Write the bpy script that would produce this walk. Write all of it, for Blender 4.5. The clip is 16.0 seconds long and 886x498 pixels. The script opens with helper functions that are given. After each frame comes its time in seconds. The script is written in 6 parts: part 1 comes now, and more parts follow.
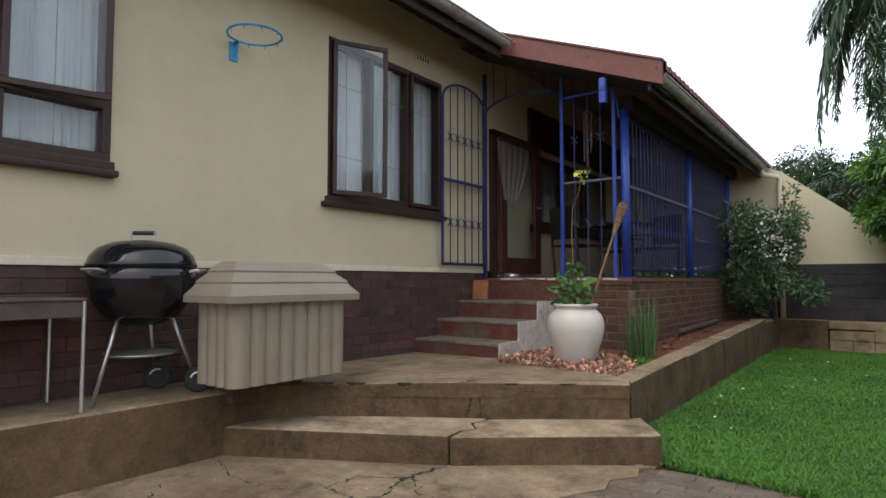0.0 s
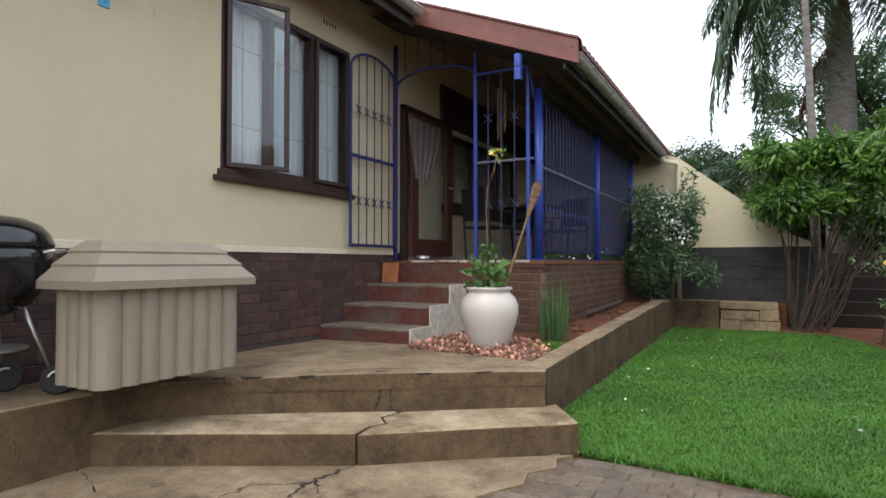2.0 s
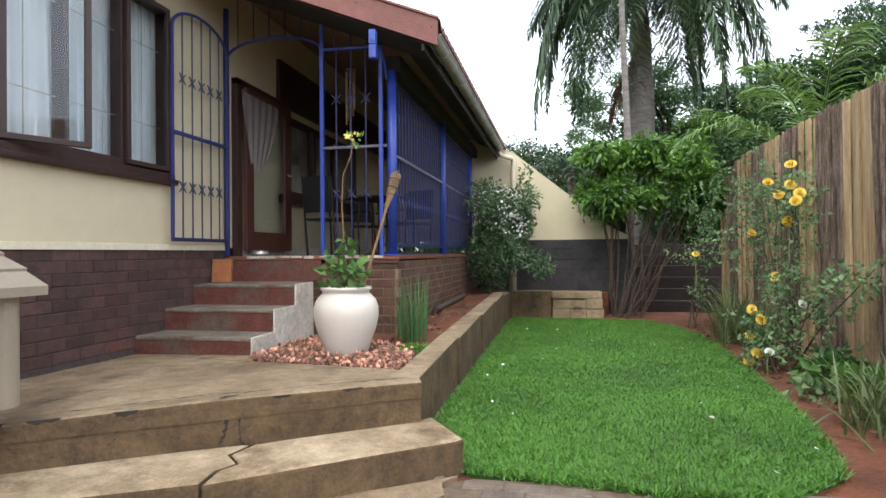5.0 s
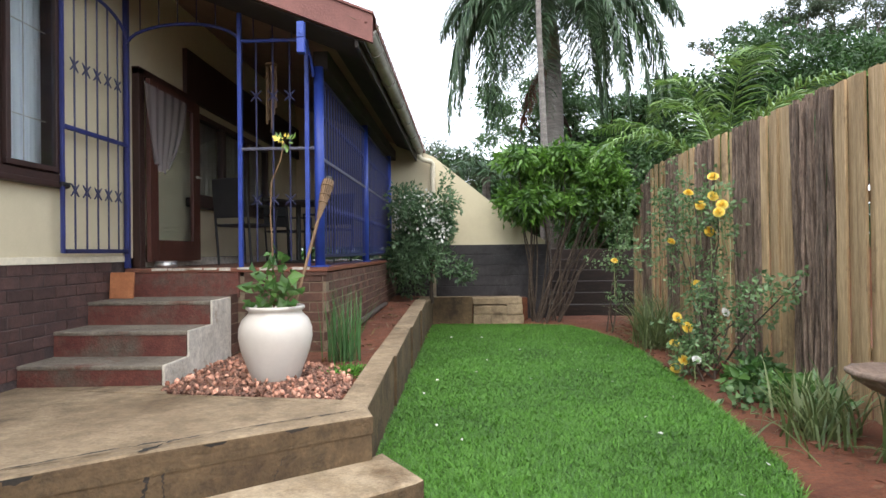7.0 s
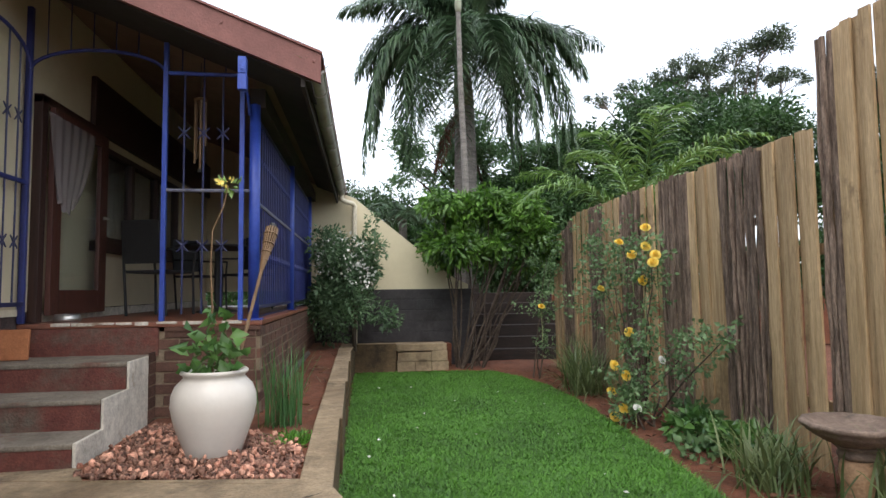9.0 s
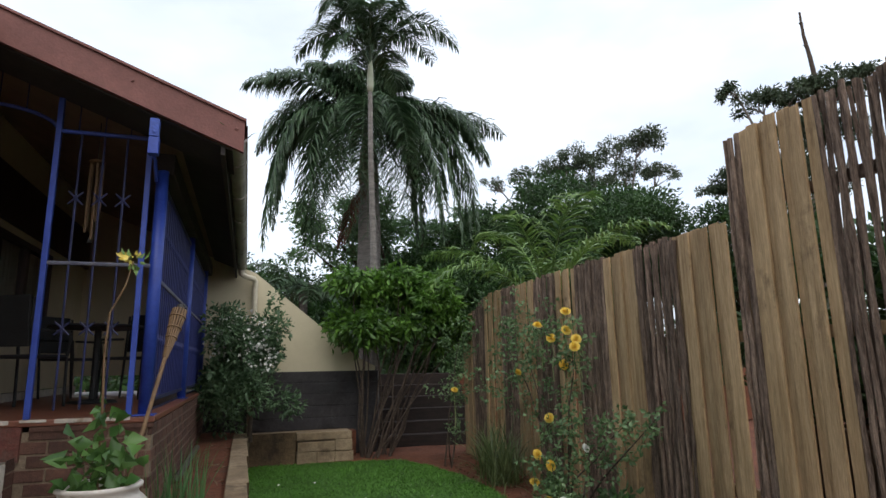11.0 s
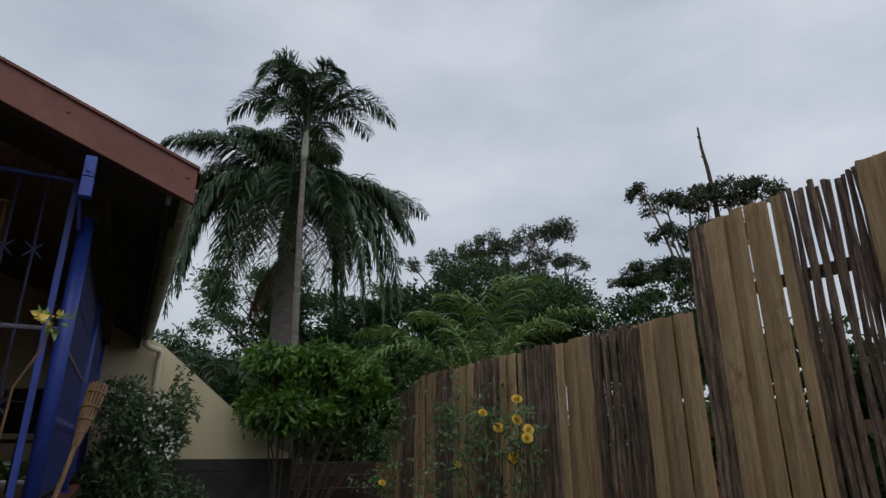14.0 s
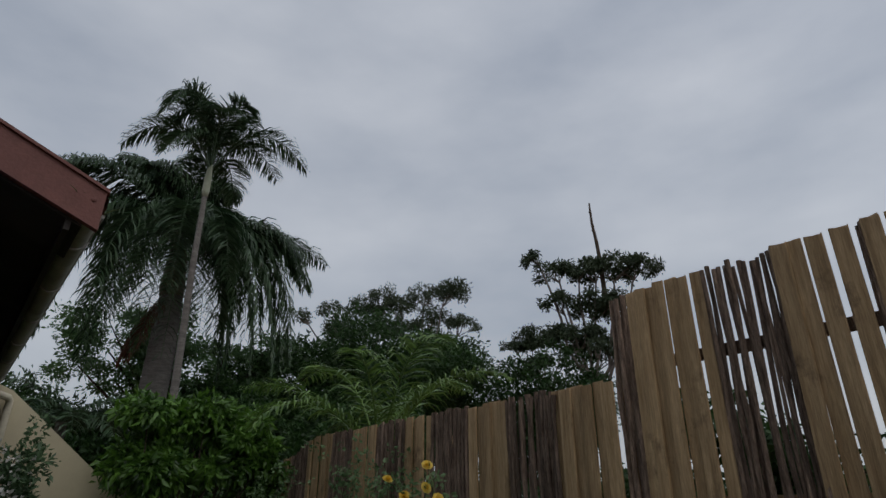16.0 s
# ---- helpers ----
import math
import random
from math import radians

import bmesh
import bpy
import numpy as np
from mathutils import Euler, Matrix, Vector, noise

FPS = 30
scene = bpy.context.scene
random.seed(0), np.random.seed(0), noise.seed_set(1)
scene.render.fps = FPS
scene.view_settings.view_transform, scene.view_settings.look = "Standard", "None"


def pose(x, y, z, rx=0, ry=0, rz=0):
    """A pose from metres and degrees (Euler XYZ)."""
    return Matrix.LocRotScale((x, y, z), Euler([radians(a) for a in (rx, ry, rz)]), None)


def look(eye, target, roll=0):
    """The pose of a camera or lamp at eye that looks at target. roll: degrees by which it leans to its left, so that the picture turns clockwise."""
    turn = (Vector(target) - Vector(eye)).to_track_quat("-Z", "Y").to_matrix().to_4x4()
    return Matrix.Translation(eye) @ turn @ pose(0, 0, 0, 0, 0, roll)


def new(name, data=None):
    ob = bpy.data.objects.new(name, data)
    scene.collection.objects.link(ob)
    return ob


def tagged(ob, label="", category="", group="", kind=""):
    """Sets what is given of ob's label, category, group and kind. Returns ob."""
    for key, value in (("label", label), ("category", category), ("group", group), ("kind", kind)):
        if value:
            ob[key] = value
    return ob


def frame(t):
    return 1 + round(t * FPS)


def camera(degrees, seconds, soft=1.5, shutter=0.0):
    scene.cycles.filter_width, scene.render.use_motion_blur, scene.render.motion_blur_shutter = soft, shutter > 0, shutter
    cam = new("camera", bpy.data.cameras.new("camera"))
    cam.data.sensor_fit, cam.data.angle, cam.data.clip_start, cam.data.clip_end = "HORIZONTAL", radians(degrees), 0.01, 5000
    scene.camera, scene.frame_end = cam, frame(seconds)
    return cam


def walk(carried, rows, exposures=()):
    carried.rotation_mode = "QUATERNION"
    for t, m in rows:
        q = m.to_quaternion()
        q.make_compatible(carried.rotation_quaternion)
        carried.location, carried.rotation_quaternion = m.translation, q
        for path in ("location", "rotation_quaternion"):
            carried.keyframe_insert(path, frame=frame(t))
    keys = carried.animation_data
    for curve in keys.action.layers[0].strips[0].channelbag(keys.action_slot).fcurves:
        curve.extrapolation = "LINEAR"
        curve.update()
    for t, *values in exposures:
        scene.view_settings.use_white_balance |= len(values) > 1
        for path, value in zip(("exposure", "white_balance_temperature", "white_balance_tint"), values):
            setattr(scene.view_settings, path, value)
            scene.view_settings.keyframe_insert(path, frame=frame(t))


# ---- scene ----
cam = camera(73.5, 16.0)

PATH = [
    (0, (3.81, 0.0, 1.051), (2.611, 1.597, 1.156), 0.0),
    (0.5, (3.781, 0.038, 1.045), (2.635, 1.675, 1.14), -0.0),
    (1, (3.742, 0.09, 1.046), (2.664, 1.773, 1.129), -0.1),
    (1.5, (3.685, 0.166, 1.052), (2.673, 1.89, 1.119), -0.1),
    (2, (3.632, 0.242, 1.05), (2.691, 2.006, 1.096), -0.0),
    (2.5, (3.594, 0.311, 1.055), (2.722, 2.111, 1.085), -0.1),
    (3, (3.533, 0.382, 1.058), (2.735, 2.216, 1.081), -0.1),
    (3.5, (3.454, 0.448, 1.067), (2.757, 2.322, 1.086), -0.2),
    (4, (3.359, 0.502, 1.071), (2.764, 2.412, 1.089), -0.3),
    (4.5, (3.288, 0.539, 1.078), (2.801, 2.479, 1.094), -0.4),
    (7, (2.925, 0.834, 1.194), (2.857, 2.833, 1.203), -0.6),
    (7.5, (2.805, 0.883, 1.218), (2.833, 2.883, 1.235), -0.6),
    (8, (2.689, 0.917, 1.238), (2.82, 2.912, 1.278), -0.7),
    (8.5, (2.614, 0.972, 1.26), (2.823, 2.959, 1.34), -0.7),
    (9, (2.55, 1.056, 1.296), (2.817, 3.033, 1.432), -0.7),
    (9.5, (2.478, 1.166, 1.331), (2.837, 3.122, 1.536), -0.7),
    (10, (2.445, 1.24, 1.354), (2.895, 3.169, 1.632), -0.8),
    (12.5, (2.127, 1.554, 1.41), (2.904, 3.33, 1.902), -0.4),
    (13, (2.097, 1.664, 1.423), (2.902, 3.415, 1.96), -0.1),
    (13.5, (2.096, 1.745, 1.431), (2.932, 3.463, 2.022), 0.0),
    (14, (2.069, 1.815, 1.431), (2.943, 3.496, 2.072), 0.0),
    (14.5, (2.015, 1.902, 1.441), (2.931, 3.54, 2.131), 0.2),
    (15, (1.98, 1.987, 1.465), (2.968, 3.563, 2.2), 0.4),
    (15.5, (1.937, 2.069, 1.484), (3.008, 3.568, 2.263), 0.4),
    (16, (1.92, 2.108, 1.482), (3.06, 3.53, 2.297), 0.2),
]
walk(cam, [(t, look(eye, target, roll)) for t, eye, target, roll in PATH],
     exposures=[(0.0, 0.15), (1.5, 0.45), (3.5, 0.85), (7.0, 1.1), (9.0, 0.65), (10.2, 0.3), (11.5, -0.35), (12.5, -0.7),
                (14.5, -1.15), (16.0, -1.42)])

# ---- world and sun: overcast ----
world = bpy.data.worlds.new("overcast_sky")
scene.world = world
world.use_nodes = True
wn, wl = world.node_tree.nodes, world.node_tree.links
wn.clear()
w_out = wn.new("ShaderNodeOutputWorld")
w_bg = wn.new("ShaderNodeBackground")
w_bg2 = wn.new("ShaderNodeBackground")
w_add = wn.new("ShaderNodeAddShader")
sky = wn.new("ShaderNodeTexSky")
sky.sky_type = "NISHITA"
sky.sun_disc = False
sky.sun_elevation, sky.sun_rotation = radians(58), radians(150)
sky.air_density, sky.dust_density = 1.5, 4.0
w_bg.inputs["Strength"].default_value = 0.05
wl.new(sky.outputs[0], w_bg.inputs["Color"])
w_tc = wn.new("ShaderNodeTexCoord")
w_map = wn.new("ShaderNodeMapping")
w_map.inputs["Scale"].default_value = (1.0, 1.0, 2.4)
w_noise = wn.new("ShaderNodeTexNoise")
w_noise.inputs["Scale"].default_value, w_noise.inputs["Detail"].default_value = 2.6, 6.0
w_noise.inputs["Roughness"].default_value = 0.5
w_ramp = wn.new("ShaderNodeValToRGB")
w_ramp.color_ramp.elements[0].position, w_ramp.color_ramp.elements[0].color = 0.28, (0.60, 0.66, 0.77, 1)
w_ramp.color_ramp.elements[1].position, w_ramp.color_ramp.elements[1].color = 0.72, (0.98, 1.02, 1.10, 1)
wl.new(w_tc.outputs["Generated"], w_map.inputs["Vector"])
wl.new(w_map.outputs[0], w_noise.inputs["Vector"])
wl.new(w_noise.outputs["Fac"], w_ramp.inputs["Fac"])
wl.new(w_ramp.outputs[0], w_bg2.inputs["Color"])
w_bg2.inputs["Strength"].default_value = 1.25
wl.new(w_bg.outputs[0], w_add.inputs[0])
wl.new(w_bg2.outputs[0], w_add.inputs[1])
wl.new(w_add.outputs[0], w_out.inputs["Surface"])

sun_data = bpy.data.lights.new("sun", "SUN")
sun_data.energy, sun_data.angle, sun_data.color = 1.1, radians(35), (1.0, 0.96, 0.9)
sun = new("sun", sun_data)
sun.matrix_world = look((-1, -7, 14), (2, 5, 0))


# ---- materials ----
def surface(name, dark, light, scale=3.0, rough=0.85, bump=0.25, grain=60.0, metal=0.0, stretch=(1, 1, 1),
            vary=0.0, island=0.0, stain=None, stain_scale=1.1, stain_at=0.55, spec=0.5, edge=0.12, contrast=1.0):
    """A rough real surface: broad and fine colour variation, grain bump and stains of their own shape."""
    m = bpy.data.materials.new(name)
    m.use_nodes = True
    n, l = m.node_tree.nodes, m.node_tree.links
    b = n["Principled BSDF"]
    geo = n.new("ShaderNodeNewGeometry")
    mp = n.new("ShaderNodeMapping")
    mp.inputs["Scale"].default_value = stretch
    l.new(geo.outputs["Position"], mp.inputs["Vector"])
    big = n.new("ShaderNodeTexNoise")
    big.inputs["Scale"].default_value, big.inputs["Detail"].default_value = scale, 5
    big.inputs["Roughness"].default_value = 0.62
    l.new(mp.outputs[0], big.inputs["Vector"])
    ramp = n.new("ShaderNodeValToRGB")
    ramp.color_ramp.elements[0].position, ramp.color_ramp.elements[1].position = 0.32, 0.68
    ramp.color_ramp.elements[0].color, ramp.color_ramp.elements[1].color = (*dark, 1), (*light, 1)
    l.new(big.outputs["Fac"], ramp.inputs["Fac"])
    col = ramp.outputs[0]
    fine = n.new("ShaderNodeTexNoise")
    fine.inputs["Scale"].default_value, fine.inputs["Detail"].default_value = grain, 4
    l.new(mp.outputs[0], fine.inputs["Vector"])
    if stain:
        st = n.new("ShaderNodeTexNoise")
        st.inputs["Scale"].default_value, st.inputs["Detail"].default_value = stain_scale, 8
        st.inputs["Roughness"].default_value = 0.7
        l.new(geo.outputs["Position"], st.inputs["Vector"])
        sr = n.new("ShaderNodeMapRange")
        sr.inputs[1].default_value, sr.inputs[2].default_value = stain_at, stain_at + edge
        l.new(st.outputs["Fac"], sr.inputs[0])
        mx = n.new("ShaderNodeMix")
        mx.data_type = "RGBA"
        l.new(sr.outputs[0], mx.inputs[0])
        l.new(col, mx.inputs[6])
        mx.inputs[7].default_value = (*stain, 1)
        col = mx.outputs[2]
    fr = n.new("ShaderNodeMapRange")
    fr.inputs[1].default_value, fr.inputs[2].default_value = 0.25, 0.75
    k = min(1.0, bump / 0.3)
    fr.inputs[3].default_value, fr.inputs[4].default_value = 1 - 0.2 * k * contrast, 1 + 0.16 * k * contrast
    l.new(fine.outputs["Fac"], fr.inputs[0])
    mid = n.new("ShaderNodeTexNoise")
    mid.inputs["Scale"].default_value, mid.inputs["Detail"].default_value = scale * 5.3, 6
    mid.inputs["Roughness"].default_value = 0.7
    l.new(mp.outputs[0], mid.inputs["Vector"])
    mr = n.new("ShaderNodeMapRange")
    mr.inputs[1].default_value, mr.inputs[2].default_value = 0.3, 0.7
    mr.inputs[3].default_value, mr.inputs[4].default_value = 1 - 0.28 * k * contrast, 1 + 0.24 * k * contrast
    l.new(mid.outputs["Fac"], mr.inputs[0])
    both = n.new("ShaderNodeMath")
    both.operation = "MULTIPLY"
    l.new(fr.outputs[0], both.inputs[0])
    l.new(mr.outputs[0], both.inputs[1])
    val = both.outputs[0]
    for amount, node, out in ((vary, "ShaderNodeObjectInfo", "Random"), (island, "ShaderNodeNewGeometry", "Random Per Island")):
        if amount:
            o = n.new(node)
            rr = n.new("ShaderNodeMapRange")
            rr.inputs[3].default_value, rr.inputs[4].default_value = 1 - amount, 1 + amount
            l.new(o.outputs[out], rr.inputs[0])
            mu = n.new("ShaderNodeMath")
            mu.operation = "MULTIPLY"
            l.new(val, mu.inputs[0])
            l.new(rr.outputs[0], mu.inputs[1])
            val = mu.outputs[0]
    hs = n.new("ShaderNodeHueSaturation")
    l.new(col, hs.inputs["Color"])
    l.new(val, hs.inputs["Value"])
    l.new(hs.outputs[0], b.inputs["Base Color"])
    b.inputs["Roughness"].default_value, b.inputs["Metallic"].default_value = rough, metal
    b.inputs["Specular IOR Level"].default_value = spec
    if bump:
        bp = n.new("ShaderNodeBump")
        bp.inputs["Strength"].default_value, bp.inputs["Distance"].default_value = bump, 0.02
        l.new(fine.outputs["Fac"], bp.inputs["Height"])
        l.new(bp.outputs[0], b.inputs["Normal"])
    return m


def foliage(name, dark, light, rough=0.5, through_light=0.3, patch=2.2, amp=1.0):
    m = bpy.data.materials.new(name)
    m.use_nodes = True
    n, l = m.node_tree.nodes, m.node_tree.links
    b = n["Principled BSDF"]
    geo = n.new("ShaderNodeNewGeometry")
    ramp = n.new("ShaderNodeValToRGB")
    ramp.color_ramp.elements[0].color, ramp.color_ramp.elements[1].color = (*dark, 1), (*light, 1)
    big = n.new("ShaderNodeTexNoise")
    big.inputs["Scale"].default_value = patch
    l.new(geo.outputs["Position"], big.inputs["Vector"])
    mix = n.new("ShaderNodeMath")
    mix.operation = "MULTIPLY_ADD"
    l.new(geo.outputs["Random Per Island"], mix.inputs[0])
    mix.inputs[1].default_value = 0.75
    sh = n.new("ShaderNodeMapRange")
    sh.inputs[1].default_value, sh.inputs[2].default_value = 0.3, 0.7
    sh.inputs[3].default_value, sh.inputs[4].default_value = 0.2 - 0.3 * amp, 0.2 + 0.3 * amp
    l.new(big.outputs["Fac"], sh.inputs[0])
    l.new(sh.outputs[0], mix.inputs[2])
    l.new(mix.outputs[0], ramp.inputs["Fac"])
    l.new(ramp.outputs[0], b.inputs["Base Color"])
    b.inputs["Roughness"].default_value = rough
    tr = n.new("ShaderNodeBsdfTranslucent")
    l.new(ramp.outputs[0], tr.inputs["Color"])
    ms = n.new("ShaderNodeMixShader")
    ms.inputs[0].default_value = through_light
    l.new(b.outputs[0], ms.inputs[1])
    l.new(tr.outputs[0], ms.inputs[2])
    l.new(ms.outputs[0], n["Material Output"].inputs["Surface"])
    return m


def glass(name, tint=(0.9, 0.95, 0.95), rough=0.02):
    m = bpy.data.materials.new(name)
    m.use_nodes = True
    b = m.node_tree.nodes["Principled BSDF"]
    b.inputs["Base Color"].default_value = (*tint, 1)
    b.inputs["Roughness"].default_value = rough
    b.inputs["Transmission Weight"].default_value = 1.0
    b.inputs["IOR"].default_value = 1.45
    return m


CREAM = surface("cream_plaster", (0.515, 0.455, 0.312), (0.565, 0.502, 0.350), 1.2, 0.9, 0.05, 90, stain=(0.475, 0.418, 0.285), stain_scale=0.6, stain_at=0.56, edge=0.25)
CREAM_TRIM = surface("cream_trim", (0.60, 0.55, 0.42), (0.68, 0.62, 0.48), 3, 0.8, 0.1, 60)
CONCRETE = surface("weathered_concrete", (0.150, 0.103, 0.058), (0.315, 0.238, 0.150), 2.0, 0.9, 0.6, 55, stain=(0.085, 0.058, 0.034), stain_scale=2.3, stain_at=0.55, edge=0.14, contrast=1.0)
# own stains, plus a deeper brown for upright faces: side shade in the colour
CONCRETE_SIDE = surface("stained_shaded_concrete", (0.062, 0.038, 0.019), (0.145, 0.096, 0.049), 2.6, 0.92, 0.5, 50, stain=(0.034, 0.024, 0.014), stain_scale=3.4, stain_at=0.54, edge=0.16, contrast=1.0)
CONCRETE_PALE = surface("worn_pale_concrete", (0.18, 0.125, 0.067), (0.46, 0.365, 0.245), 2.4, 0.9, 0.45, 80, stain=(0.12, 0.075, 0.037), stain_scale=2.6, stain_at=0.54, edge=0.14, contrast=1.0)
CRACK = surface("crack_dark", (0.02, 0.017, 0.014), (0.04, 0.033, 0.027), 8, 1.0, 0.2)
BRICK_DARK = surface("dark_plum_brick", (0.044, 0.024, 0.022), (0.084, 0.044, 0.037), 6, 0.7, 0.3, 120, vary=0.3, stain=(0.115, 0.036, 0.024), stain_scale=1.1, stain_at=0.55, edge=0.2)
BRICK_BROWN = surface("brown_brick", (0.070, 0.032, 0.022), (0.125, 0.060, 0.040), 6, 0.8, 0.35, 120, vary=0.3)
MORTAR = surface("mortar", (0.15, 0.112, 0.075), (0.24, 0.185, 0.125), 8, 0.95, 0.3, 120)
MORTAR_DARK = surface("dark_mortar", (0.046, 0.033, 0.031), (0.081, 0.058, 0.055), 8, 0.95, 0.3, 120)
RED_STEP = surface("worn_red_step_paint", (0.10, 0.024, 0.018), (0.15, 0.048, 0.035), 4, 0.75, 0.3, 70, stain=(0.115, 0.095, 0.072), stain_scale=3.0, stain_at=0.47, edge=0.2)
STEP_TOP = surface("scuffed_grey_step_top", (0.12, 0.10, 0.078), (0.22, 0.19, 0.15), 5, 0.85, 0.3, 80, stain=(0.13, 0.06, 0.042), stain_scale=3.2, stain_at=0.56)
WHITE_PAINT = surface("peeling_white_paint", (0.46, 0.42, 0.355), (0.62, 0.575, 0.50), 3, 0.8, 0.3, 60, stain=(0.26, 0.20, 0.145), stain_scale=4.0, stain_at=0.57)
TERRACOTTA = surface("red_veranda_floor", (0.16, 0.055, 0.033), (0.23, 0.09, 0.055), 3, 0.4, 0.1, 60, stain=(0.14, 0.07, 0.05), stain_at=0.6)
ORANGE_TILE = surface("orange_clay_tile", (0.32, 0.115, 0.045), (0.42, 0.165, 0.07), 5, 0.7, 0.2, 80)
DARK_WOOD = surface("dark_brown_varnish", (0.022, 0.009, 0.007), (0.042, 0.018, 0.013), 5, 0.5, 0.15, 90, stretch=(6, 6, 0.6))
DOOR_WOOD = surface("red_brown_door_wood", (0.045, 0.014, 0.010), (0.09, 0.030, 0.020), 5, 0.5, 0.15, 90, stretch=(6, 6, 0.6))
FASCIA = surface("oxide_red_fascia", (0.135, 0.046, 0.036), (0.20, 0.075, 0.060), 3, 0.65, 0.15, 60, stain=(0.25, 0.13, 0.11), stain_scale=4, stain_at=0.66)
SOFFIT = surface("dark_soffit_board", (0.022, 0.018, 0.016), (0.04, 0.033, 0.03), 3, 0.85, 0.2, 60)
ROOF = surface("red_brown_roof_sheet", (0.13, 0.05, 0.04), (0.19, 0.08, 0.06), 2, 0.6, 0.15, 40)
GUTTER = surface("grey_white_gutter", (0.26, 0.25, 0.225), (0.40, 0.39, 0.355), 4, 0.6, 0.12, 50, stain=(0.18, 0.17, 0.15), stain_scale=2.0, stain_at=0.56)
PIPE = surface("cream_downpipe", (0.55, 0.50, 0.38), (0.64, 0.58, 0.45), 4, 0.6, 0.1, 50)
BLUE = surface("bright_blue_paint", (0.018, 0.042, 0.26), (0.032, 0.070, 0.36), 6, 0.45, 0.12, 60, stain=(0.08, 0.10, 0.30), stain_scale=7, stain_at=0.66)
BLUE_DARK = surface("dark_blue_bar_paint", (0.012, 0.014, 0.05), (0.02, 0.024, 0.085), 6, 0.5, 0.1, 60)
BLUE_MID = surface("deep_blue_gate_paint", (0.016, 0.022, 0.11), (0.026, 0.036, 0.17), 6, 0.5, 0.1, 60)
BLUE_WORN = surface("flaking_blue_paint", (0.025, 0.06, 0.32), (0.045, 0.09, 0.38), 6, 0.6, 0.3, 60, stain=(0.30, 0.36, 0.48), stain_scale=14, stain_at=0.66)
RUSTY = surface("flaking_blue_grey_paint", (0.07, 0.075, 0.12), (0.16, 0.16, 0.20), 9, 0.7, 0.3, 60, stain=(0.16, 0.10, 0.07), stain_scale=12, stain_at=0.58)
SLATE = surface("dark_slate_wall_paint", (0.026, 0.024, 0.025), (0.048, 0.043, 0.044), 2.5, 0.85, 0.3, 50, stain=(0.018, 0.016, 0.015), stain_scale=1.8, stain_at=0.54)
TIMBER_DARK = surface("dark_brown_sleeper", (0.012, 0.007, 0.005), (0.028, 0.016, 0.011), 4, 0.9, 0.4, 40, stretch=(0.6, 4, 4))
SOIL = surface("red_soil", (0.084, 0.025, 0.010), (0.168, 0.057, 0.026), 3.0, 0.97, 0.9, 45, stain=(0.095, 0.043, 0.022), stain_scale=4, stain_at=0.56)
TURF = surface("turf_ground", (0.022, 0.055, 0.010), (0.045, 0.11, 0.018), 5.0, 0.95, 0.7, 90)
PAVER = surface("grey_paver_brick", (0.105, 0.080, 0.060), (0.18, 0.142, 0.108), 6, 0.9, 0.4, 90, vary=0.12)
SAND = surface("sandy_joint_dirt", (0.085, 0.058, 0.038), (0.16, 0.118, 0.08), 5, 0.95, 0.4, 90)
PLANK = surface("weathered_pine_plank", (0.27, 0.175, 0.085), (0.49, 0.345, 0.190), 4, 0.85, 0.35, 40, stretch=(5, 5, 0.35), vary=0.15, stain=(0.15, 0.095, 0.05), stain_scale=1.8, stain_at=0.58)
BARK = surface("split_pole_bark", (0.075, 0.048, 0.034), (0.30, 0.215, 0.16), 9, 0.95, 0.9, 40, stretch=(4, 4, 0.5), vary=0.42, contrast=1.6)
STONE = surface("carved_cement_stone", (0.13, 0.09, 0.07), (0.25, 0.18, 0.135), 6, 0.9, 0.4, 70, stain=(0.08, 0.065, 0.05), stain_scale=5, stain_at=0.54)
STONE_ORANGE = surface("sandy_cement_pedestal", (0.30, 0.17, 0.09), (0.42, 0.26, 0.15), 6, 0.9, 0.35, 70)
POT_WHITE = surface("off_white_glazed_pot", (0.56, 0.52, 0.47), (0.62, 0.58, 0.53), 2, 0.38, 0.03, 40, stain=(0.47, 0.42, 0.36), stain_scale=2.4, stain_at=0.62, edge=0.2)
PEBBLE = surface("pink_quartz_pebble", (0.17, 0.062, 0.038), (0.44, 0.25, 0.175), 26, 0.85, 0.25, 120, vary=0.6, island=0.6, stain=(0.12, 0.04, 0.028), stain_scale=30, stain_at=0.54)
BOX_PLASTER = surface("beige_moulded_fibreglass", (0.235, 0.20, 0.15), (0.28, 0.24, 0.185), 2, 0.62, 0.06, 60, stain=(0.19, 0.16, 0.115), stain_scale=2, stain_at=0.58, edge=0.2)
BLACK_ENAMEL = surface("black_enamel", (0.008, 0.008, 0.010), (0.012, 0.012, 0.015), 4, 0.12, 0.0, 60)
BLACK_MATT = surface("black_plastic", (0.012, 0.012, 0.012), (0.025, 0.025, 0.025), 4, 0.6, 0.1, 60)
STEEL = surface("dull_aluminium", (0.45, 0.45, 0.44), (0.60, 0.60, 0.58), 4, 0.38, 0.05, 60, metal=0.9)
TABLE_GREY = surface("grey_brown_table_metal", (0.07, 0.058, 0.05), (0.12, 0.10, 0.085), 4, 0.5, 0.1, 60, metal=0.2)
HOOP_BLUE = surface("light_blue_hoop_paint", (0.03, 0.25, 0.50), (0.06, 0.36, 0.62), 8, 0.5, 0.1, 60)
CURTAIN = foliage("white_lace_curtain", (0.80, 0.83, 0.88), (0.88, 0.90, 0.94), 0.9, 0.25)
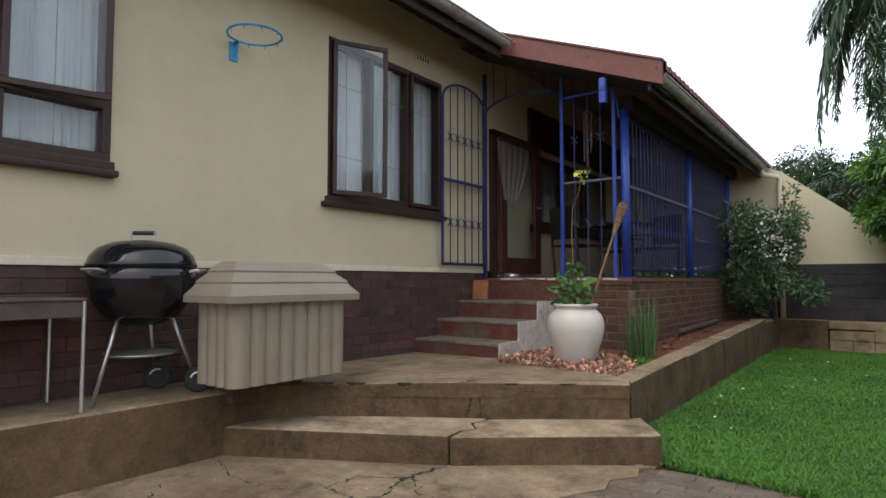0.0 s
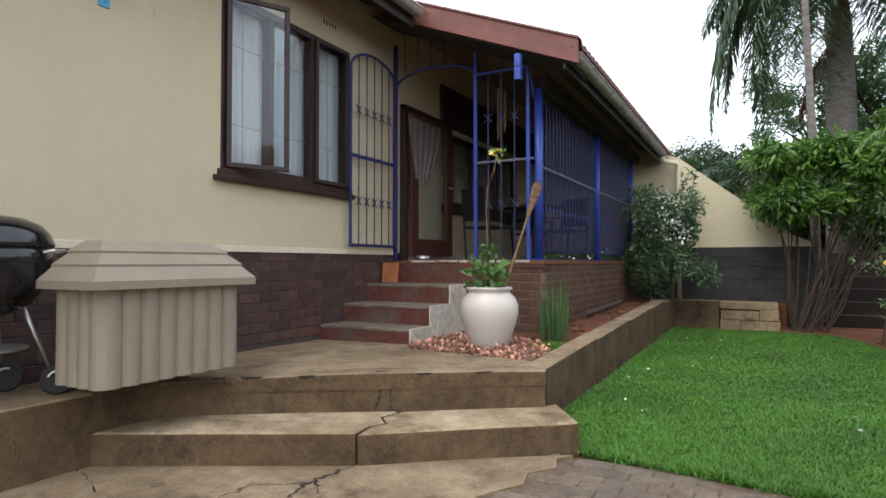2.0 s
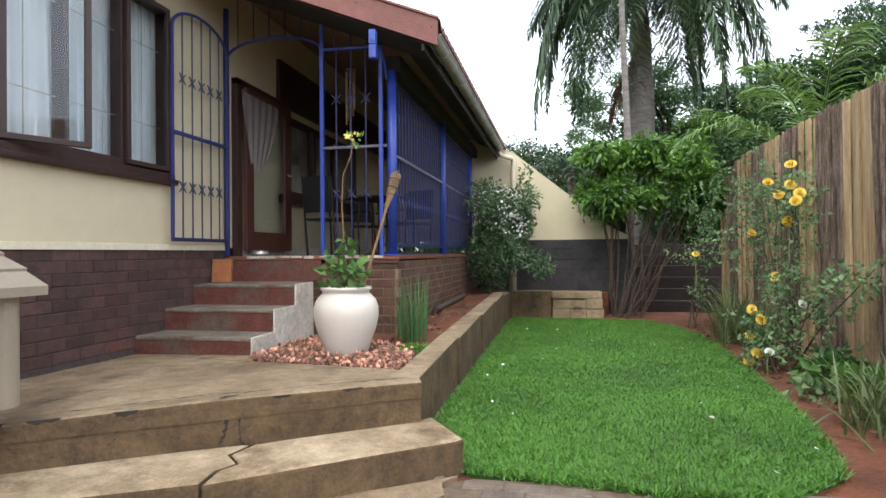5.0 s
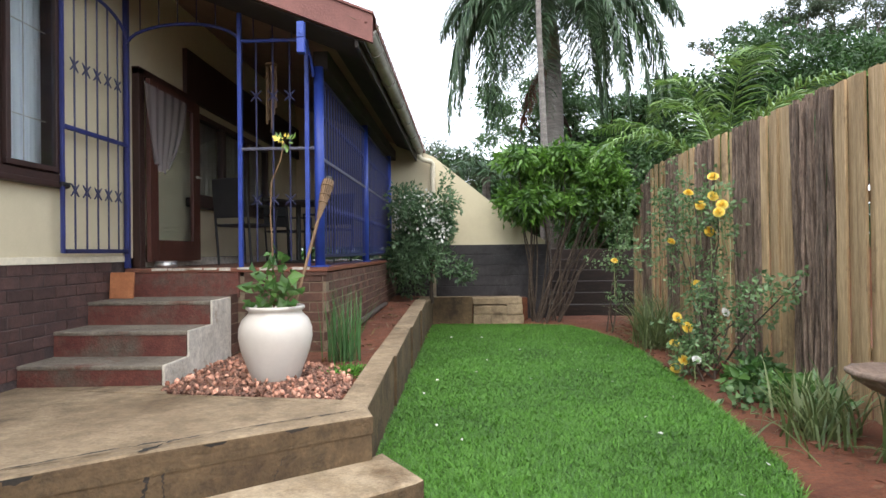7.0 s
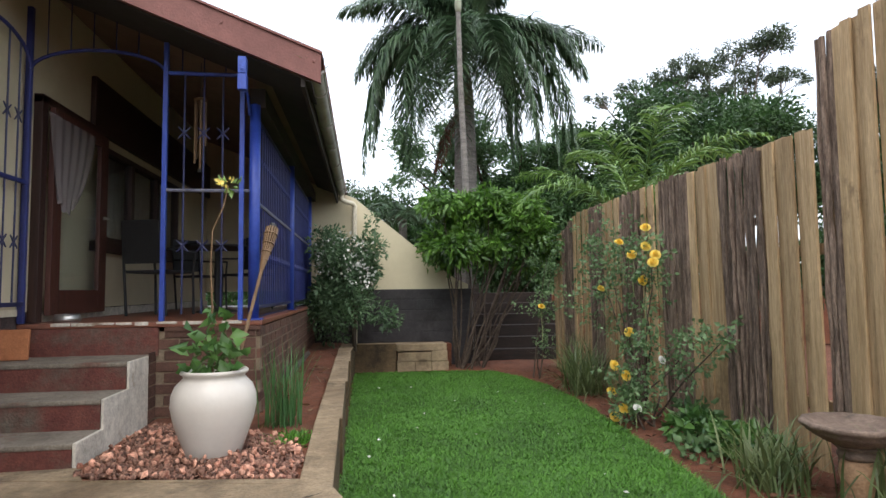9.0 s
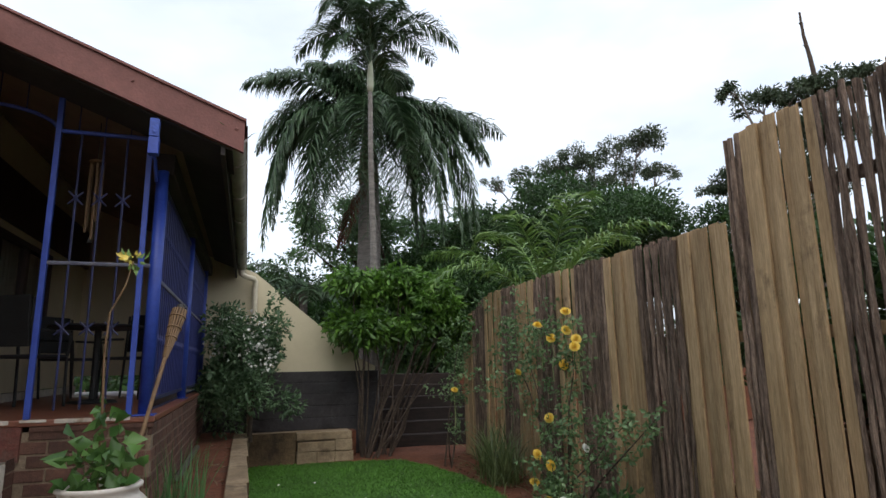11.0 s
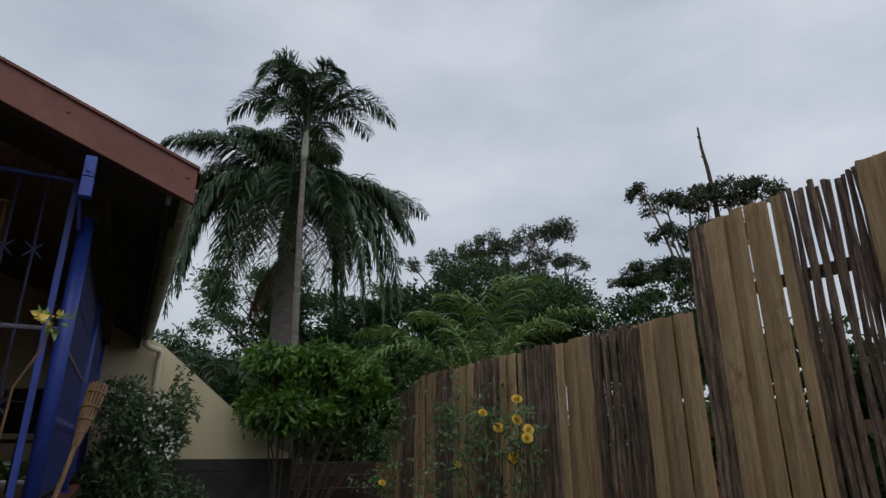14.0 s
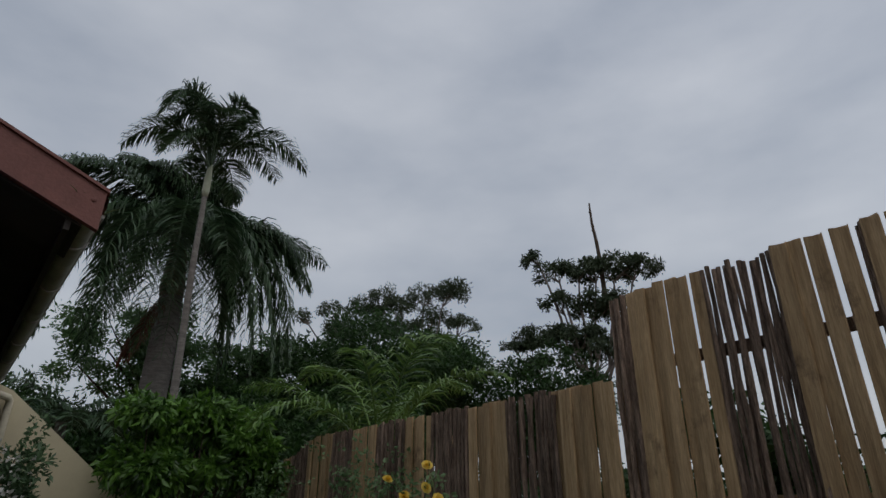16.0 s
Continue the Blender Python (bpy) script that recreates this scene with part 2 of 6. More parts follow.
CLOTH = surface("white_net_cloth", (0.26, 0.25, 0.24), (0.36, 0.35, 0.33), 9, 0.9, 0.2, 160)
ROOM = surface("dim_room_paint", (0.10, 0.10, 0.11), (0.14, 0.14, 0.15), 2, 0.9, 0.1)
CEIL_BOARD = surface("tan_ceiling_board", (0.17, 0.115, 0.078), (0.23, 0.16, 0.11), 3, 0.8, 0.1, 40)
BAMBOO = surface("bamboo_cane", (0.10, 0.055, 0.024), (0.21, 0.125, 0.058), 6, 0.6, 0.25, 70, stretch=(6, 6, 1))
PALM_TRUNK = surface("grey_ringed_palm_trunk", (0.11, 0.10, 0.09), (0.21, 0.195, 0.175), 4, 0.9, 0.4, 30, stretch=(1, 1, 5))
CROWNSHAFT = surface("pale_green_crownshaft", (0.30, 0.34, 0.24), (0.42, 0.45, 0.34), 4, 0.6, 0.1, 40)
BRANCH = surface("brown_branch_bark", (0.045, 0.031, 0.022), (0.095, 0.068, 0.05), 7, 0.95, 0.5, 40)
EUC_BARK = surface("pale_gum_bark", (0.13, 0.11, 0.09), (0.24, 0.21, 0.18), 4, 0.9, 0.3, 30)
STEM_GREEN = surface("pale_green_stem", (0.16, 0.20, 0.08), (0.25, 0.29, 0.13), 9, 0.6, 0.1, 60)
GLASS = glass("window_glass")


def screen(name, colour, solid):
    """Fine woven mesh: part thread, part hole."""
    m = bpy.data.materials.new(name)
    m.use_nodes = True
    n, l = m.node_tree.nodes, m.node_tree.links
    b = n["Principled BSDF"]
    b.inputs["Base Color"].default_value = (*colour, 1)
    b.inputs["Roughness"].default_value = 0.9
    hole = n.new("ShaderNodeBsdfTransparent")
    ms = n.new("ShaderNodeMixShader")
    ms.inputs[0].default_value = solid
    l.new(hole.outputs[0], ms.inputs[1])
    l.new(b.outputs[0], ms.inputs[2])
    l.new(ms.outputs[0], n["Material Output"].inputs["Surface"])
    return m


# dark half-open sheet, added to hold light out of the veranda
DIMMING_SCREEN = screen("dark_dimming_mesh", (0.02, 0.02, 0.025), 0.34)
NET = screen("pinkish_white_net", (0.22, 0.19, 0.19), 0.66)
DEAD_LEAF = surface("dry_brown_frond", (0.075, 0.032, 0.018), (0.14, 0.065, 0.035), 5, 0.9, 0.3, 60)
SHEATH = surface("olive_crownshaft", (0.085, 0.082, 0.045), (0.16, 0.15, 0.085), 3, 0.6, 0.2, 40, stretch=(3, 3, 0.6))
L_SHRUB = foliage("bright_shrub_leaf", (0.014, 0.050, 0.009), (0.140, 0.29, 0.040), 0.4)
L_WHITE = foliage("grey_green_shrub_leaf", (0.030, 0.070, 0.030), (0.15, 0.25, 0.12), 0.5)
L_ROSE = foliage("rose_leaf", (0.040, 0.095, 0.032), (0.19, 0.30, 0.13), 0.5)
L_PALM = foliage("dark_palm_leaflet", (0.014, 0.040, 0.016), (0.085, 0.145, 0.070), 0.38, 0.2)
L_ARECA = foliage("yellow_green_palm_leaflet", (0.050, 0.115, 0.024), (0.19, 0.32, 0.075), 0.42)
L_TREE = foliage("dark_tree_leaf", (0.010, 0.034, 0.009), (0.052, 0.120, 0.028), 0.5)
L_FEATHER = foliage("feathery_tree_leaf", (0.055, 0.125, 0.048), (0.17, 0.30, 0.12), 0.55)
L_EUC = foliage("gum_leaf", (0.024, 0.042, 0.018), (0.070, 0.105, 0.048), 0.55, 0.2)
L_GRASS = foliage("lawn_blade", (0.008, 0.036, 0.005), (0.150, 0.365, 0.048), 0.45, 0.35, 1.1, 0.45)
L_REED = foliage("reed_blade", (0.035, 0.10, 0.030), (0.095, 0.22, 0.075), 0.45)
L_STRAP = foliage("strappy_leaf", (0.036, 0.075, 0.018), (0.18, 0.22, 0.090), 0.5)
L_POT = foliage("pot_plant_leaf", (0.026, 0.085, 0.020), (0.12, 0.24, 0.058), 0.38)
P_YELLOW = foliage("yellow_petal", (0.82, 0.56, 0.05), (0.92, 0.76, 0.20), 0.6, 0.3)
P_WHITE = foliage("white_petal", (0.75, 0.74, 0.70), (0.85, 0.85, 0.82), 0.6, 0.25)


# ---- mesh helpers ----
def part(name, bm, material, parent=None, label="", smooth=False):
    me = bpy.data.meshes.new(name)
    bm.to_mesh(me)
    bm.free()
    if smooth:
        me.shade_smooth()
    me.materials.append(material)
    ob = new(name, me)
    if parent is not None:
        ob.parent = parent
    if label:
        ob["label"] = label
    return ob


def mesh_part(name, verts, faces, material, parent=None, label="", smooth=False):
    me = bpy.data.meshes.new(name)
    me.from_pydata([tuple(v) for v in verts], [], [tuple(f) for f in faces])
    if smooth:
        me.shade_smooth()
    me.materials.append(material)
    ob = new(name, me)
    if parent is not None:
        ob.parent = parent
    if label:
        ob["label"] = label
    return ob


def thing(name, label, category, group="", kind="", at=(0, 0, 0)):
    ob = new(name)
    ob.location = at
    ob.empty_display_size = 0.1
    return tagged(ob, label, category, group, kind)


def box(x0, x1, y0, y1, z0, z1, bevel=0.0, bm=None):
    fresh = bmesh.new()
    c = bmesh.ops.create_cube(fresh, size=1.0)["verts"]
    bmesh.ops.scale(fresh, vec=(x1 - x0, y1 - y0, z1 - z0), verts=c)
    bmesh.ops.translate(fresh, vec=((x0 + x1) / 2, (y0 + y1) / 2, (z0 + z1) / 2), verts=c)
    if bevel:
        bmesh.ops.bevel(fresh, geom=fresh.edges[:], offset=bevel, segments=2, affect="EDGES", profile=0.6)
    return merge(bm, fresh)


def merge(bm, fresh):
    if bm is None:
        return fresh
    me = bpy.data.meshes.new("scratch")
    fresh.to_mesh(me)
    fresh.free()
    bm.from_mesh(me)
    bpy.data.meshes.remove(me)
    return bm


def prism(pts, z0, z1, bevel=0.0, bm=None, tilt=None):
    """An upright prism over a plan; tilt(x, y) gives the height of its top."""
    fresh = bmesh.new()
    low = [fresh.verts.new((x, y, z0)) for x, y in pts]
    top = [fresh.verts.new((x, y, tilt(x, y) if tilt else z1)) for x, y in pts]
    k = len(pts)
    fresh.faces.new(low[::-1])
    face = fresh.faces.new(top)
    for i in range(k):
        fresh.faces.new((low[i], low[(i + 1) % k], top[(i + 1) % k], top[i]))
    bmesh.ops.recalc_face_normals(fresh, faces=fresh.faces[:])
    if bevel:
        bmesh.ops.bevel(fresh, geom=list(face.edges), offset=bevel, segments=3, affect="EDGES", profile=0.6)
    return merge(bm, fresh)


def tube(points, radii, sides=8, bm=None, caps=True):
    """A round rod along points; radii is one number or one for each point."""
    pts = [Vector(p) for p in points]
    rs = [radii] * len(pts) if isinstance(radii, (int, float)) else list(radii)
    fresh = bmesh.new() if bm is None else bm
    rings, side = [], None
    for i, p in enumerate(pts):
        d = (pts[min(i + 1, len(pts) - 1)] - pts[max(i - 1, 0)]).normalized()
        if side is None:
            side = d.orthogonal().normalized()
        side = (side - d * side.dot(d)).normalized()
        up = d.cross(side)
        rings.append([fresh.verts.new(p + rs[i] * (math.cos(a) * side + math.sin(a) * up))
                      for a in [2 * math.pi * j / sides for j in range(sides)]])
    for a, b in zip(rings, rings[1:]):
        for j in range(sides):
            fresh.faces.new((a[j], a[(j + 1) % sides], b[(j + 1) % sides], b[j]))
    if caps:
        fresh.faces.new(rings[0][::-1])
        fresh.faces.new(rings[-1])
    return fresh


def lathe(profile, centre=(0, 0, 0), sides=32, bm=None):
    """A body of revolution from (radius, height) pairs."""
    fresh = bmesh.new() if bm is None else bm
    cx, cy, cz = centre
    rings = []
    for r, z in profile:
        rings.append([fresh.verts.new((cx + r * math.cos(2 * math.pi * j / sides), cy + r * math.sin(2 * math.pi * j / sides), cz + z))
                      for j in range(sides)])
    for a, b in zip(rings, rings[1:]):
        for j in range(sides):
            fresh.faces.new((a[j], a[(j + 1) % sides], b[(j + 1) % sides], b[j]))
    fresh.faces.new(rings[0][::-1])
    fresh.faces.new(rings[-1])
    return fresh


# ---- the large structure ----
def shaded_sides(ob, material):
    """Upright faces take the second material, which has stains and shade in its colour."""
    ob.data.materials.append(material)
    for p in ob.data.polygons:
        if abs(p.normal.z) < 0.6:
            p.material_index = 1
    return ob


# ground: one sheet of red soil to the horizon
gv, gf = [], []
xs = [-400, -120, -40, -15] + [-8 + i * 0.7 for i in range(40)] + [24, 45, 120, 400]
ys = [-400, -120, -40, -12] + [-6 + i * 0.7 for i in range(46)] + [34, 60, 140, 400]
for x in xs:
    for y in ys:
        inner = 4.7 < x < 7 and 3 < y < 13 or (2.2 < x < 7 and 10.4 < y < 14)
        gv.append((x, y, -0.03 + (0.05 + 0.05 * noise.noise((x, y, 0)) if inner else 0)))
k = len(ys)
for i in range(len(xs) - 1):
    for j in range(k - 1):
        gf.append((i * k + j, (i + 1) * k + j, (i + 1) * k + j + 1, i * k + j + 1))
tagged(mesh_part("ground", gv, gf, SOIL, smooth=True), "reddish-brown bare soil of the garden beds", "ground", kind="structure")

# the cracked concrete apron the walker stands on
apron = thing("pavement", "cracked weathered concrete apron before the steps", "pavement", kind="structure")
APRON_EDGE = [(2.72, 3.46), (2.66, 3.36), (2.70, 3.22), (2.60, 3.08), (2.63, 2.93), (2.50, 2.70), (2.45, 2.2), (2.5, 1.2), (2.45, -3)]
part("slab", prism([(0.45, -3), (0.5, 1.3), (0.56, 2.15), (1.76, 2.8)] + APRON_EDGE, -0.15, 0.0), CONCRETE, apron)


def jagged(points, width, jitter, z, seed, steps=13):
    """A crack: a thin uneven dark strip along a line over a level surface."""
    rnd = random.Random(seed)
    line = []
    for a, b in zip(points, points[1:]):
        for s in range(steps):
            f = s / steps
            line.append(Vector((a[0] + (b[0] - a[0]) * f + rnd.uniform(-jitter, jitter), a[1] + (b[1] - a[1]) * f + rnd.uniform(-jitter, jitter), 0)))
    line.append(Vector((*points[-1][:2], 0)))
    v, f = [], []
    for i, p in enumerate(line):
        d = (line[min(i + 1, len(line) - 1)] - line[max(i - 1, 0)]).normalized()
        nrm = Vector((-d.y, d.x, 0)) * width * rnd.choice((0.15, 0.3, 0.45, 0.9))
        hz = z(p.x, p.y) if callable(z) else z
        v += [(p.x + nrm.x, p.y + nrm.y, hz), (p.x - nrm.x, p.y - nrm.y, hz)]
        if i:
            f.append((2 * i - 2, 2 * i - 1, 2 * i + 1, 2 * i))
    return v, f


for n_c, (line, w) in enumerate([([(1.77, 2.78), (1.72, 2.45), (1.80, 2.2), (1.6, 1.7), (1.7, 1.0)], 0.012), ([(1.72, 2.5), (1.95, 2.3), (2.2, 2.35)], 0.008),
                                 ([(0.56, 2.05), (1.0, 1.9), (1.35, 1.95)], 0.006), ([(1.72, 2.45), (1.5, 2.3), (1.5, 2.1), (1.75, 2.05)], 0.008),
                                 ([(0.8, 1.6), (1.2, 1.2), (1.9, 1.3)], 0.006)]):
    mesh_part("crack", *jagged(line, w, 0.02, 0.003, 10 + n_c), CRACK, apron)

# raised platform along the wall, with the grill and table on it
tagged(shaded_sides(part("platform", prism([(0.0, -3), (0.50, -3), (0.53, 1.0), (0.555, 1.6), (0.575, 2.10), (0.585, 2.3), (0.0, 2.3)], -0.1, 0.372, 0.02), CONCRETE), CONCRETE_SIDE),
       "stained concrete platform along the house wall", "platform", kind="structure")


def patio_top(x, y):
    return 0.405 - 0.03 * min(max((y - 3.0) / 1.6, 0), 1) - 0.04 * min(max((1.5 - x) / 0.9, 0), 1)


PATIO = [(0.0, 2.302), (0.588, 2.302), (0.67, 2.52), (1.20, 2.885), (1.60, 3.15), (1.64, 3.18), (2.05, 3.47), (2.47, 3.76), (2.40, 3.98), (2.23, 4.10), (1.15, 4.32), (1.02, 4.6), (0.0, 4.62)]
patio = thing("patio", "cracked worn concrete patio landing with chipped edge", "patio", kind="structure")
shaded_sides(part("slab", prism(PATIO, 0.30, 0.40, 0.018, tilt=patio_top), CONCRETE, patio), CONCRETE_SIDE)
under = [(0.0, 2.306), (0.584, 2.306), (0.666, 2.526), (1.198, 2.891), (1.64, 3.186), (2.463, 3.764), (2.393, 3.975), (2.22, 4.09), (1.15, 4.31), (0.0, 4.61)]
part("riser", prism(under, -0.1, 0.315), CONCRETE_SIDE, patio, "stained concrete riser face, darkened with shade in its colour")
mesh_part("crack", *jagged([(1.62, 3.17), (1.68, 3.34)], 0.014, 0.010, lambda x, y: patio_top(x, y) + 0.003, 3), CRACK, patio)
mesh_part("crack", *jagged([(0.80, 2.74), (1.2, 3.02), (1.66, 3.32), (2.0, 3.58), (2.36, 3.84)], 0.009, 0.009, lambda x, y: patio_top(x, y) + 0.003, 4), CRACK, patio)


def face_crack(a, b, z0, z1, width, seed, parent, off):
    """A ragged crack that runs down an upright face from a to b (plan), between two heights."""
    rnd = random.Random(seed)
    d = Vector((b[0] - a[0], b[1] - a[1], 0)).normalized()
    nrm = Vector((d.y, -d.x, 0)) * off
    v, f, shift = [], [], 0.0
    for i in range(19):
        s = i / 18
        shift += rnd.uniform(-0.009, 0.009)
        c = Vector((a[0], a[1], 0)) + nrm + d * shift
        z, w = z1 + (z0 - z1) * s, width * rnd.choice((0.15, 0.3, 0.5, 0.8))
        v += [(c.x - d.x * w, c.y - d.y * w, z), (c.x + d.x * w * rnd.uniform(0.5, 1.3), c.y + d.y * w, z + rnd.uniform(-0.003, 0.003))]
        if i:
            f.append((2 * i - 2, 2 * i - 1, 2 * i + 1, 2 * i))
    mesh_part("crack", v, f, CRACK, parent)


face_crack((1.64, 3.186), (2.45, 3.775), 0.18, 0.335, 0.016, 5, patio, 0.004)
face_crack((1.700, 3.229), (2.45, 3.775), 0.17, 0.335, 0.007, 6, patio, 0.004)
face_crack((2.10, 3.512), (2.45, 3.775), 0.17, 0.26, 0.004, 8, patio, 0.004)
face_crack((1.25, 2.927), (2.45, 3.775), 0.24, 0.335, 0.004, 9, patio, 0.004)
for cx, wdt, hgt, seed in ((1.05, 0.07, 0.022, 1), (1.30, 0.05, 0.028, 2), (1.86, 0.05, 0.015, 3), (2.15, 0.06, 0.018, 4), (0.9, 0.05, 0.02, 7)):
    # broken-out chips under the slab's edge
    cy = 2.87 + (cx - 1.22) * 0.70
    rnd = random.Random(seed)
    d = Vector((0.82, 0.57, 0))
    nrm = Vector((0.57, -0.82, 0)) * 0.021
    ring = []
    for i in range(9):
        a = math.pi * i / 8
        ring.append(Vector((cx, cy, 0.398)) + nrm + d * (-wdt * math.cos(a)) * rnd.uniform(0.8, 1.1) + Vector((0, 0, -hgt * math.sin(a) * rnd.uniform(0.6, 1.2))))
    mesh_part("crack", ring, [tuple(range(9))], CRACK, patio)

# lower step: two slabs parted by a crack
step = thing("garden_step", "pale worn concrete step split by a crack", "step", kind="structure")
ZIG = [(1.775, 2.755), (1.755, 2.90), (1.80, 3.0), (1.70, 3.10), (1.73, 3.24)]
shaded_sides(part("slab", prism([(0.58, 2.105), (1.15, 2.42)] + ZIG + [(1.2, 2.93), (0.67, 2.56), (0.59, 2.33)], -0.1, 0.172, 0.022), CONCRETE_PALE, step), CONCRETE_SIDE)
shaded_sides(part("slab", prism([(2.70, 3.48), (2.735, 3.53), (2.50, 3.88), (2.44, 3.80), (1.745, 3.26)] + [(x + 0.014, y + 0.004) for x, y in ZIG[::-1]] + [(2.3, 3.17)], -0.1, 0.166, 0.022), CONCRETE_PALE, step), CONCRETE_SIDE)

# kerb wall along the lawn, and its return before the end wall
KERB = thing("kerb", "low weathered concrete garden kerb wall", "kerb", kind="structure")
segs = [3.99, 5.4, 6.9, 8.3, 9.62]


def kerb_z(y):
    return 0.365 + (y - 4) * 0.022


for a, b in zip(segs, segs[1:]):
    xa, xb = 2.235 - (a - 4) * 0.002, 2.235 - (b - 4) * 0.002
    shaded_sides(part("kerb_block", prism([(xa - (0.02 if a > 4 else 0.0), a + 0.004), (xa + 0.17, a + 0.004 - (0.02 if a < 4 else 0)), (xb + 0.17 - 0.02, b), (xb - 0.02, b)], -0.1, 0.4, 0.012, tilt=lambda x, y: kerb_z(y)), CONCRETE, KERB), CONCRETE_SIDE)
shaded_sides(part("kerb_block", prism([(2.20, 9.63), (2.375, 9.63), (2.42, 10.55), (3.06, 10.55), (3.06, 10.75), (2.20, 10.75)], -0.1, 0.45, 0.012), CONCRETE, KERB), CONCRETE_SIDE)
stonework = thing("stone_block_ledge", "stacked grey-brown stone block ledge by the end wall", "stone ledge")
for n_s, (x0, x1, z0, z1) in enumerate([(3.08, 3.36, 0.0, 0.16), (3.37, 3.62, 0.0, 0.16), (3.63, 3.9, 0.0, 0.15), (3.09, 3.62, 0.165, 0.30), (3.63, 3.88, 0.16, 0.32), (3.07, 3.87, 0.325, 0.43)]):
    part("stone", box(x0 - 0.004, x1 + 0.004, 10.52 + 0.012 * (n_s % 3), 10.95, z0, z1 + 0.004, 0.014), CONCRETE, stonework)
# soil in the bed between veranda and kerb
bed_v, bed_f = [], []
for i in range(7):
    for j in range(40):
        x, y = 1.70 + i * 0.09, 4.05 + j * 0.19
        bed_v.append((x, y, min(0.30 + (y - 4) * 0.024, 0.44) + 0.03 * noise.noise((x * 3, y * 3, 1))))
for i in range(6):
    for j in range(39):
        bed_f.append((i * 40 + j, (i + 1) * 40 + j, (i + 1) * 40 + j + 1, i * 40 + j + 1))
tagged(mesh_part("soil_bed", bed_v, bed_f, SOIL, smooth=True), "narrow red soil bed beside the veranda", "soil bed", kind="structure")
tagged(part("soil_bed", prism([(1.0, 4.28), (2.24, 4.02), (2.24, 5.9), (1.0, 5.9)], 0.0, 0.345), SOIL), "soil under the pink pebbles", "soil bed", kind="structure")
# soil beyond the return wall
tagged(part("soil_bed", prism([(1.7, 9.7), (2.25, 9.7), (2.25, 10.7), (3.05, 10.74), (4.0, 10.9), (4.0, 11.21), (1.7, 11.21)], -0.1, 0.40), SOIL), "soil bed below the end wall", "soil bed", kind="structure")

# the lawn
LAWN = [(2.40, 4.0), (2.52, 3.90), (2.76, 3.52), (3.06, 3.47), (3.32, 3.44), (3.8, 3.37), (4.2, 3.44), (4.56, 3.78), (4.68, 4.24), (4.79, 5.02), (4.85, 5.75), (4.96, 7.24), (5.0, 8.2), (4.96, 8.87),
        (4.80, 9.7), (4.55, 10.3), (4.1, 10.42), (3.6, 10.45), (2.43, 10.5)]
tagged(part("lawn", prism(LAWN, -0.1, 0.0), TURF), "bright green short-cut lawn", "lawn", kind="structure")

# house walls with the window openings cut out
W0, W1 = (-0.10, 1.66, 1.77, 3.165), (3.43, 5.03, 1.77, 3.165)


def wall_with_holes(name, x0, x1, y0, y1, z0, z1, holes, material, label):
    """A wall along y with through openings (y0, y1, z0, z1)."""
    ob = thing(name, label, "wall", kind="structure")
    cuts = sorted(holes)
    y = y0
    for a, b, c, d in cuts:
        part("wall_panel", box(x0, x1, y, a, z0, z1), material, ob)
        part("wall_panel", box(x0, x1, a, b, z0, c), material, ob)
        if d < z1:
            part("wall_panel", box(x0, x1, a, b, d, z1), material, ob)
        y = b
    part("wall_panel", box(x0, x1, y, y1, z0, z1), material, ob)
    return ob


VWIN = (7.25, 9.65, 1.80, 2.76)
wall_with_holes("wall_main", -0.24, 0.0, -4.0, 11.2, 1.165, 4.0, [W0, W1, VWIN], CREAM, "cream painted plaster house wall")
tagged(part("trim", box(0.001, 0.016, -4.0, 5.86, 1.135, 1.185, 0.004), CREAM_TRIM), "pale plaster band above the brick base", "trim", kind="structure")
plinth = thing("wall_base", "dark plum face-brick base of the house wall", "brick wall", kind="structure")
part("mortar", box(-0.24, -0.003, -4.0, 5.9, 0.0, 1.16), MORTAR_DARK, plinth)
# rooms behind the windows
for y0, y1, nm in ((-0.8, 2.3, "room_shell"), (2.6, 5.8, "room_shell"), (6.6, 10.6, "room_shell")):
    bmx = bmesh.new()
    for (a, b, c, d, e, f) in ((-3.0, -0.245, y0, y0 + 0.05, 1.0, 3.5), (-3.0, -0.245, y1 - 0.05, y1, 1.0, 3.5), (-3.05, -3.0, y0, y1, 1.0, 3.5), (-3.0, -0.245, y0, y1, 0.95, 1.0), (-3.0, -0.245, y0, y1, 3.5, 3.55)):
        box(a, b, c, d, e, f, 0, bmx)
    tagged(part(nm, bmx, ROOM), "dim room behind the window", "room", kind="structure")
# gable side that closes the house
tagged(part("wall_back", box(-6, -5.8, -4, 11.2, 0, 5.2), CREAM), "far cream house wall", "wall", kind="structure")
tagged(part("wall_side", box(-6, -0.24, -4.2, -4.0, 0, 4.4), CREAM), "cream house end wall", "wall", kind="structure")

# roof: one slope from the ridge down past the wall to the veranda eave
RISE = (3.66 - 3.00) / (2.245 - 0.58)


def roof_z(x):
    return 3.0 + (2.245 - x) * RISE


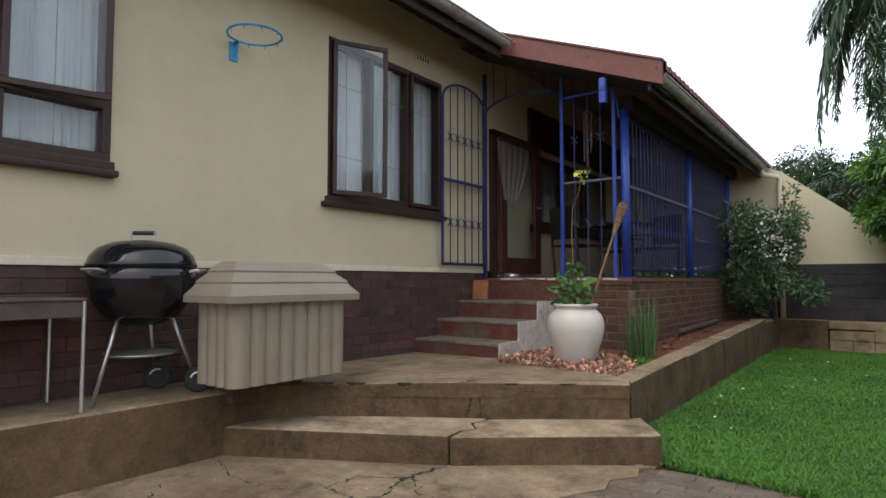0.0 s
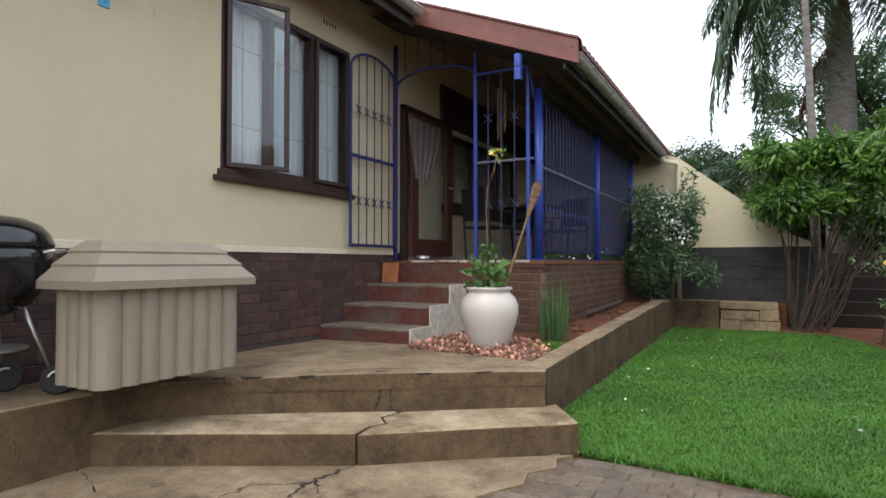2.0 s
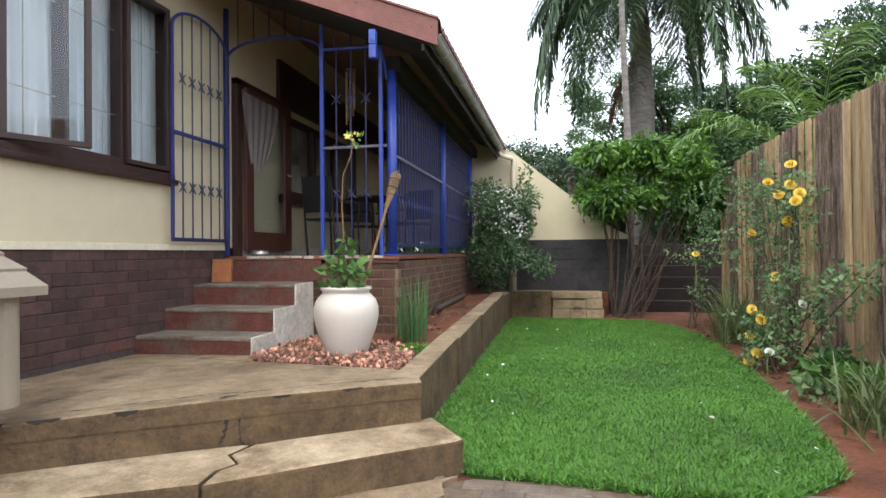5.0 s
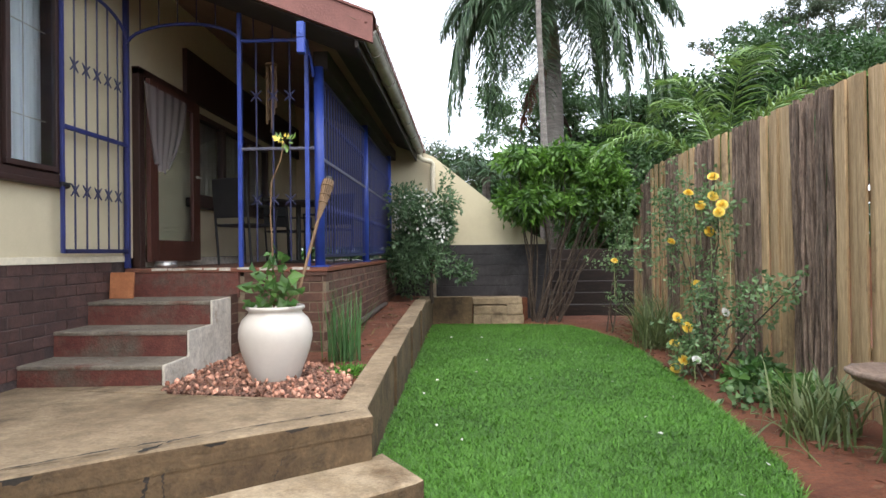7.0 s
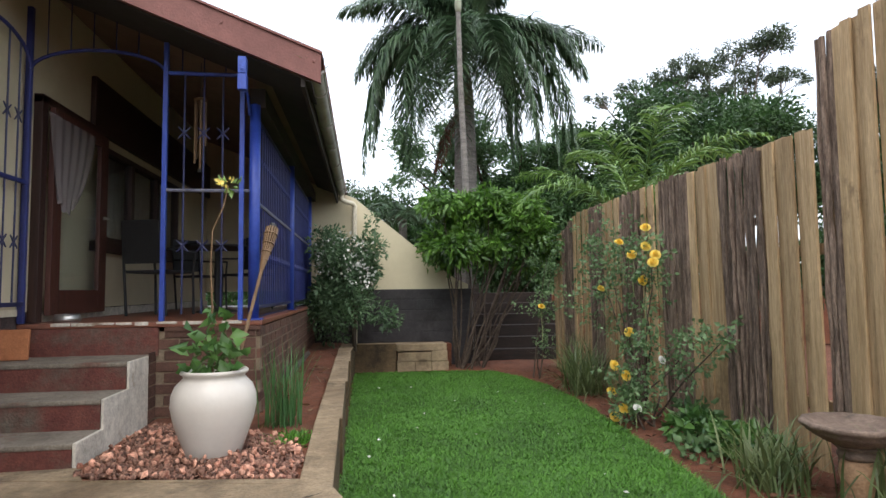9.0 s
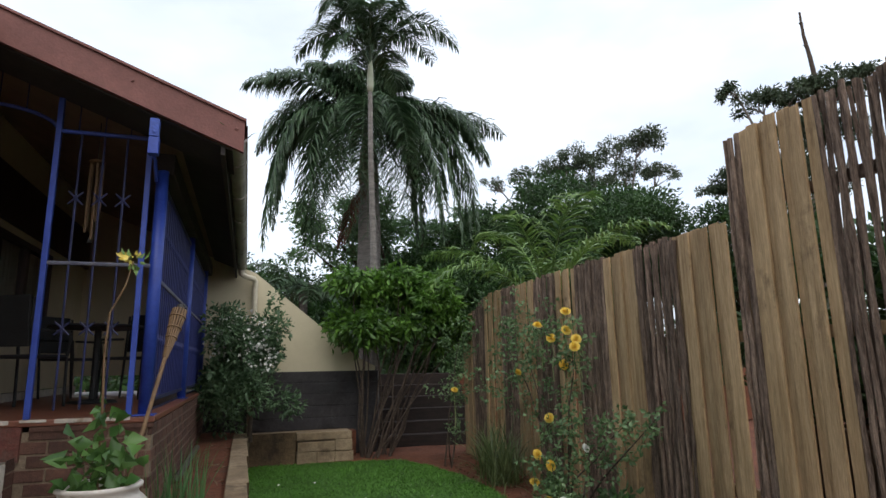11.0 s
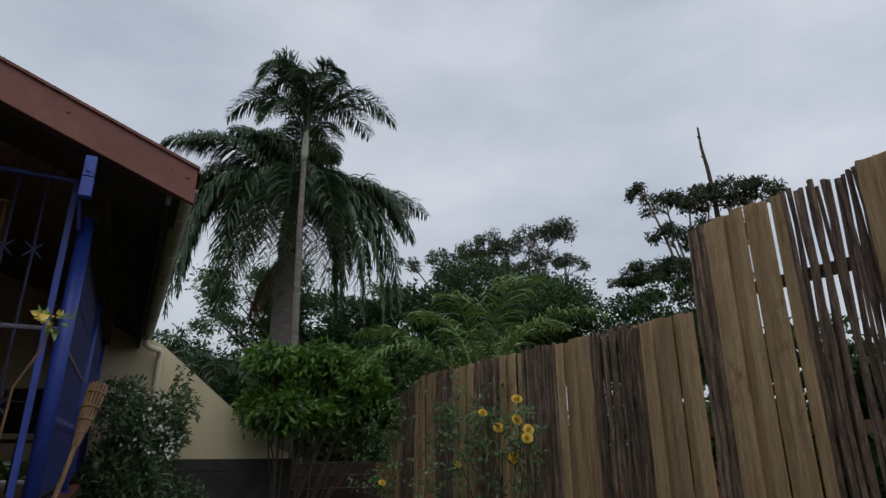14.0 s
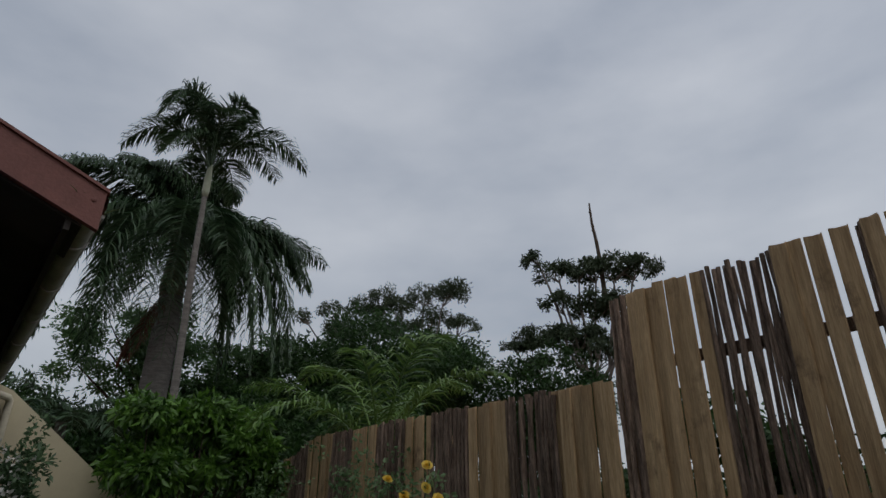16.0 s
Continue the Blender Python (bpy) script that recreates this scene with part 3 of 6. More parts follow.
def roof_slab(name, x0, x1, y0, y1, label, thick=0.05):
    bmr = bmesh.new()
    n_w = int((y1 - y0) / 0.038)
    rows = []
    for x in (x0, x1):
        rows.append([[bmr.verts.new((x, y0 + (y1 - y0) * i / n_w, roof_z(x) + 0.012 * math.cos(i * math.pi / 2) - o)) for i in range(n_w + 1)] for o in (0, thick)])
    for o in (0, 1):
        for i in range(n_w):
            bmr.faces.new((rows[0][o][i], rows[1][o][i], rows[1][o][i + 1], rows[0][o][i + 1]))
    for i in range(n_w):
        bmr.faces.new((rows[1][0][i], rows[1][1][i], rows[1][1][i + 1], rows[1][0][i + 1]))
    return tagged(part(name, bmr, ROOF), label, "roof", kind="structure")


roof_slab("roof", -6.0, 0.60, -4.3, 5.38, "red-brown corrugated main roof")
roof_slab("roof", -6.0, 2.27, 5.38, 11.35, "red-brown corrugated veranda roof")


def sloped_board(x0, x1, y0, y1, drop0, drop1):
    """A board that follows the roof slope, between two depths below it."""
    bms = bmesh.new()
    v = [bms.verts.new((x, y, roof_z(x) - d)) for y in (y0, y1) for x, d in ((x0, drop0), (x1, drop0), (x1, drop1), (x0, drop1))]
    bms.faces.new(v[3::-1])
    bms.faces.new(v[4:])
    for i in range(4):
        bms.faces.new((v[i], v[(i + 1) % 4], v[4 + (i + 1) % 4], v[4 + i]))
    bmesh.ops.recalc_face_normals(bms, faces=bms.faces[:])
    return bms


barge = thing("fascia", "oxide-red barge board with metal edge on the veranda gable", "fascia", kind="structure")
part("barge_board", sloped_board(0.55, 2.25, 5.335, 5.375, -0.015, 0.20), FASCIA, barge)
part("capping", sloped_board(0.53, 2.26, 5.32, 5.45, -0.035, -0.017), FASCIA, barge)
for bx in (0.75, 1.55, 2.2):
    part("bolt", lathe([(0.0, 0), (0.012, 0.0), (0.012, 0.006), (0.0, 0.008)], (0, 0, 0), 8), FASCIA, barge).matrix_basis = pose(bx, 5.334, roof_z(bx) - 0.06, 90)
tagged(part("ceiling", sloped_board(0.0, 2.12, 5.9, 11.2, 0.075, 0.10), CEIL_BOARD), "tan boarded sloping veranda ceiling", "ceiling", kind="structure")
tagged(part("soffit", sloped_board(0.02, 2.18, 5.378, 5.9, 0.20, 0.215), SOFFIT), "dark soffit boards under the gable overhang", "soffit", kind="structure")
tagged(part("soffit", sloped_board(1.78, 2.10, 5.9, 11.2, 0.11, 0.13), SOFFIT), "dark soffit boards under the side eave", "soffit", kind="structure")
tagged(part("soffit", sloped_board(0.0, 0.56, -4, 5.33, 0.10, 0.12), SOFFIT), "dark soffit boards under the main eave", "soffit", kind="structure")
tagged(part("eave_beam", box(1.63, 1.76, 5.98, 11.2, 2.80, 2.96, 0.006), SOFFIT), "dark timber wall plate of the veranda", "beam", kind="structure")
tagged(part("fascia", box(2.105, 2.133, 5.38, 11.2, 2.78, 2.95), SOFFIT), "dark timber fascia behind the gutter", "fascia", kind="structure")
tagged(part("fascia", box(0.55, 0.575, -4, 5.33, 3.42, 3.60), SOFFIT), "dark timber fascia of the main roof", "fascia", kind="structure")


def gutter(x, z, y0, y1, r, label):
    """A half-round gutter along y with a rolled lip."""
    ob = thing("gutter", label, "gutter", kind="structure")
    prof = [(x + r * math.cos(a), z + r * math.sin(a)) for a in [math.pi + math.pi * i / 12 for i in range(13)]]
    prof += [(px * 0.92 + x * 0.08, pz * 0.92 + z * 0.08) for px, pz in prof[::-1]]
    bmg = bmesh.new()
    a = [bmg.verts.new((px, y0, pz)) for px, pz in prof]
    b = [bmg.verts.new((px, y1, pz)) for px, pz in prof]
    for i in range(len(prof)):
        j = (i + 1) % len(prof)
        bmg.faces.new((a[i], a[j], b[j], b[i]))
    part("trough", bmg, GUTTER, ob, smooth=True)
    part("lip", tube([(x + r, y0, z), (x + r, y1, z)], 0.011, 8), GUTTER, ob)
    cap = bmesh.new()
    cap.faces.new([cap.verts.new((x + r * math.cos(t), y0 + 0.002, z + r * math.sin(t))) for t in [math.pi + math.pi * i / 12 for i in range(13)]])
    part("end_cap", cap, GUTTER, ob)
    y = y0 + 0.4
    while y < y1:
        part("bracket", tube([(x + r * 1.06 * math.cos(t), y, z + r * 1.06 * math.sin(t)) for t in [math.pi + math.pi * i / 8 for i in range(9)]], 0.008, 6), GUTTER, ob)
        y += 0.9
    return ob


gutter(2.20, 2.905, 5.40, 10.86, 0.062, "grey-white half-round gutter along the veranda eave")
gutter(0.645, 3.57, -4.0, 5.32, 0.068, "grey-white half-round gutter of the main eave")
tagged(part("downpipe", tube([(2.20, 10.82, 2.86), (2.20, 10.84, 2.79), (2.26, 10.92, 2.765), (2.38, 11.08, 2.755), (2.41, 11.13, 2.72), (2.41, 11.135, 2.6), (2.41, 11.135, 0.4)], 0.042, 12), PIPE, smooth=True),
       "cream round downpipe with bend at the gutter end", "downpipe", kind="structure")

# veranda base and floor
vbase = thing("veranda_base", "brown face-brick base of the veranda", "brick wall", kind="structure")
part("mortar", box(0.0, 1.747, 5.884, 11.2, 0.1, 1.0), MORTAR, vbase)
vfloor = thing("floor", "polished red veranda floor with chipped edge", "floor", kind="structure")
part("slab", box(0.0, 1.765, 5.86, 11.2, 1.035, 1.075, 0.008), TERRACOTTA, vfloor)
part("edge_course", box(1.04, 1.76, 5.866, 5.883, 1.001, 1.033, 0.004), BRICK_BROWN, vfloor)
chip = random.Random(33)
for i in range(9):
    x = 0.30 + i * 0.15 + chip.uniform(-0.05, 0.05)
    w = chip.uniform(0.03, 0.09)
    part("chip", prism([(x - w, 5.853 + chip.uniform(0, 0.004)), (x - w * 0.3, 5.851), (x + w * 0.5, 5.8525), (x + w, 5.856), (x + w * 0.6, 5.868), (x - w * 0.5, 5.872)], 1.05 + chip.uniform(0, 0.012), 1.0775), WHITE_PAINT, vfloor, "pale chipped edge")
part("skirting", box(0.0, 0.03, 6.0, 11.2, 1.077, 1.16), WHITE_PAINT, vfloor)

# entrance steps
steps = thing("entrance_steps", "concrete entrance steps with worn red paint and white side", "steps", kind="structure")
for i, (y0, z1) in enumerate(((4.61, 0.475), (4.96, 0.652), (5.35, 0.832))):
    y1 = (4.96, 5.35, 5.88)[i]
    part("riser", box(0.0, 0.962, y0 + 0.008, 5.88 if i == 2 else y1 + 0.3, 0.2, z1 - 0.03), RED_STEP, steps)
    part("tread", box(0.0, 0.966, y0, y1 + 0.008, z1 - 0.03, z1, 0.01), STEP_TOP, steps)
    part("cheek", box(0.967, 0.985, y0 + 0.004, y1 + 0.006 if i < 2 else 5.72, 0.2, z1 + 0.003, 0.006), WHITE_PAINT, steps, "peeling white painted side")
part("riser", box(0.0, 1.0, 5.852, 5.89, 0.82, 1.033), RED_STEP, steps)
part("side_mortar", box(0.967, 0.979, 5.722, 5.88, 0.2, 0.832), MORTAR, steps)
for i in range(7):
    part("brick", box(0.979, 0.986, 5.724, 5.875, 0.273 + i * 0.0845, 0.347 + i * 0.0845, 0.003), BRICK_BROWN, steps)
tile = tagged(part("clay_tile", box(0.02, 0.215, 5.60, 5.625, 0.836, 1.05, 0.004), ORANGE_TILE), "loose square orange clay tile leaning on the step", "tile")
tile.matrix_basis = Matrix.Translation((0, 5.62, 0.836)) @ Matrix.Rotation(radians(-6), 4, "X") @ Matrix.Translation((0, -5.62, -0.836))

# end wall with the sloping top
ew = thing("wall_end", "cream garden wall with sloping top and dark base", "wall", kind="structure")
bme = bmesh.new()
prof = [(-0.24, 1.30), (4.35, 1.30), (4.35, 1.38), (4.10, 1.50), (2.42, 2.86), (2.22, 2.94), (-0.24, 3.93)]
f1 = [bme.verts.new((x, 11.2, z)) for x, z in prof]
f2 = [bme.verts.new((x, 11.42, z)) for x, z in prof]
bme.faces.new(f1)
bme.faces.new(f2[::-1])
for i in range(len(prof)):
    j = (i + 1) % len(prof)
    bme.faces.new((f1[i], f2[i], f2[j], f1[j]))
bmesh.ops.recalc_face_normals(bme, faces=bme.faces[:])
part("wall_panel", bme, CREAM, ew)
part("wall_base", box(1.735, 4.4, 11.175, 11.45, 0.0, 1.305, 0.006), SLATE, ew, "dark slate painted blockwork")
for i in range(5):
    part("course", box(1.74, 4.39, 11.168, 11.18, 0.42 + i * 0.18, 0.42 + i * 0.18 + 0.168, 0.006), SLATE, ew)
vent = thing("wall_vent", "small dark ventilation slot in the wall base", "vent")
part("vent_frame", box(3.46, 3.74, 11.155, 11.167, 1.0, 1.12, 0.004), BLACK_MATT, vent)
for i in range(3):
    part("slat", box(3.48, 3.72, 11.148, 11.156, 1.015 + i * 0.035, 1.035 + i * 0.035), SLATE, vent)
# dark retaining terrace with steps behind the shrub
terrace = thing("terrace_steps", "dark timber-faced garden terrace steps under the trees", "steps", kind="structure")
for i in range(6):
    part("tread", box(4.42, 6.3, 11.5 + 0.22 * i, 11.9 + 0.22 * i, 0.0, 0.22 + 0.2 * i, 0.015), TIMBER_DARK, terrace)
tagged(part("garden_bank", box(4.42, 40, 12.9, 13.3, 0.0, 1.2), SOIL), "soil bank behind the terrace", "bank", kind="structure")
# ---- windows, doors and gates ----
def frame_bars(y0, y1, z0, z1, x0, x1, w, parent, name="frame"):
    """Four timber bars round an opening in a wall along y."""
    for a, b, c, d in ((y0, y1, z1 - w, z1), (y0, y1, z0, z0 + w), (y0, y0 + w, z0 + w, z1 - w), (y1 - w, y1, z0 + w, z1 - w)):
        part(name, box(x0, x1, a, b, c, d, 0.005), DARK_WOOD, parent)


def pane(y0, y1, z0, z1, x, parent):
    ob = part("pane", box(x, x + 0.004, y0, y1, z0, z1), GLASS, parent, "clear window glass")
    ob.visible_shadow = False
    return ob


def curtain(name, x, y0, y1, z0, z1, label, material=CURTAIN, folds=13, depth=0.03, seed=1):
    rnd = random.Random(seed)
    v, f, cols, rows = [], [], folds * 8, 6
    ph = [rnd.uniform(0, 6) for _ in range(4)]
    for i in range(cols + 1):
        s = i / cols
        for j in range(rows + 1):
            t = j / rows
            w = math.sin(s * folds * 6.283 + ph[0] + 0.8 * math.sin(s * 9 + ph[1])) * (0.55 + 0.45 * math.sin(s * 23 + ph[2]))
            v.append((x + depth * w * (0.6 + 0.4 * t), y0 + (y1 - y0) * s + 0.01 * math.sin(t * 3 + s * 20), z1 + (z0 - z1) * t))
    for i in range(cols):
        for j in range(rows):
            a = i * (rows + 1) + j
            f.append((a, a + 1, a + rows + 2, a + rows + 1))
    return tagged(mesh_part(name, v, f, material, smooth=True), label, "curtain", "lace curtains")


def sash(y0, y1, z0, z1, parent, open_deg=0.0, hinge="left"):
    """A glazed timber sash in the plane x = 0.02; opens outward on a side hinge."""
    w, x0, x1 = 0.038, 0.012, 0.046
    pivot = Vector((x0, y0, 0)) if hinge == "left" else Vector((x0, y1, 0))
    m = Matrix.Translation(pivot) @ Matrix.Rotation(radians(-open_deg), 4, "Z") @ Matrix.Translation(-pivot)
    base = part("sash", box(x0, x1, y0, y1, z1 - w, z1, 0.005), DARK_WOOD, parent)
    base.matrix_basis = m
    for a, b, c, d in ((y0, y1, z0, z0 + w), (y0, y0 + w, z0 + w, z1 - w), (y1 - w, y1, z0 + w, z1 - w)):
        part("sash_bar", box(x0, x1, a, b, c, d, 0.005), DARK_WOOD, base)
    pane(y0 + w, y1 - w, z0 + w, z1 - w, (x0 + x1) / 2, base)
    return base


def house_window(name, y0, y1, z0, z1, mullions, transom, opens, label):
    win = thing(name, label, "window", kind="structure")
    frame_bars(y0, y1, z0, z1, -0.09, 0.010, 0.055, win, "window_frame")
    edges = [y0 + 0.05] + list(mullions) + [y1 - 0.05]
    for m in mullions:
        part("mullion", box(-0.09, 0.008, m - 0.024, m + 0.024, z0 + 0.05, z1 - 0.05, 0.004), DARK_WOOD, win)
    zb = z0 + 0.045
    if transom:
        part("transom", box(-0.085, 0.03, y0 + 0.05, y1 - 0.05, transom - 0.03, transom + 0.03, 0.004), DARK_WOOD, win)
        pane(y0 + 0.05, y1 - 0.05, z0 + 0.05, transom - 0.03, -0.03, win)
        zb = transom + 0.02
    for (a, b), deg in zip(zip(edges, edges[1:]), opens):
        if deg is None:
            pane(a + 0.01, b - 0.01, zb + 0.01, z1 - 0.055, -0.03, win)
        else:
            sash(a - 0.012 if a == edges[0] else a, b, zb - 0.03, z1 - 0.03, win, deg)
    bms = bmesh.new()
    box(-0.02, 0.068, y0 - 0.07, y1 + 0.03, z0 - 0.092, z0 - 0.05, 0.010, bms)
    box(-0.02, 0.05, y0 - 0.03, y1 + 0.01, z0 - 0.051, z0 + 0.0, 0.006, bms)
    part("window_sill", bms, DARK_WOOD, win, "thick dark brown timber sill")
    # white burglar bars inside
    n_b = 2
    for i in range(n_b):
        z = z0 + (z1 - z0) * (i + 0.6) / (n_b + 0.2)
        part("burglar_bar", tube([(-0.055, y0 + 0.04, z), (-0.055, y1 - 0.04, z)], 0.004, 6), WHITE_PAINT, win)
    n_v = int((y1 - y0) / 0.5)
    for i in range(n_v):
        y = y0 + (y1 - y0) * (i + 0.5) / n_v
        part("burglar_bar", tube([(-0.055, y, z0 + 0.04), (-0.055, y, z1 - 0.04)], 0.004, 6), WHITE_PAINT, win)
    return win


house_window("window_1", *W1, (3.965, 4.49), None, (27, None, 1), "dark brown timber casement window with one sash open")
house_window("window_2", *W0, (0.48, 1.08), 2.12, (1, None, 14), "dark brown timber window with transom")
for wy in (W0, W1):
    mid = (wy[0] + wy[1]) / 2
    curtain("curtain", -0.12, wy[0] - 0.05, mid + 0.18, wy[2] - 0.1, wy[3] + 0.05, "white lace curtain behind the window", seed=3)
    curtain("curtain", -0.13, mid + 0.20, wy[1] + 0.05, wy[2] - 0.1, wy[3] + 0.05, "white lace curtain behind the window", seed=5)
vw = thing("window_3", "dark framed veranda window with drawn pale curtain", "window", kind="structure")
frame_bars(*VWIN, -0.08, 0.015, 0.06, vw, "window_frame")
for m in (8.02, 8.82):
    part("mullion", box(-0.08, 0.012, m - 0.045, m + 0.045, VWIN[2] + 0.06, VWIN[3] - 0.06, 0.004), DARK_WOOD, vw)
pane(VWIN[0] + 0.05, VWIN[1] - 0.05, VWIN[2] + 0.05, VWIN[3] - 0.05, -0.03, vw)
part("window_sill", box(-0.02, 0.09, VWIN[0] - 0.25, VWIN[1] + 0.05, VWIN[2] - 0.1, VWIN[2] - 0.002, 0.01), DARK_WOOD, vw)
curtain("curtain", -0.16, VWIN[0], VWIN[1], VWIN[2] - 0.05, VWIN[3] + 0.02, "pale curtain behind the veranda window", CLOTH, 22, 0.025, 9)

# glazed door leaf folded back against the veranda wall
door = thing("door_1", "red-brown glazed door with a gathered white net curtain", "door", kind="structure")
part("door_frame", box(0.002, 0.07, 5.99, 6.075, 1.077, 2.86, 0.005), DARK_WOOD, door)
part("door_frame", box(0.002, 0.07, 5.99, 7.12, 2.80, 2.87, 0.005), DARK_WOOD, door)
leaf = part("door_leaf", box(0.075, 0.115, 6.09, 6.23, 1.13, 2.79, 0.004), DOOR_WOOD, door)
for a, b, c, d in ((6.94, 7.10, 1.13, 2.79), (6.23, 6.94, 1.13, 1.33), (6.23, 6.94, 2.67, 2.79)):
    part("rail", box(0.075, 0.115, a, b, c, d, 0.004), DOOR_WOOD, leaf)
dp = part("pane", box(0.093, 0.097, 6.23, 6.94, 1.33, 2.67), GLASS, leaf)
dp.visible_shadow = False
part("handle", tube([(0.115, 7.02, 2.0), (0.16, 7.02, 2.0), (0.16, 6.92, 2.0)], 0.009, 8), STEEL, leaf, "steel lever handle")
cv, cf = [], []
for i in range(41):
    s = i / 40
    for j in range(13):
        t = j / 12
        half = 0.40 - 0.10 * t - 0.14 * t ** 3
        lean = 0.02 * t - 0.10 * t ** 2
        cv.append((0.135 + 0.010 * math.sin(s * 34 + 2 * t) * (0.4 + t), 6.36 + lean + (s * 2 - 1) * half, 2.72 - (0.66 + 0.10 * math.sin(s * math.pi) + 0.02 * math.sin(s * 25)) * t))
for i in range(40):
    for j in range(12):
        cf.append((i * 13 + j, i * 13 + j + 1, (i + 1) * 13 + j + 1, (i + 1) * 13 + j))
tagged(mesh_part("curtain", cv, cf, NET, smooth=True), "white net curtain gathered on the glazed door", "curtain")
# dark timber panel above the veranda windows
tagged(part("wall_panel", box(0.002, 0.05, 6.95, 11.2, 2.84, 3.36, 0.006), DARK_WOOD), "dark timber panel above the veranda windows", "panel", kind="structure")
tagged(part("dog_bowl", lathe([(0.09, 0), (0.10, 0.02), (0.085, 0.06), (0.078, 0.06), (0.08, 0.02), (0.0, 0.018)], (0.22, 6.15, 1.077), 20), STEEL, smooth=True), "small metal bowl on the veranda floor", "bowl")


def bar_cross(bm, c, along, s=0.045):
    """A small X of twisted rod on a bar."""
    c, a = Vector(c), Vector(along)
    up = Vector((0, 0, 1))
    tube([c - a * s - up * s, c, c + a * s + up * s], [0.005, 0.009, 0.005], 6, bm)
    tube([c - a * s + up * s, c, c + a * s - up * s], [0.005, 0.009, 0.005], 6, bm)


def grille_bar(parent, foot, z0, z1, along, crosses, r=0.008):
    bmb = tube([(foot[0], foot[1], z0), (foot[0], foot[1], z1)], r, 6)
    for z in crosses:
        bar_cross(bmb, (foot[0], foot[1], z), along)
    return part("bar", bmb, BLUE_DARK, parent, "")


def square_rod(a, b, w, bm=None):
    return tube([a, b], w * 0.7071, 4, bm)


# the open arched gate leaf, folded back against the wall
gate = thing("security_gate", "blue steel arched security gate standing open against the wall", "gate")
gx, gy0, gy1 = 0.07, 4.975, 5.80
for y, z1 in ((gy0, 3.02), (gy1, 2.98)):
    part("stile", box(gx - 0.012, gx + 0.012, y - 0.013, y + 0.013, 1.21, z1, 0.004), BLUE_MID, gate)
part("arch", tube([(gx, gy0 + (gy1 - gy0) * (1 - math.cos(a)) / 2, 3.0 + 0.21 * math.sin(a)) for a in [math.pi * i / 16 for i in range(17)]], 0.014, 8), BLUE_MID, gate)
for z in (1.225, 2.125):
    part("rail", box(gx - 0.014, gx + 0.014, gy0 + 0.018, gy1 - 0.018, z - 0.016, z + 0.016, 0.003), BLUE_MID if z > 2 else BLUE_DARK, gate)
for i in range(5):
    y = gy0 + (gy1 - gy0) * (i + 1) / 6
    grille_bar(gate, (gx, y), 1.235, 3.0 + 0.21 * math.sin(math.acos(1 - 2 * (i + 1) / 6)), (0, 1, 0), (2.60, 1.675), 0.007)
part("latch", box(gx - 0.02, gx + 0.02, gy0 - 0.03, gy0 + 0.06, 1.69, 1.72, 0.004), BLACK_MATT, gate)

# fixed frame round the entrance
portal = thing("entrance_grille", "blue steel entrance frame with arch and barred side panel", "security grille")
py = 5.86
part("post", box(0.01, 0.05, py - 0.02, py + 0.02, 1.08, 3.5, 0.004), BLUE_MID, portal)
part("post", box(1.005, 1.04, py - 0.018, py + 0.018, 1.08, 3.26, 0.004), BLUE, portal)
part("post", box(1.585, 1.62, py - 0.018, py + 0.018, 1.08, 3.02, 0.004), BLUE, portal)
part("arch", tube([(0.04 + 0.98 * (1 - math.cos(a)) / 2, py, 3.01 + 0.17 * math.sin(a)) for a in [math.pi * i / 16 for i in range(17)]], 0.014, 8), BLUE_MID, portal)
part("rail", tube([(1.03, py, 3.02), (1.60, py, 3.02)], 0.016, 6), BLUE, portal)
part("rail", tube([(1.03, py, 2.09), (1.66, py, 2.09)], 0.014, 6), RUSTY, portal, "rail with flaking blue-grey paint")
for i, x in enumerate((1.165, 1.31, 1.455)):
    grille_bar(portal, (x, py), 1.13, 3.01, (1, 0, 0), (2.545, 1.655))
for i in range(9):
    x = 0.15 + i * 0.165
    if abs(x - 1.02) > 0.06:
        part("bar", tube([(x, py + 0.01, 3.02 + (0.16 * math.sin(math.acos(1 - 2 * min(max((x - 0.04) / 0.98, 0), 1))) if x < 1.0 else 0)), (x, py + 0.01, roof_z(x) - 0.11)], 0.005, 6), BLUE_DARK, portal)
part("wind_brace", tube([(1.60, py, 2.98), (1.64, py, 2.86), (1.66, py, 2.70)], 0.013, 6), BLUE, portal)


def veranda_post(y):
    post = thing("veranda_post", "bright blue round steel veranda post", "post", "veranda posts")
    part("shaft", lathe([(0.043, 1.076), (0.043, 2.80)], (1.69, y, 0), 20), BLUE, post, smooth=True)
    part("base_plate", box(1.62, 1.76, y - 0.07, y + 0.07, 1.0755, 1.085, 0.002), BLUE, post)


for y in (5.925, 8.32, 10.72):
    veranda_post(y)
brk = thing("beam_bracket", "flaking blue painted beam end bracket under the gable", "bracket")
part("plate", box(1.682, 1.738, 5.27, 5.33, 2.83, 2.95, 0.004), BLUE_WORN, brk)
part("shank", box(1.680, 1.742, 5.275, 5.335, 2.715, 2.829, 0.006), BLUE, brk)
part("bolt", lathe([(0.0, 0), (0.012, 0.0), (0.012, 0.006), (0.0, 0.008)], (0, 0, 0), 8), BLUE_WORN, brk).matrix_basis = pose(1.71, 5.269, 2.86, 90)


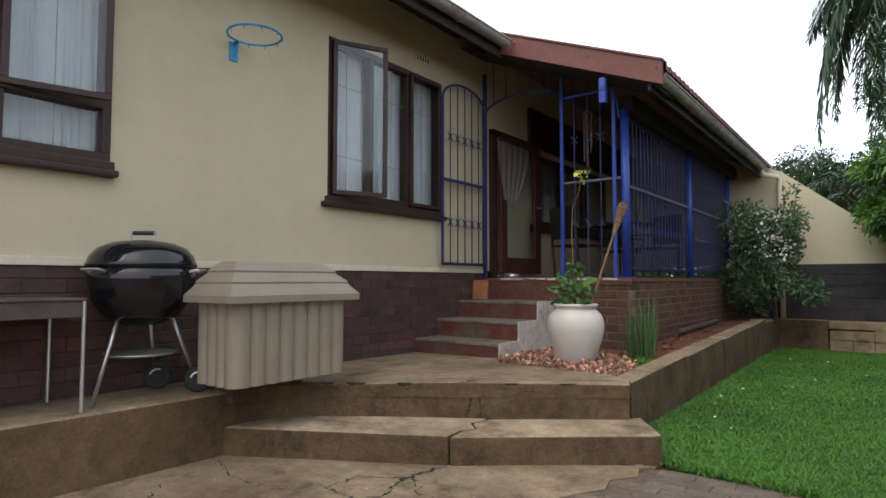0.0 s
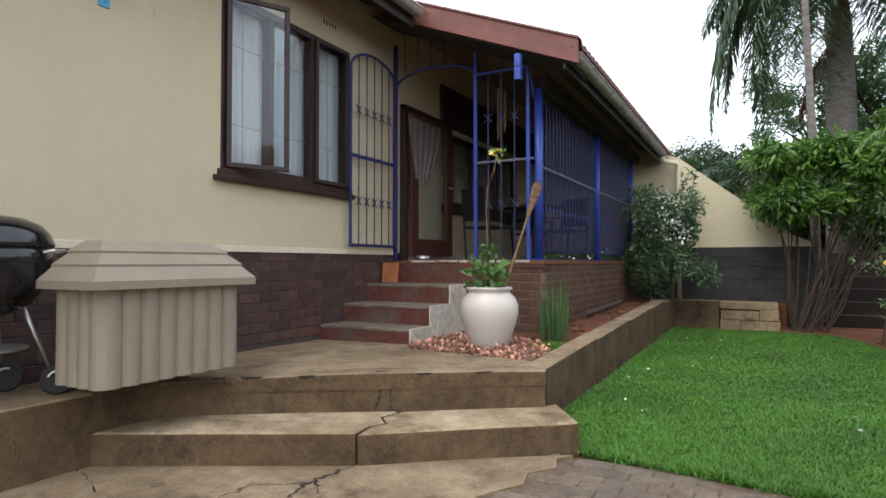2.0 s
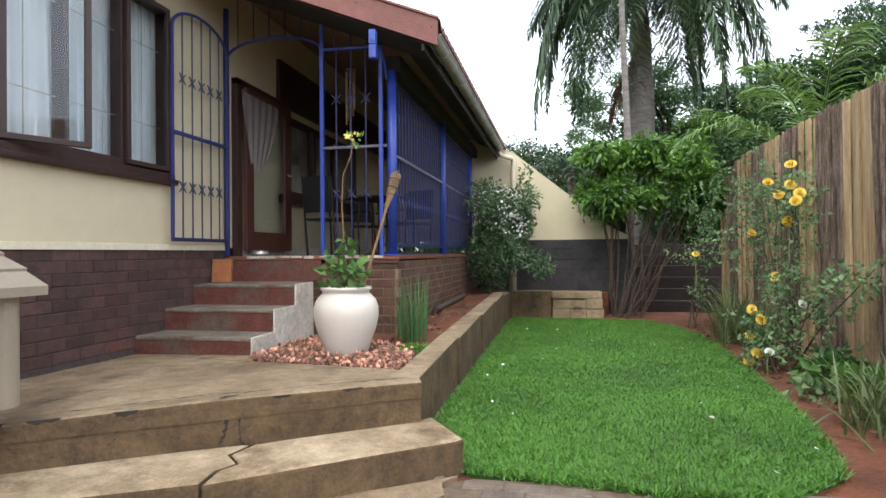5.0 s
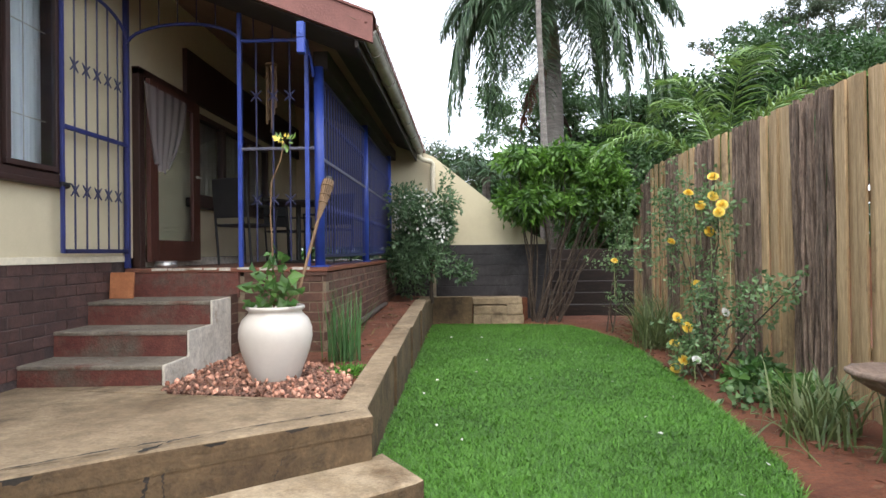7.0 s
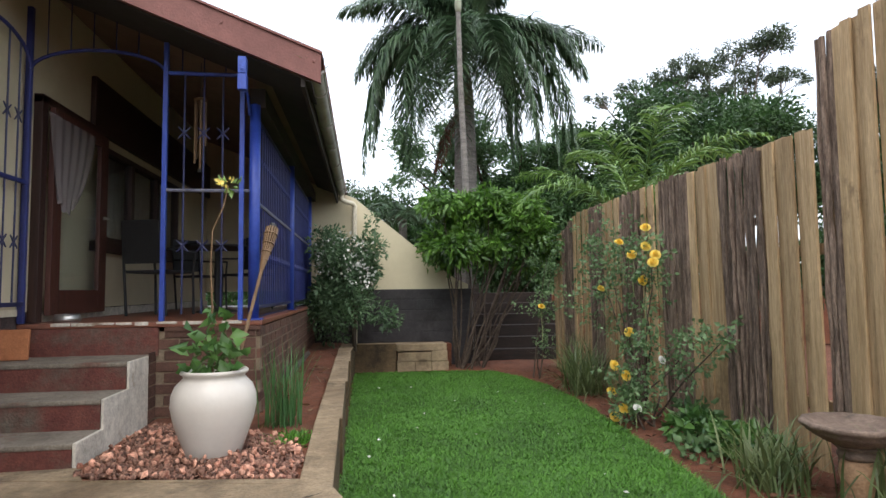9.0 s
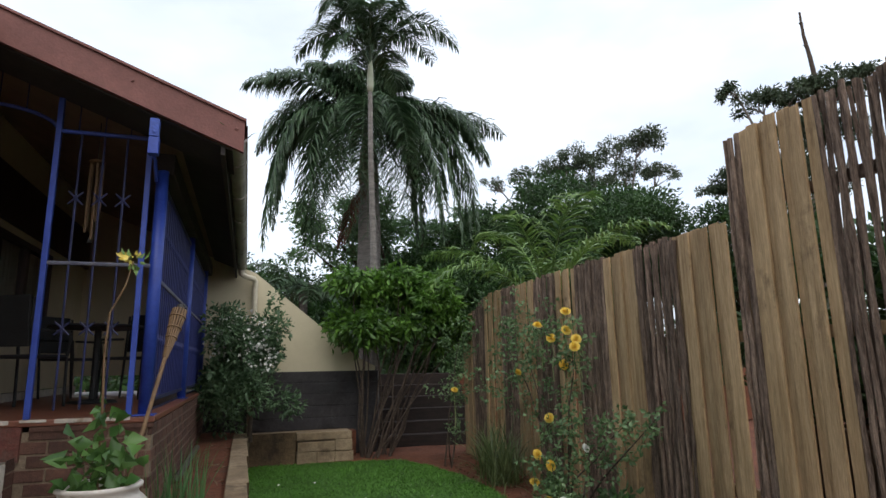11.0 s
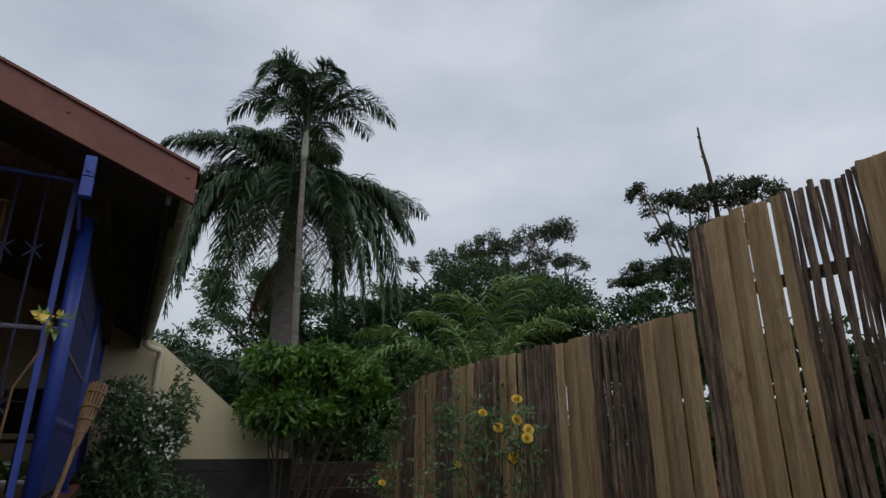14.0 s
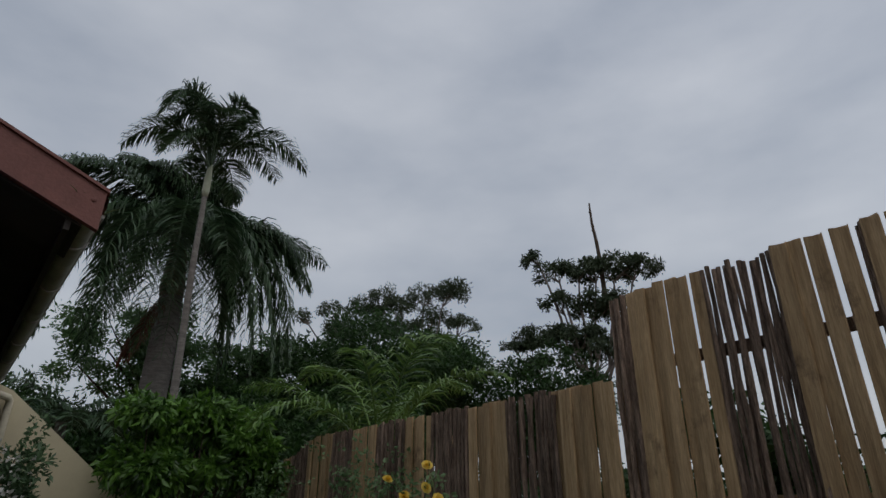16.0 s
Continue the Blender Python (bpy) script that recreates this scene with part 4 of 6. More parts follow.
def side_grille(y0, y1, group):
    g = thing("side_grille", "dark blue barred security grille with mid rail", "security grille", group)
    for z in (1.17, 2.02, 2.72):
        part("rail", box(1.678, 1.702, y0, y1, z - 0.014, z + 0.014, 0.003), RUSTY if z == 2.02 else BLUE_DARK, g)
    n = int((y1 - y0) / 0.115)
    for i in range(n):
        y = y0 + (y1 - y0) * (i + 0.5) / n
        bmb = tube([(1.69, y, 1.17), (1.69, y, 2.72)], 0.007, 6)
        for z in (1.60, 2.40):
            tube([(1.69, y, z - 0.045), (1.69, y - 0.022, z), (1.69, y, z + 0.045), (1.69, y + 0.022, z), (1.69, y, z - 0.045)], 0.006, 5, bmb, caps=False)
        part("bar", bmb, BLUE_MID, g)


# added screens inside the side grilles that darken the veranda interior
def dimming_screen(y0, y1):
    s = thing("dimming_screen", "dark see-through screen added behind the veranda grille to dim the interior", "screen", "veranda mesh screens")
    part("mesh", box(1.655, 1.657, y0, y1, 1.08, 2.78), DIMMING_SCREEN, s)
    for z in (1.085, 2.765):
        part("screen_frame", box(1.645, 1.665, y0, y1, z - 0.008, z + 0.008), BLUE_DARK, s)


dimming_screen(6.0, 8.26)
dimming_screen(8.38, 10.66)
side_grille(5.98, 8.265, "veranda side grilles")
side_grille(8.375, 10.665, "veranda side grilles")

# wind chime under the veranda
chime = thing("wind_chime", "hanging bamboo wind chime", "wind chime")
part("top_disc", lathe([(0.05, 0), (0.055, 0.008), (0.05, 0.016)], (1.22, 6.1, 2.88), 16), BAMBOO, chime)
part("cord", tube([(1.22, 6.1, 2.89), (1.22, 6.1, 3.2)], 0.003, 5), BLACK_MATT, chime)
for i in range(5):
    a = i * 1.2566
    x, y = 1.22 + 0.042 * math.cos(a), 6.1 + 0.042 * math.sin(a)
    part("tube", tube([(x, y, 2.87), (x, y, 2.50 - 0.05 * i)], 0.009, 8), BAMBOO, chime)
part("clapper", tube([(1.22, 6.1, 2.87), (1.22, 6.1, 2.35), (1.22, 6.1, 2.28)], [0.002, 0.002, 0.02], 8), BLACK_MATT, chime)


def patio_chair(x, y, turn):
    c = thing("patio_chair", "dark metal patio chair on the veranda", "chair", "chairs on the veranda")
    for sx in (-0.22, 0.22):
        part("frame", tube([(sx, 0.2, 0.0), (sx, 0.24, 0.42), (sx, 0.28, 0.9)], 0.013, 8), BLACK_MATT, c)
        part("leg", tube([(sx, -0.22, 0.0), (sx, -0.2, 0.42), (sx, 0.22, 0.43)], 0.013, 8), BLACK_MATT, c)
        part("armrest", tube([(sx, -0.2, 0.42), (sx * 1.1, -0.2, 0.62), (sx * 1.1, 0.22, 0.64)], 0.014, 8), BLACK_MATT, c)
    part("seat", box(-0.22, 0.22, -0.22, 0.22, 0.41, 0.44, 0.012), BLACK_MATT, c)
    bk = box(-0.21, 0.21, -0.012, 0.012, 0.0, 0.42, 0.01)
    part("backrest", bk, BLACK_MATT, c).matrix_basis = pose(0, 0.26, 0.5, -6)
    c.matrix_basis = pose(x, y, 1.077, 0, 0, turn)


patio_chair(0.55, 7.3, 160)
patio_chair(1.15, 8.6, -20)
patio_chair(0.45, 9.2, 60)
tb = thing("patio_table", "dark round metal patio table", "table")
part("tabletop", lathe([(0.0, 0.70), (0.42, 0.70), (0.43, 0.71), (0.42, 0.725), (0.0, 0.725)], (0.95, 7.9, 1.077), 32), BLACK_MATT, tb)
part("pedestal", tube([(0.95, 7.9, 1.077), (0.95, 7.9, 1.78)], [0.03, 0.03], 10), BLACK_MATT, tb)
part("foot_ring", lathe([(0.0, 0.0), (0.22, 0.0), (0.2, 0.02), (0.0, 0.04)], (0.95, 7.9, 1.077), 20), BLACK_MATT, tb)

# ---- patio things ----
# fluted storage box with a stepped lid
store = thing("storage_box", "beige fluted fibreglass box with a stepped hipped lid", "storage box")
bx0, bx1, by0, by1, bz0, bz1 = 0.60, 0.955, 1.92, 2.72, 0.46, 0.93
def flute(a, b, n, depth, nrm):
    pts = []
    for i in range(n * 6):
        s = i / (n * 6)
        d = depth * abs(math.sin(s * n * math.pi)) ** 0.6
        pts.append((a[0] + (b[0] - a[0]) * s + nrm[0] * d, a[1] + (b[1] - a[1]) * s + nrm[1] * d))
    return pts
outline = flute((bx0, by0), (bx1, by0), 4, 0.022, (0, -1)) + flute((bx1, by0), (bx1, by1), 8, 0.022, (1, 0)) + flute((bx1, by1), (bx0, by1), 4, 0.022, (0, 1)) + [(bx0, by1)]
part("body", prism(outline, bz0, bz1), BOX_PLASTER, store, smooth=False)
lx0, lx1, ly0, ly1 = 0.56, 1.02, 1.84, 2.80
lid = bmesh.new()
levels = [(0.00, 0.925), (0.0, 0.965), (0.10, 1.03), (0.095, 1.042), (0.20, 1.095), (0.195, 1.107), (0.30, 1.155), (0.32, 1.16)]
rings = []
for ins, z in levels:
    rings.append([lid.verts.new(p) for p in ((lx0 + 0.5 * ins, ly0 + 0.45 * ins, z), (lx1 - 0.5 * ins, ly0 + 0.45 * ins, z), (lx1 - 0.5 * ins, ly1 - 0.6 * ins, z), (lx0 + 0.5 * ins, ly1 - 0.6 * ins, z))])
for a, b in zip(rings, rings[1:]):
    for j in range(4):
        lid.faces.new((a[j], a[(j + 1) % 4], b[(j + 1) % 4], b[j]))
lid.faces.new(rings[0][::-1])
lid.faces.new(rings[-1])
part("lid", lid, BOX_PLASTER, store, "stepped hipped lid")

tagged(part("box_plinth", box(0.10, 0.64, 2.12, 2.66, 0.30, 0.46, 0.01), CONCRETE_SIDE), "low stained concrete plinth under the storage box, shade in its colour", "plinth", kind="structure")

# kettle grill
gr = thing("kettle_grill", "black enamel kettle charcoal grill on three legs with wheels", "grill")
gc = (0.315, 1.725)
part("bowl", lathe([(0.02, 0.785), (0.12, 0.80), (0.20, 0.845), (0.262, 0.935), (0.287, 1.05), (0.289, 1.125)], (*gc, 0), 40), BLACK_ENAMEL, gr, smooth=True)
lid_g = part("lid", lathe([(0.290, 1.125), (0.298, 1.14), (0.290, 1.155), (0.278, 1.19), (0.24, 1.235), (0.17, 1.268), (0.08, 1.282), (0.01, 1.285)], (*gc, 0), 40), BLACK_ENAMEL, gr, smooth=True)
part("handle", tube([(gc[0] - 0.05, gc[1] - 0.04, 1.275), (gc[0] - 0.055, gc[1] - 0.045, 1.325), (gc[0] + 0.055, gc[1] + 0.045, 1.325), (gc[0] + 0.05, gc[1] + 0.04, 1.275)], 0.008, 8), STEEL, lid_g)
part("grip", tube([(gc[0] - 0.045, gc[1] - 0.037, 1.327), (gc[0] + 0.045, gc[1] + 0.037, 1.327)], 0.013, 10), BLACK_MATT, lid_g)
for ang in (-75, 40):
    a = radians(ang)
    px, pyy = gc[0] + 0.29 * math.cos(a), gc[1] + 0.29 * math.sin(a)
    tx, ty = -math.sin(a), math.cos(a)
    part("side_handle", tube([(px - 0.06 * tx, pyy - 0.06 * ty, 1.10), (px - 0.06 * tx + 0.05 * math.cos(a), pyy - 0.06 * ty + 0.05 * math.sin(a), 1.11), (px + 0.06 * tx + 0.05 * math.cos(a), pyy + 0.06 * ty + 0.05 * math.sin(a), 1.11), (px + 0.06 * tx, pyy + 0.06 * ty, 1.10)], 0.007, 8), STEEL, gr)
feet = [(0.40, 1.43, 0.373), (0.40, 2.02, 0.455), (0.09, 1.93, 0.455)]
for fx, fy, fz in feet:
    tx, ty = gc[0] + (fx - gc[0]) * 0.45, gc[1] + (fy - gc[1]) * 0.45
    part("leg", tube([(tx, ty, 0.90), (fx, fy, fz)], 0.0115, 10), STEEL, gr, smooth=True)
part("ash_pan", lathe([(0.0, 0.625), (0.18, 0.62), (0.195, 0.635), (0.18, 0.632), (0.0, 0.635)], (*gc, 0), 32), STEEL, gr, smooth=True)
for fx, fy, fz in feet[1:]:
    wh = part("wheel", lathe([(0.0, -0.02), (0.07, -0.02), (0.078, -0.012), (0.078, 0.012), (0.07, 0.02), (0.0, 0.02)], (0, 0, 0), 28), BLACK_MATT, gr, smooth=False)
    wh.matrix_basis = Matrix.Translation((fx + 0.03, fy, 0.451)) @ Matrix.Rotation(radians(62), 4, "Z") @ Matrix.Rotation(radians(90), 4, "X")
    arc = tube([(0.045 * math.cos(t), 0.045 * math.sin(t), 0.022) for t in [1.2 + 0.2 * i for i in range(9)]], 0.006, 6)
    part("trim", arc, STEEL, wh)
    arc2 = tube([(0.045 * math.cos(t), 0.045 * math.sin(t), -0.022) for t in [1.2 + 0.2 * i for i in range(9)]], 0.006, 6)
    part("trim", arc2, STEEL, wh)

# grey metal table beside it
tbl = thing("side_table", "low grey metal-framed table on the platform", "table")
part("tabletop", box(0.02, 0.49, 0.15, 1.36, 0.945, 0.96, 0.004), TABLE_GREY, tbl)
part("apron", box(0.03, 0.48, 0.16, 1.345, 0.86, 0.944, 0.004), TABLE_GREY, tbl)
for x in (0.04, 0.475):
    for y in (0.18, 1.35):
        part("leg", tube([(x, y, 0.373), (x, y, 0.944)], 0.011, 8), STEEL, tbl)

# netball hoop on the wall
hoop = thing("netball_hoop", "small light blue netball hoop fixed to the wall", "hoop")
part("ring", tube([(0.24 + 0.187 * math.cos(t), 2.515 + 0.187 * math.sin(t), 2.80) for t in [2 * math.pi * i / 40 for i in range(41)]], 0.008, 8), HOOP_BLUE, hoop, smooth=True)
part("plate", box(0.001, 0.012, 2.465, 2.535, 2.66, 2.80, 0.002), HOOP_BLUE, hoop)
part("arm", box(0.01, 0.075, 2.49, 2.51, 2.785, 2.80, 0.002), HOOP_BLUE, hoop)
part("brace", tube([(0.01, 2.50, 2.68), (0.07, 2.50, 2.79)], 0.006, 6), HOOP_BLUE, hoop)
rnd = random.Random(8)
for i in range(10):
    t = 0.3 + i * 0.62
    x, y = 0.24 + 0.187 * math.cos(t), 2.515 + 0.187 * math.sin(t)
    part("net_hook", tube([(x, y, 2.80), (x + 0.01, y, 2.785), (x, y + 0.005, 2.772)], 0.0035, 5), HOOP_BLUE, hoop)
for i, t in enumerate((2.0, 5.6)):
    x, y = 0.24 + 0.187 * math.cos(t), 2.515 + 0.187 * math.sin(t)
    part("net_strand", tube([(x, y, 2.795), (x - 0.02, y + 0.03, 2.74), (x + 0.01, y + 0.05, 2.70), (x - 0.01, y + 0.06, 2.66)], 0.0014, 5), WHITE_PAINT, hoop)
avent = thing("air_vent", "cream air brick high on the wall", "vent")
part("vent_frame", box(0.001, 0.012, 4.60, 4.83, 3.30, 3.38, 0.003), CREAM_TRIM, avent)
for i in range(5):
    part("slot", box(0.0125, 0.014, 4.62 + i * 0.042, 4.64 + i * 0.042, 3.315, 3.365), BLACK_MATT, avent)

# white urn and its plant
PX, PY = 1.70, 4.66
urn = thing("garden_urn", "large off-white glazed urn pot on pink pebbles", "pot")
part("body", lathe([(0.13, 0.345), (0.145, 0.36), (0.175, 0.45), (0.215, 0.56), (0.234, 0.65), (0.232, 0.71), (0.212, 0.765), (0.178, 0.80), (0.168, 0.812), (0.170, 0.826),
                    (0.185, 0.835), (0.188, 0.848), (0.178, 0.856), (0.162, 0.852), (0.155, 0.82), (0.15, 0.815), (0.0, 0.812)], (PX, PY, 0), 48), POT_WHITE, urn, smooth=True)
part("soil", lathe([(0.0, 0.815), (0.148, 0.818), (0.0, 0.826)], (PX, PY, 0), 20), SOIL, urn)

# ---- plants ----
def fast_mesh(name, verts, faces_n, loops, material, parent=None, label="", smooth=False):
    """A mesh straight from arrays: vertices, corners in each face, and all corners."""
    me = bpy.data.meshes.new(name)
    me.vertices.add(len(verts))
    me.vertices.foreach_set("co", np.asarray(verts, np.float32).ravel())
    me.loops.add(len(loops))
    me.loops.foreach_set("vertex_index", np.asarray(loops, np.int32))
    starts = np.concatenate([[0], np.cumsum(faces_n)[:-1]])
    me.polygons.add(len(faces_n))
    me.polygons.foreach_set("loop_start", np.asarray(starts, np.int32))
    me.update(calc_edges=True)
    me.validate()
    if smooth:
        me.shade_smooth()
    me.materials.append(material)
    ob = new(name, me)
    if parent is not None:
        ob.parent = parent
    if label:
        ob["label"] = label
    return ob


def unit(a):
    return a / np.maximum(np.linalg.norm(a, axis=-1, keepdims=True), 1e-9)


def leaf_arrays(centres, ways, length, width, rng, fold=0.25):
    """Folded pointed leaves: two triangles on each side of a mid rib. Returns vertices, counts and corners."""
    n = len(centres)
    ways = unit(ways)
    side = unit(np.cross(ways, rng.normal(size=(n, 3))))
    up = np.cross(side, ways)
    L, W = (np.broadcast_to(np.asarray(q, float).reshape(-1, 1), (n, 1)) for q in (length, width))
    base = centres
    mid = centres + ways * L * 0.45
    a = mid + side * W / 2 + up * W * fold
    b = mid - side * W / 2 + up * W * fold
    tip = centres + ways * L - up * L * 0.12
    v = np.stack([base, a, tip, b], 1).reshape(-1, 3)
    i = np.arange(n)[:, None] * 4
    loops = (i + np.array([[0, 1, 2, 0, 2, 3]])).ravel()
    return v, np.full(2 * n, 3), loops


def leaf_mass(name, blobs, count, length, width, material, parent, seed, hang=0.3, hollow=0.55, label=""):
    """Leaves over a set of lumps (x, y, z, rx, ry, rz), denser near their skins, pointing outward and down."""
    rng = np.random.default_rng(seed)
    blobs = np.array(blobs, float)
    size = blobs[:, 3] * blobs[:, 4] + blobs[:, 4] * blobs[:, 5] + blobs[:, 3] * blobs[:, 5]
    pick = rng.choice(len(blobs), count, p=size / size.sum())
    d = unit(rng.normal(size=(count, 3)))
    r = hollow + (1 - hollow) * rng.random((count, 1)) ** 0.6
    r *= 1 + 0.16 * rng.normal(size=(count, 1))
    c = blobs[pick, :3] + d * r * blobs[pick, 3:]
    ways = d * 0.8 + rng.normal(size=(count, 3)) * 0.55 + np.array([0, 0, -hang])
    k = length * (0.6 + 0.7 * rng.random(count))
    v, fn, lp = leaf_arrays(c, ways, k, k * width / length, rng)
    return fast_mesh(name, v, fn, lp, material, parent, label)


def clump_mass(name, centres, per, spread, length, width, material, parent, seed, hang=0.3, label=""):
    """Twigs' ends: small fans of leaves round many centres."""
    rng = np.random.default_rng(seed)
    centres = np.repeat(np.array(centres, float), per, axis=0)
    d = unit(rng.normal(size=centres.shape))
    c = centres + d * rng.random((len(centres), 1)) * np.asarray(spread)
    ways = d + np.array([0, 0, -hang]) + rng.normal(size=centres.shape) * 0.4
    k = length * (0.6 + 0.7 * rng.random(len(centres)))
    v, fn, lp = leaf_arrays(c, ways, k, k * width / length, rng)
    return fast_mesh(name, v, fn, lp, material, parent, label)


def frond(base, azim, lift, length, leaflet, droop, rng, n=46, hang=0.8, width=0.03):
    """A feather palm frond that leaves its base at an angle and droops along its length."""
    pts, ang, p = [], lift, np.array(base, float)
    step = length / 14
    h = np.array([math.cos(azim), math.sin(azim), 0.0])
    for i in range(15):
        pts.append(p.copy())
        t = h * math.cos(ang) + np.array([0, 0, math.sin(ang)])
        p = p + t * step
        ang -= droop * (0.4 + 1.2 * i / 14) / 14
    return feather(np.array(pts), leaflet, rng, n, hang, width)


def arched_frond(base, way, reach, rise, leaflet, rng, n=80, hang=0.8, width=0.03):
    """A feather palm frond that arches from its base over a crest to its tip."""
    b, w = np.array(base, float), np.array(way, float)
    c = np.array([w[0] * reach, w[1] * reach, rise])
    s = np.linspace(0, 1, 15)[:, None]
    return feather(b + 2 * s * (1 - s) * c + s * s * w, leaflet, rng, n, hang, width)


def feather(pts, leaflet, rng, n, hang, width):
    """A rib along fifteen points with leaflets on both sides that hang from it."""
    tang = unit(np.gradient(pts, axis=0))
    s = np.sort(np.concatenate([np.linspace(0.14, 0.99, n), rng.uniform(0.2, 0.95, n // 4)]))
    at = s * 14
    i0 = np.clip(at.astype(int), 0, 13)
    f = (at - i0)[:, None]
    pos, tg = pts[i0] * (1 - f) + pts[i0 + 1] * f, unit(tang[i0] * (1 - f) + tang[i0 + 1] * f)
    side = unit(np.cross(tg, np.array([0, 0, 1.0])))
    vs, fns, lps, off = [], [], [], 0
    for sgn in (-1, 1):
        m = len(s)
        ll = leaflet * np.sin(np.pi * (0.12 + 0.84 * s)) ** 0.7 * rng.uniform(0.8, 1.15, m)
        out = unit(side * sgn * 0.85 + tg * 0.55 + np.array([0, 0, 0.25]) + rng.normal(size=(m, 3)) * 0.14)
        wv = unit(np.cross(out, np.array([0, 0, 1.0])) + rng.normal(size=(m, 3)) * 0.3) * width / 2
        dn = np.array([0, 0, -1.0])
        p0 = pos
        p1 = p0 + unit(out + dn * hang * 0.30) * ll[:, None] * 0.4
        p2 = p1 + unit(out + dn * hang * 1.1) * ll[:, None] * 0.35
        p3 = p2 + unit(out * 0.7 + dn * hang * 2.0) * ll[:, None] * 0.3
        v = np.stack([p0 - wv * 0.5, p0 + wv * 0.5, p1 - wv, p1 + wv, p2 - wv * 0.8, p2 + wv * 0.8, p3], 1).reshape(-1, 3)
        k7 = np.arange(m)[:, None] * 7 + off
        lps.append((k7 + np.array([[0, 1, 3, 2, 2, 3, 5, 4, 4, 5, 6]])).ravel())
        fns.append(np.tile([4, 4, 3], m))
        vs.append(v)
        off += 7 * m
    # the rib: a thin three-sided rod
    r = np.linspace(0.022, 0.005, 15)[:, None]
    sd = unit(np.cross(tang, np.array([0, 0, 1.0])))
    upv = np.cross(sd, tang)
    ringv = np.stack([pts + sd * r, pts - sd * r, pts - upv * r * 1.2], 1).reshape(-1, 3)
    q = []
    for i in range(14):
        for j in range(3):
            q.append([off + 3 * i + j, off + 3 * i + (j + 1) % 3, off + 3 * i + 3 + (j + 1) % 3, off + 3 * i + 3 + j])
    vs.append(ringv)
    fns.append(np.full(len(q), 4))
    lps.append(np.array(q).ravel())
    return np.concatenate(vs), np.concatenate(fns), np.concatenate(lps)


def palm_crown(name, fronds, material, parent, label=""):
    vs, fns, lps, off = [], [], [], 0
    for v, fn, lp in fronds:
        vs.append(v)
        fns.append(fn)
        lps.append(lp + off)
        off += len(v)
    return fast_mesh(name, np.concatenate(vs), np.concatenate(fns), np.concatenate(lps), material, parent, label)


def wobble(a, b, n, amount, rnd):
    a, b = Vector(a), Vector(b)
    return [a.lerp(b, i / n) + (Vector((rnd.uniform(-1, 1), rnd.uniform(-1, 1), 0)) * amount if 0 < i < n else Vector()) for i in range(n + 1)]


# the thick royal palm
royal = thing("palm_tree", "tall royal palm with thick grey trunk and drooping dark fronds", "palm tree")
RX, RY = 5.38, 17.2
part("trunk", tube([(RX, RY, -0.1), (RX, RY, 2.0), (RX + 0.02, RY, 5.0), (RX, RY, 6.4)], [0.36, 0.33, 0.31, 0.27], 20), PALM_TRUNK, royal, smooth=True)
part("crownshaft", tube([(RX, RY, 6.38), (RX - 0.02, RY, 6.6), (RX - 0.03, RY, 7.3), (RX - 0.05, RY, 8.2)], [0.28, 0.30, 0.24, 0.12], 16), SHEATH, royal, smooth=True)
rng = np.random.default_rng(21)
ROYAL = [(-3.4, -0.3, 0.75, 0.55, 1.9), (-2.75, -0.5, -3.7, 0.95, 1.7), (-2.5, 0.9, -2.9, 1.0, 1.5), (-1.2, -2.2, -3.3, 0.8, 1.3),
         (3.15, -0.4, -3.0, 0.9, 1.9), (4.5, 0.6, 0.5, 0.6, 1.5), (1.9, 1.2, 1.3, 0.4, 1.6), (-1.75, 0.6, 2.0, 0.35, 2.0),
         (1.7, -1.8, -2.8, 0.8, 1.4), (2.4, -1.2, -3.5, 0.85, 1.5), (0.4, 1.5, 2.6, 0.3, 1.4), (-1.0, 2.8, -1.6, 0.8, 1.6),
         (1.6, 2.6, -1.8, 0.8, 1.6), (-1.9, -1.3, -3.2, 0.9, 1.5), (2.6, 1.6, -2.0, 0.9, 1.7)]
ROYAL += [(0.1, -1.0, 2.3, 0.3, 1.7), (-1.2, -0.5, 1.5, 0.35, 2.0), (1.2, -0.3, 1.5, 0.35, 1.9), (-3.0, 0.6, -0.8, 0.7, 1.8), (3.4, -0.8, -1.0, 0.7, 1.8), (0.6, -2.4, -1.8, 0.7, 1.6), (-0.6, -2.5, -2.4, 0.8, 1.4),
          (-0.75, -1.6, -3.5, 0.9, 1.2), (0.8, -1.5, -3.3, 0.9, 1.2), (-1.7, -0.8, -3.7, 0.95, 1.4), (1.4, -0.7, -3.4, 0.95, 1.3)]
fr = []
for dx, dy, dz, reach, rise in ROYAL:
    for k in (1.0, rng.uniform(0.8, 0.95)):
        turn = 0.0 if k == 1.0 else rng.uniform(-0.35, 0.35)
        way = (k * (dx * math.cos(turn) - dy * math.sin(turn)), k * (dx * math.sin(turn) + dy * math.cos(turn)), dz * (1.0 if k == 1.0 else rng.uniform(0.75, 1.1)))
        fr.append(arched_frond((RX - 0.05, RY, 8.05), way, reach, rise * (0.7 + 0.3 * k), 0.92, rng, 104, 0.85, 0.034))
palm_crown("crown", fr, L_PALM, royal)
dead = [frond((RX, RY, 6.6), a, -1.0, 2.2, 0.5, 0.5, rng, 40, 1.2, 0.03) for a in (2.9, 3.6)]
palm_crown("dead_frond", dead, DEAD_LEAF, royal, "hanging brown dead frond")

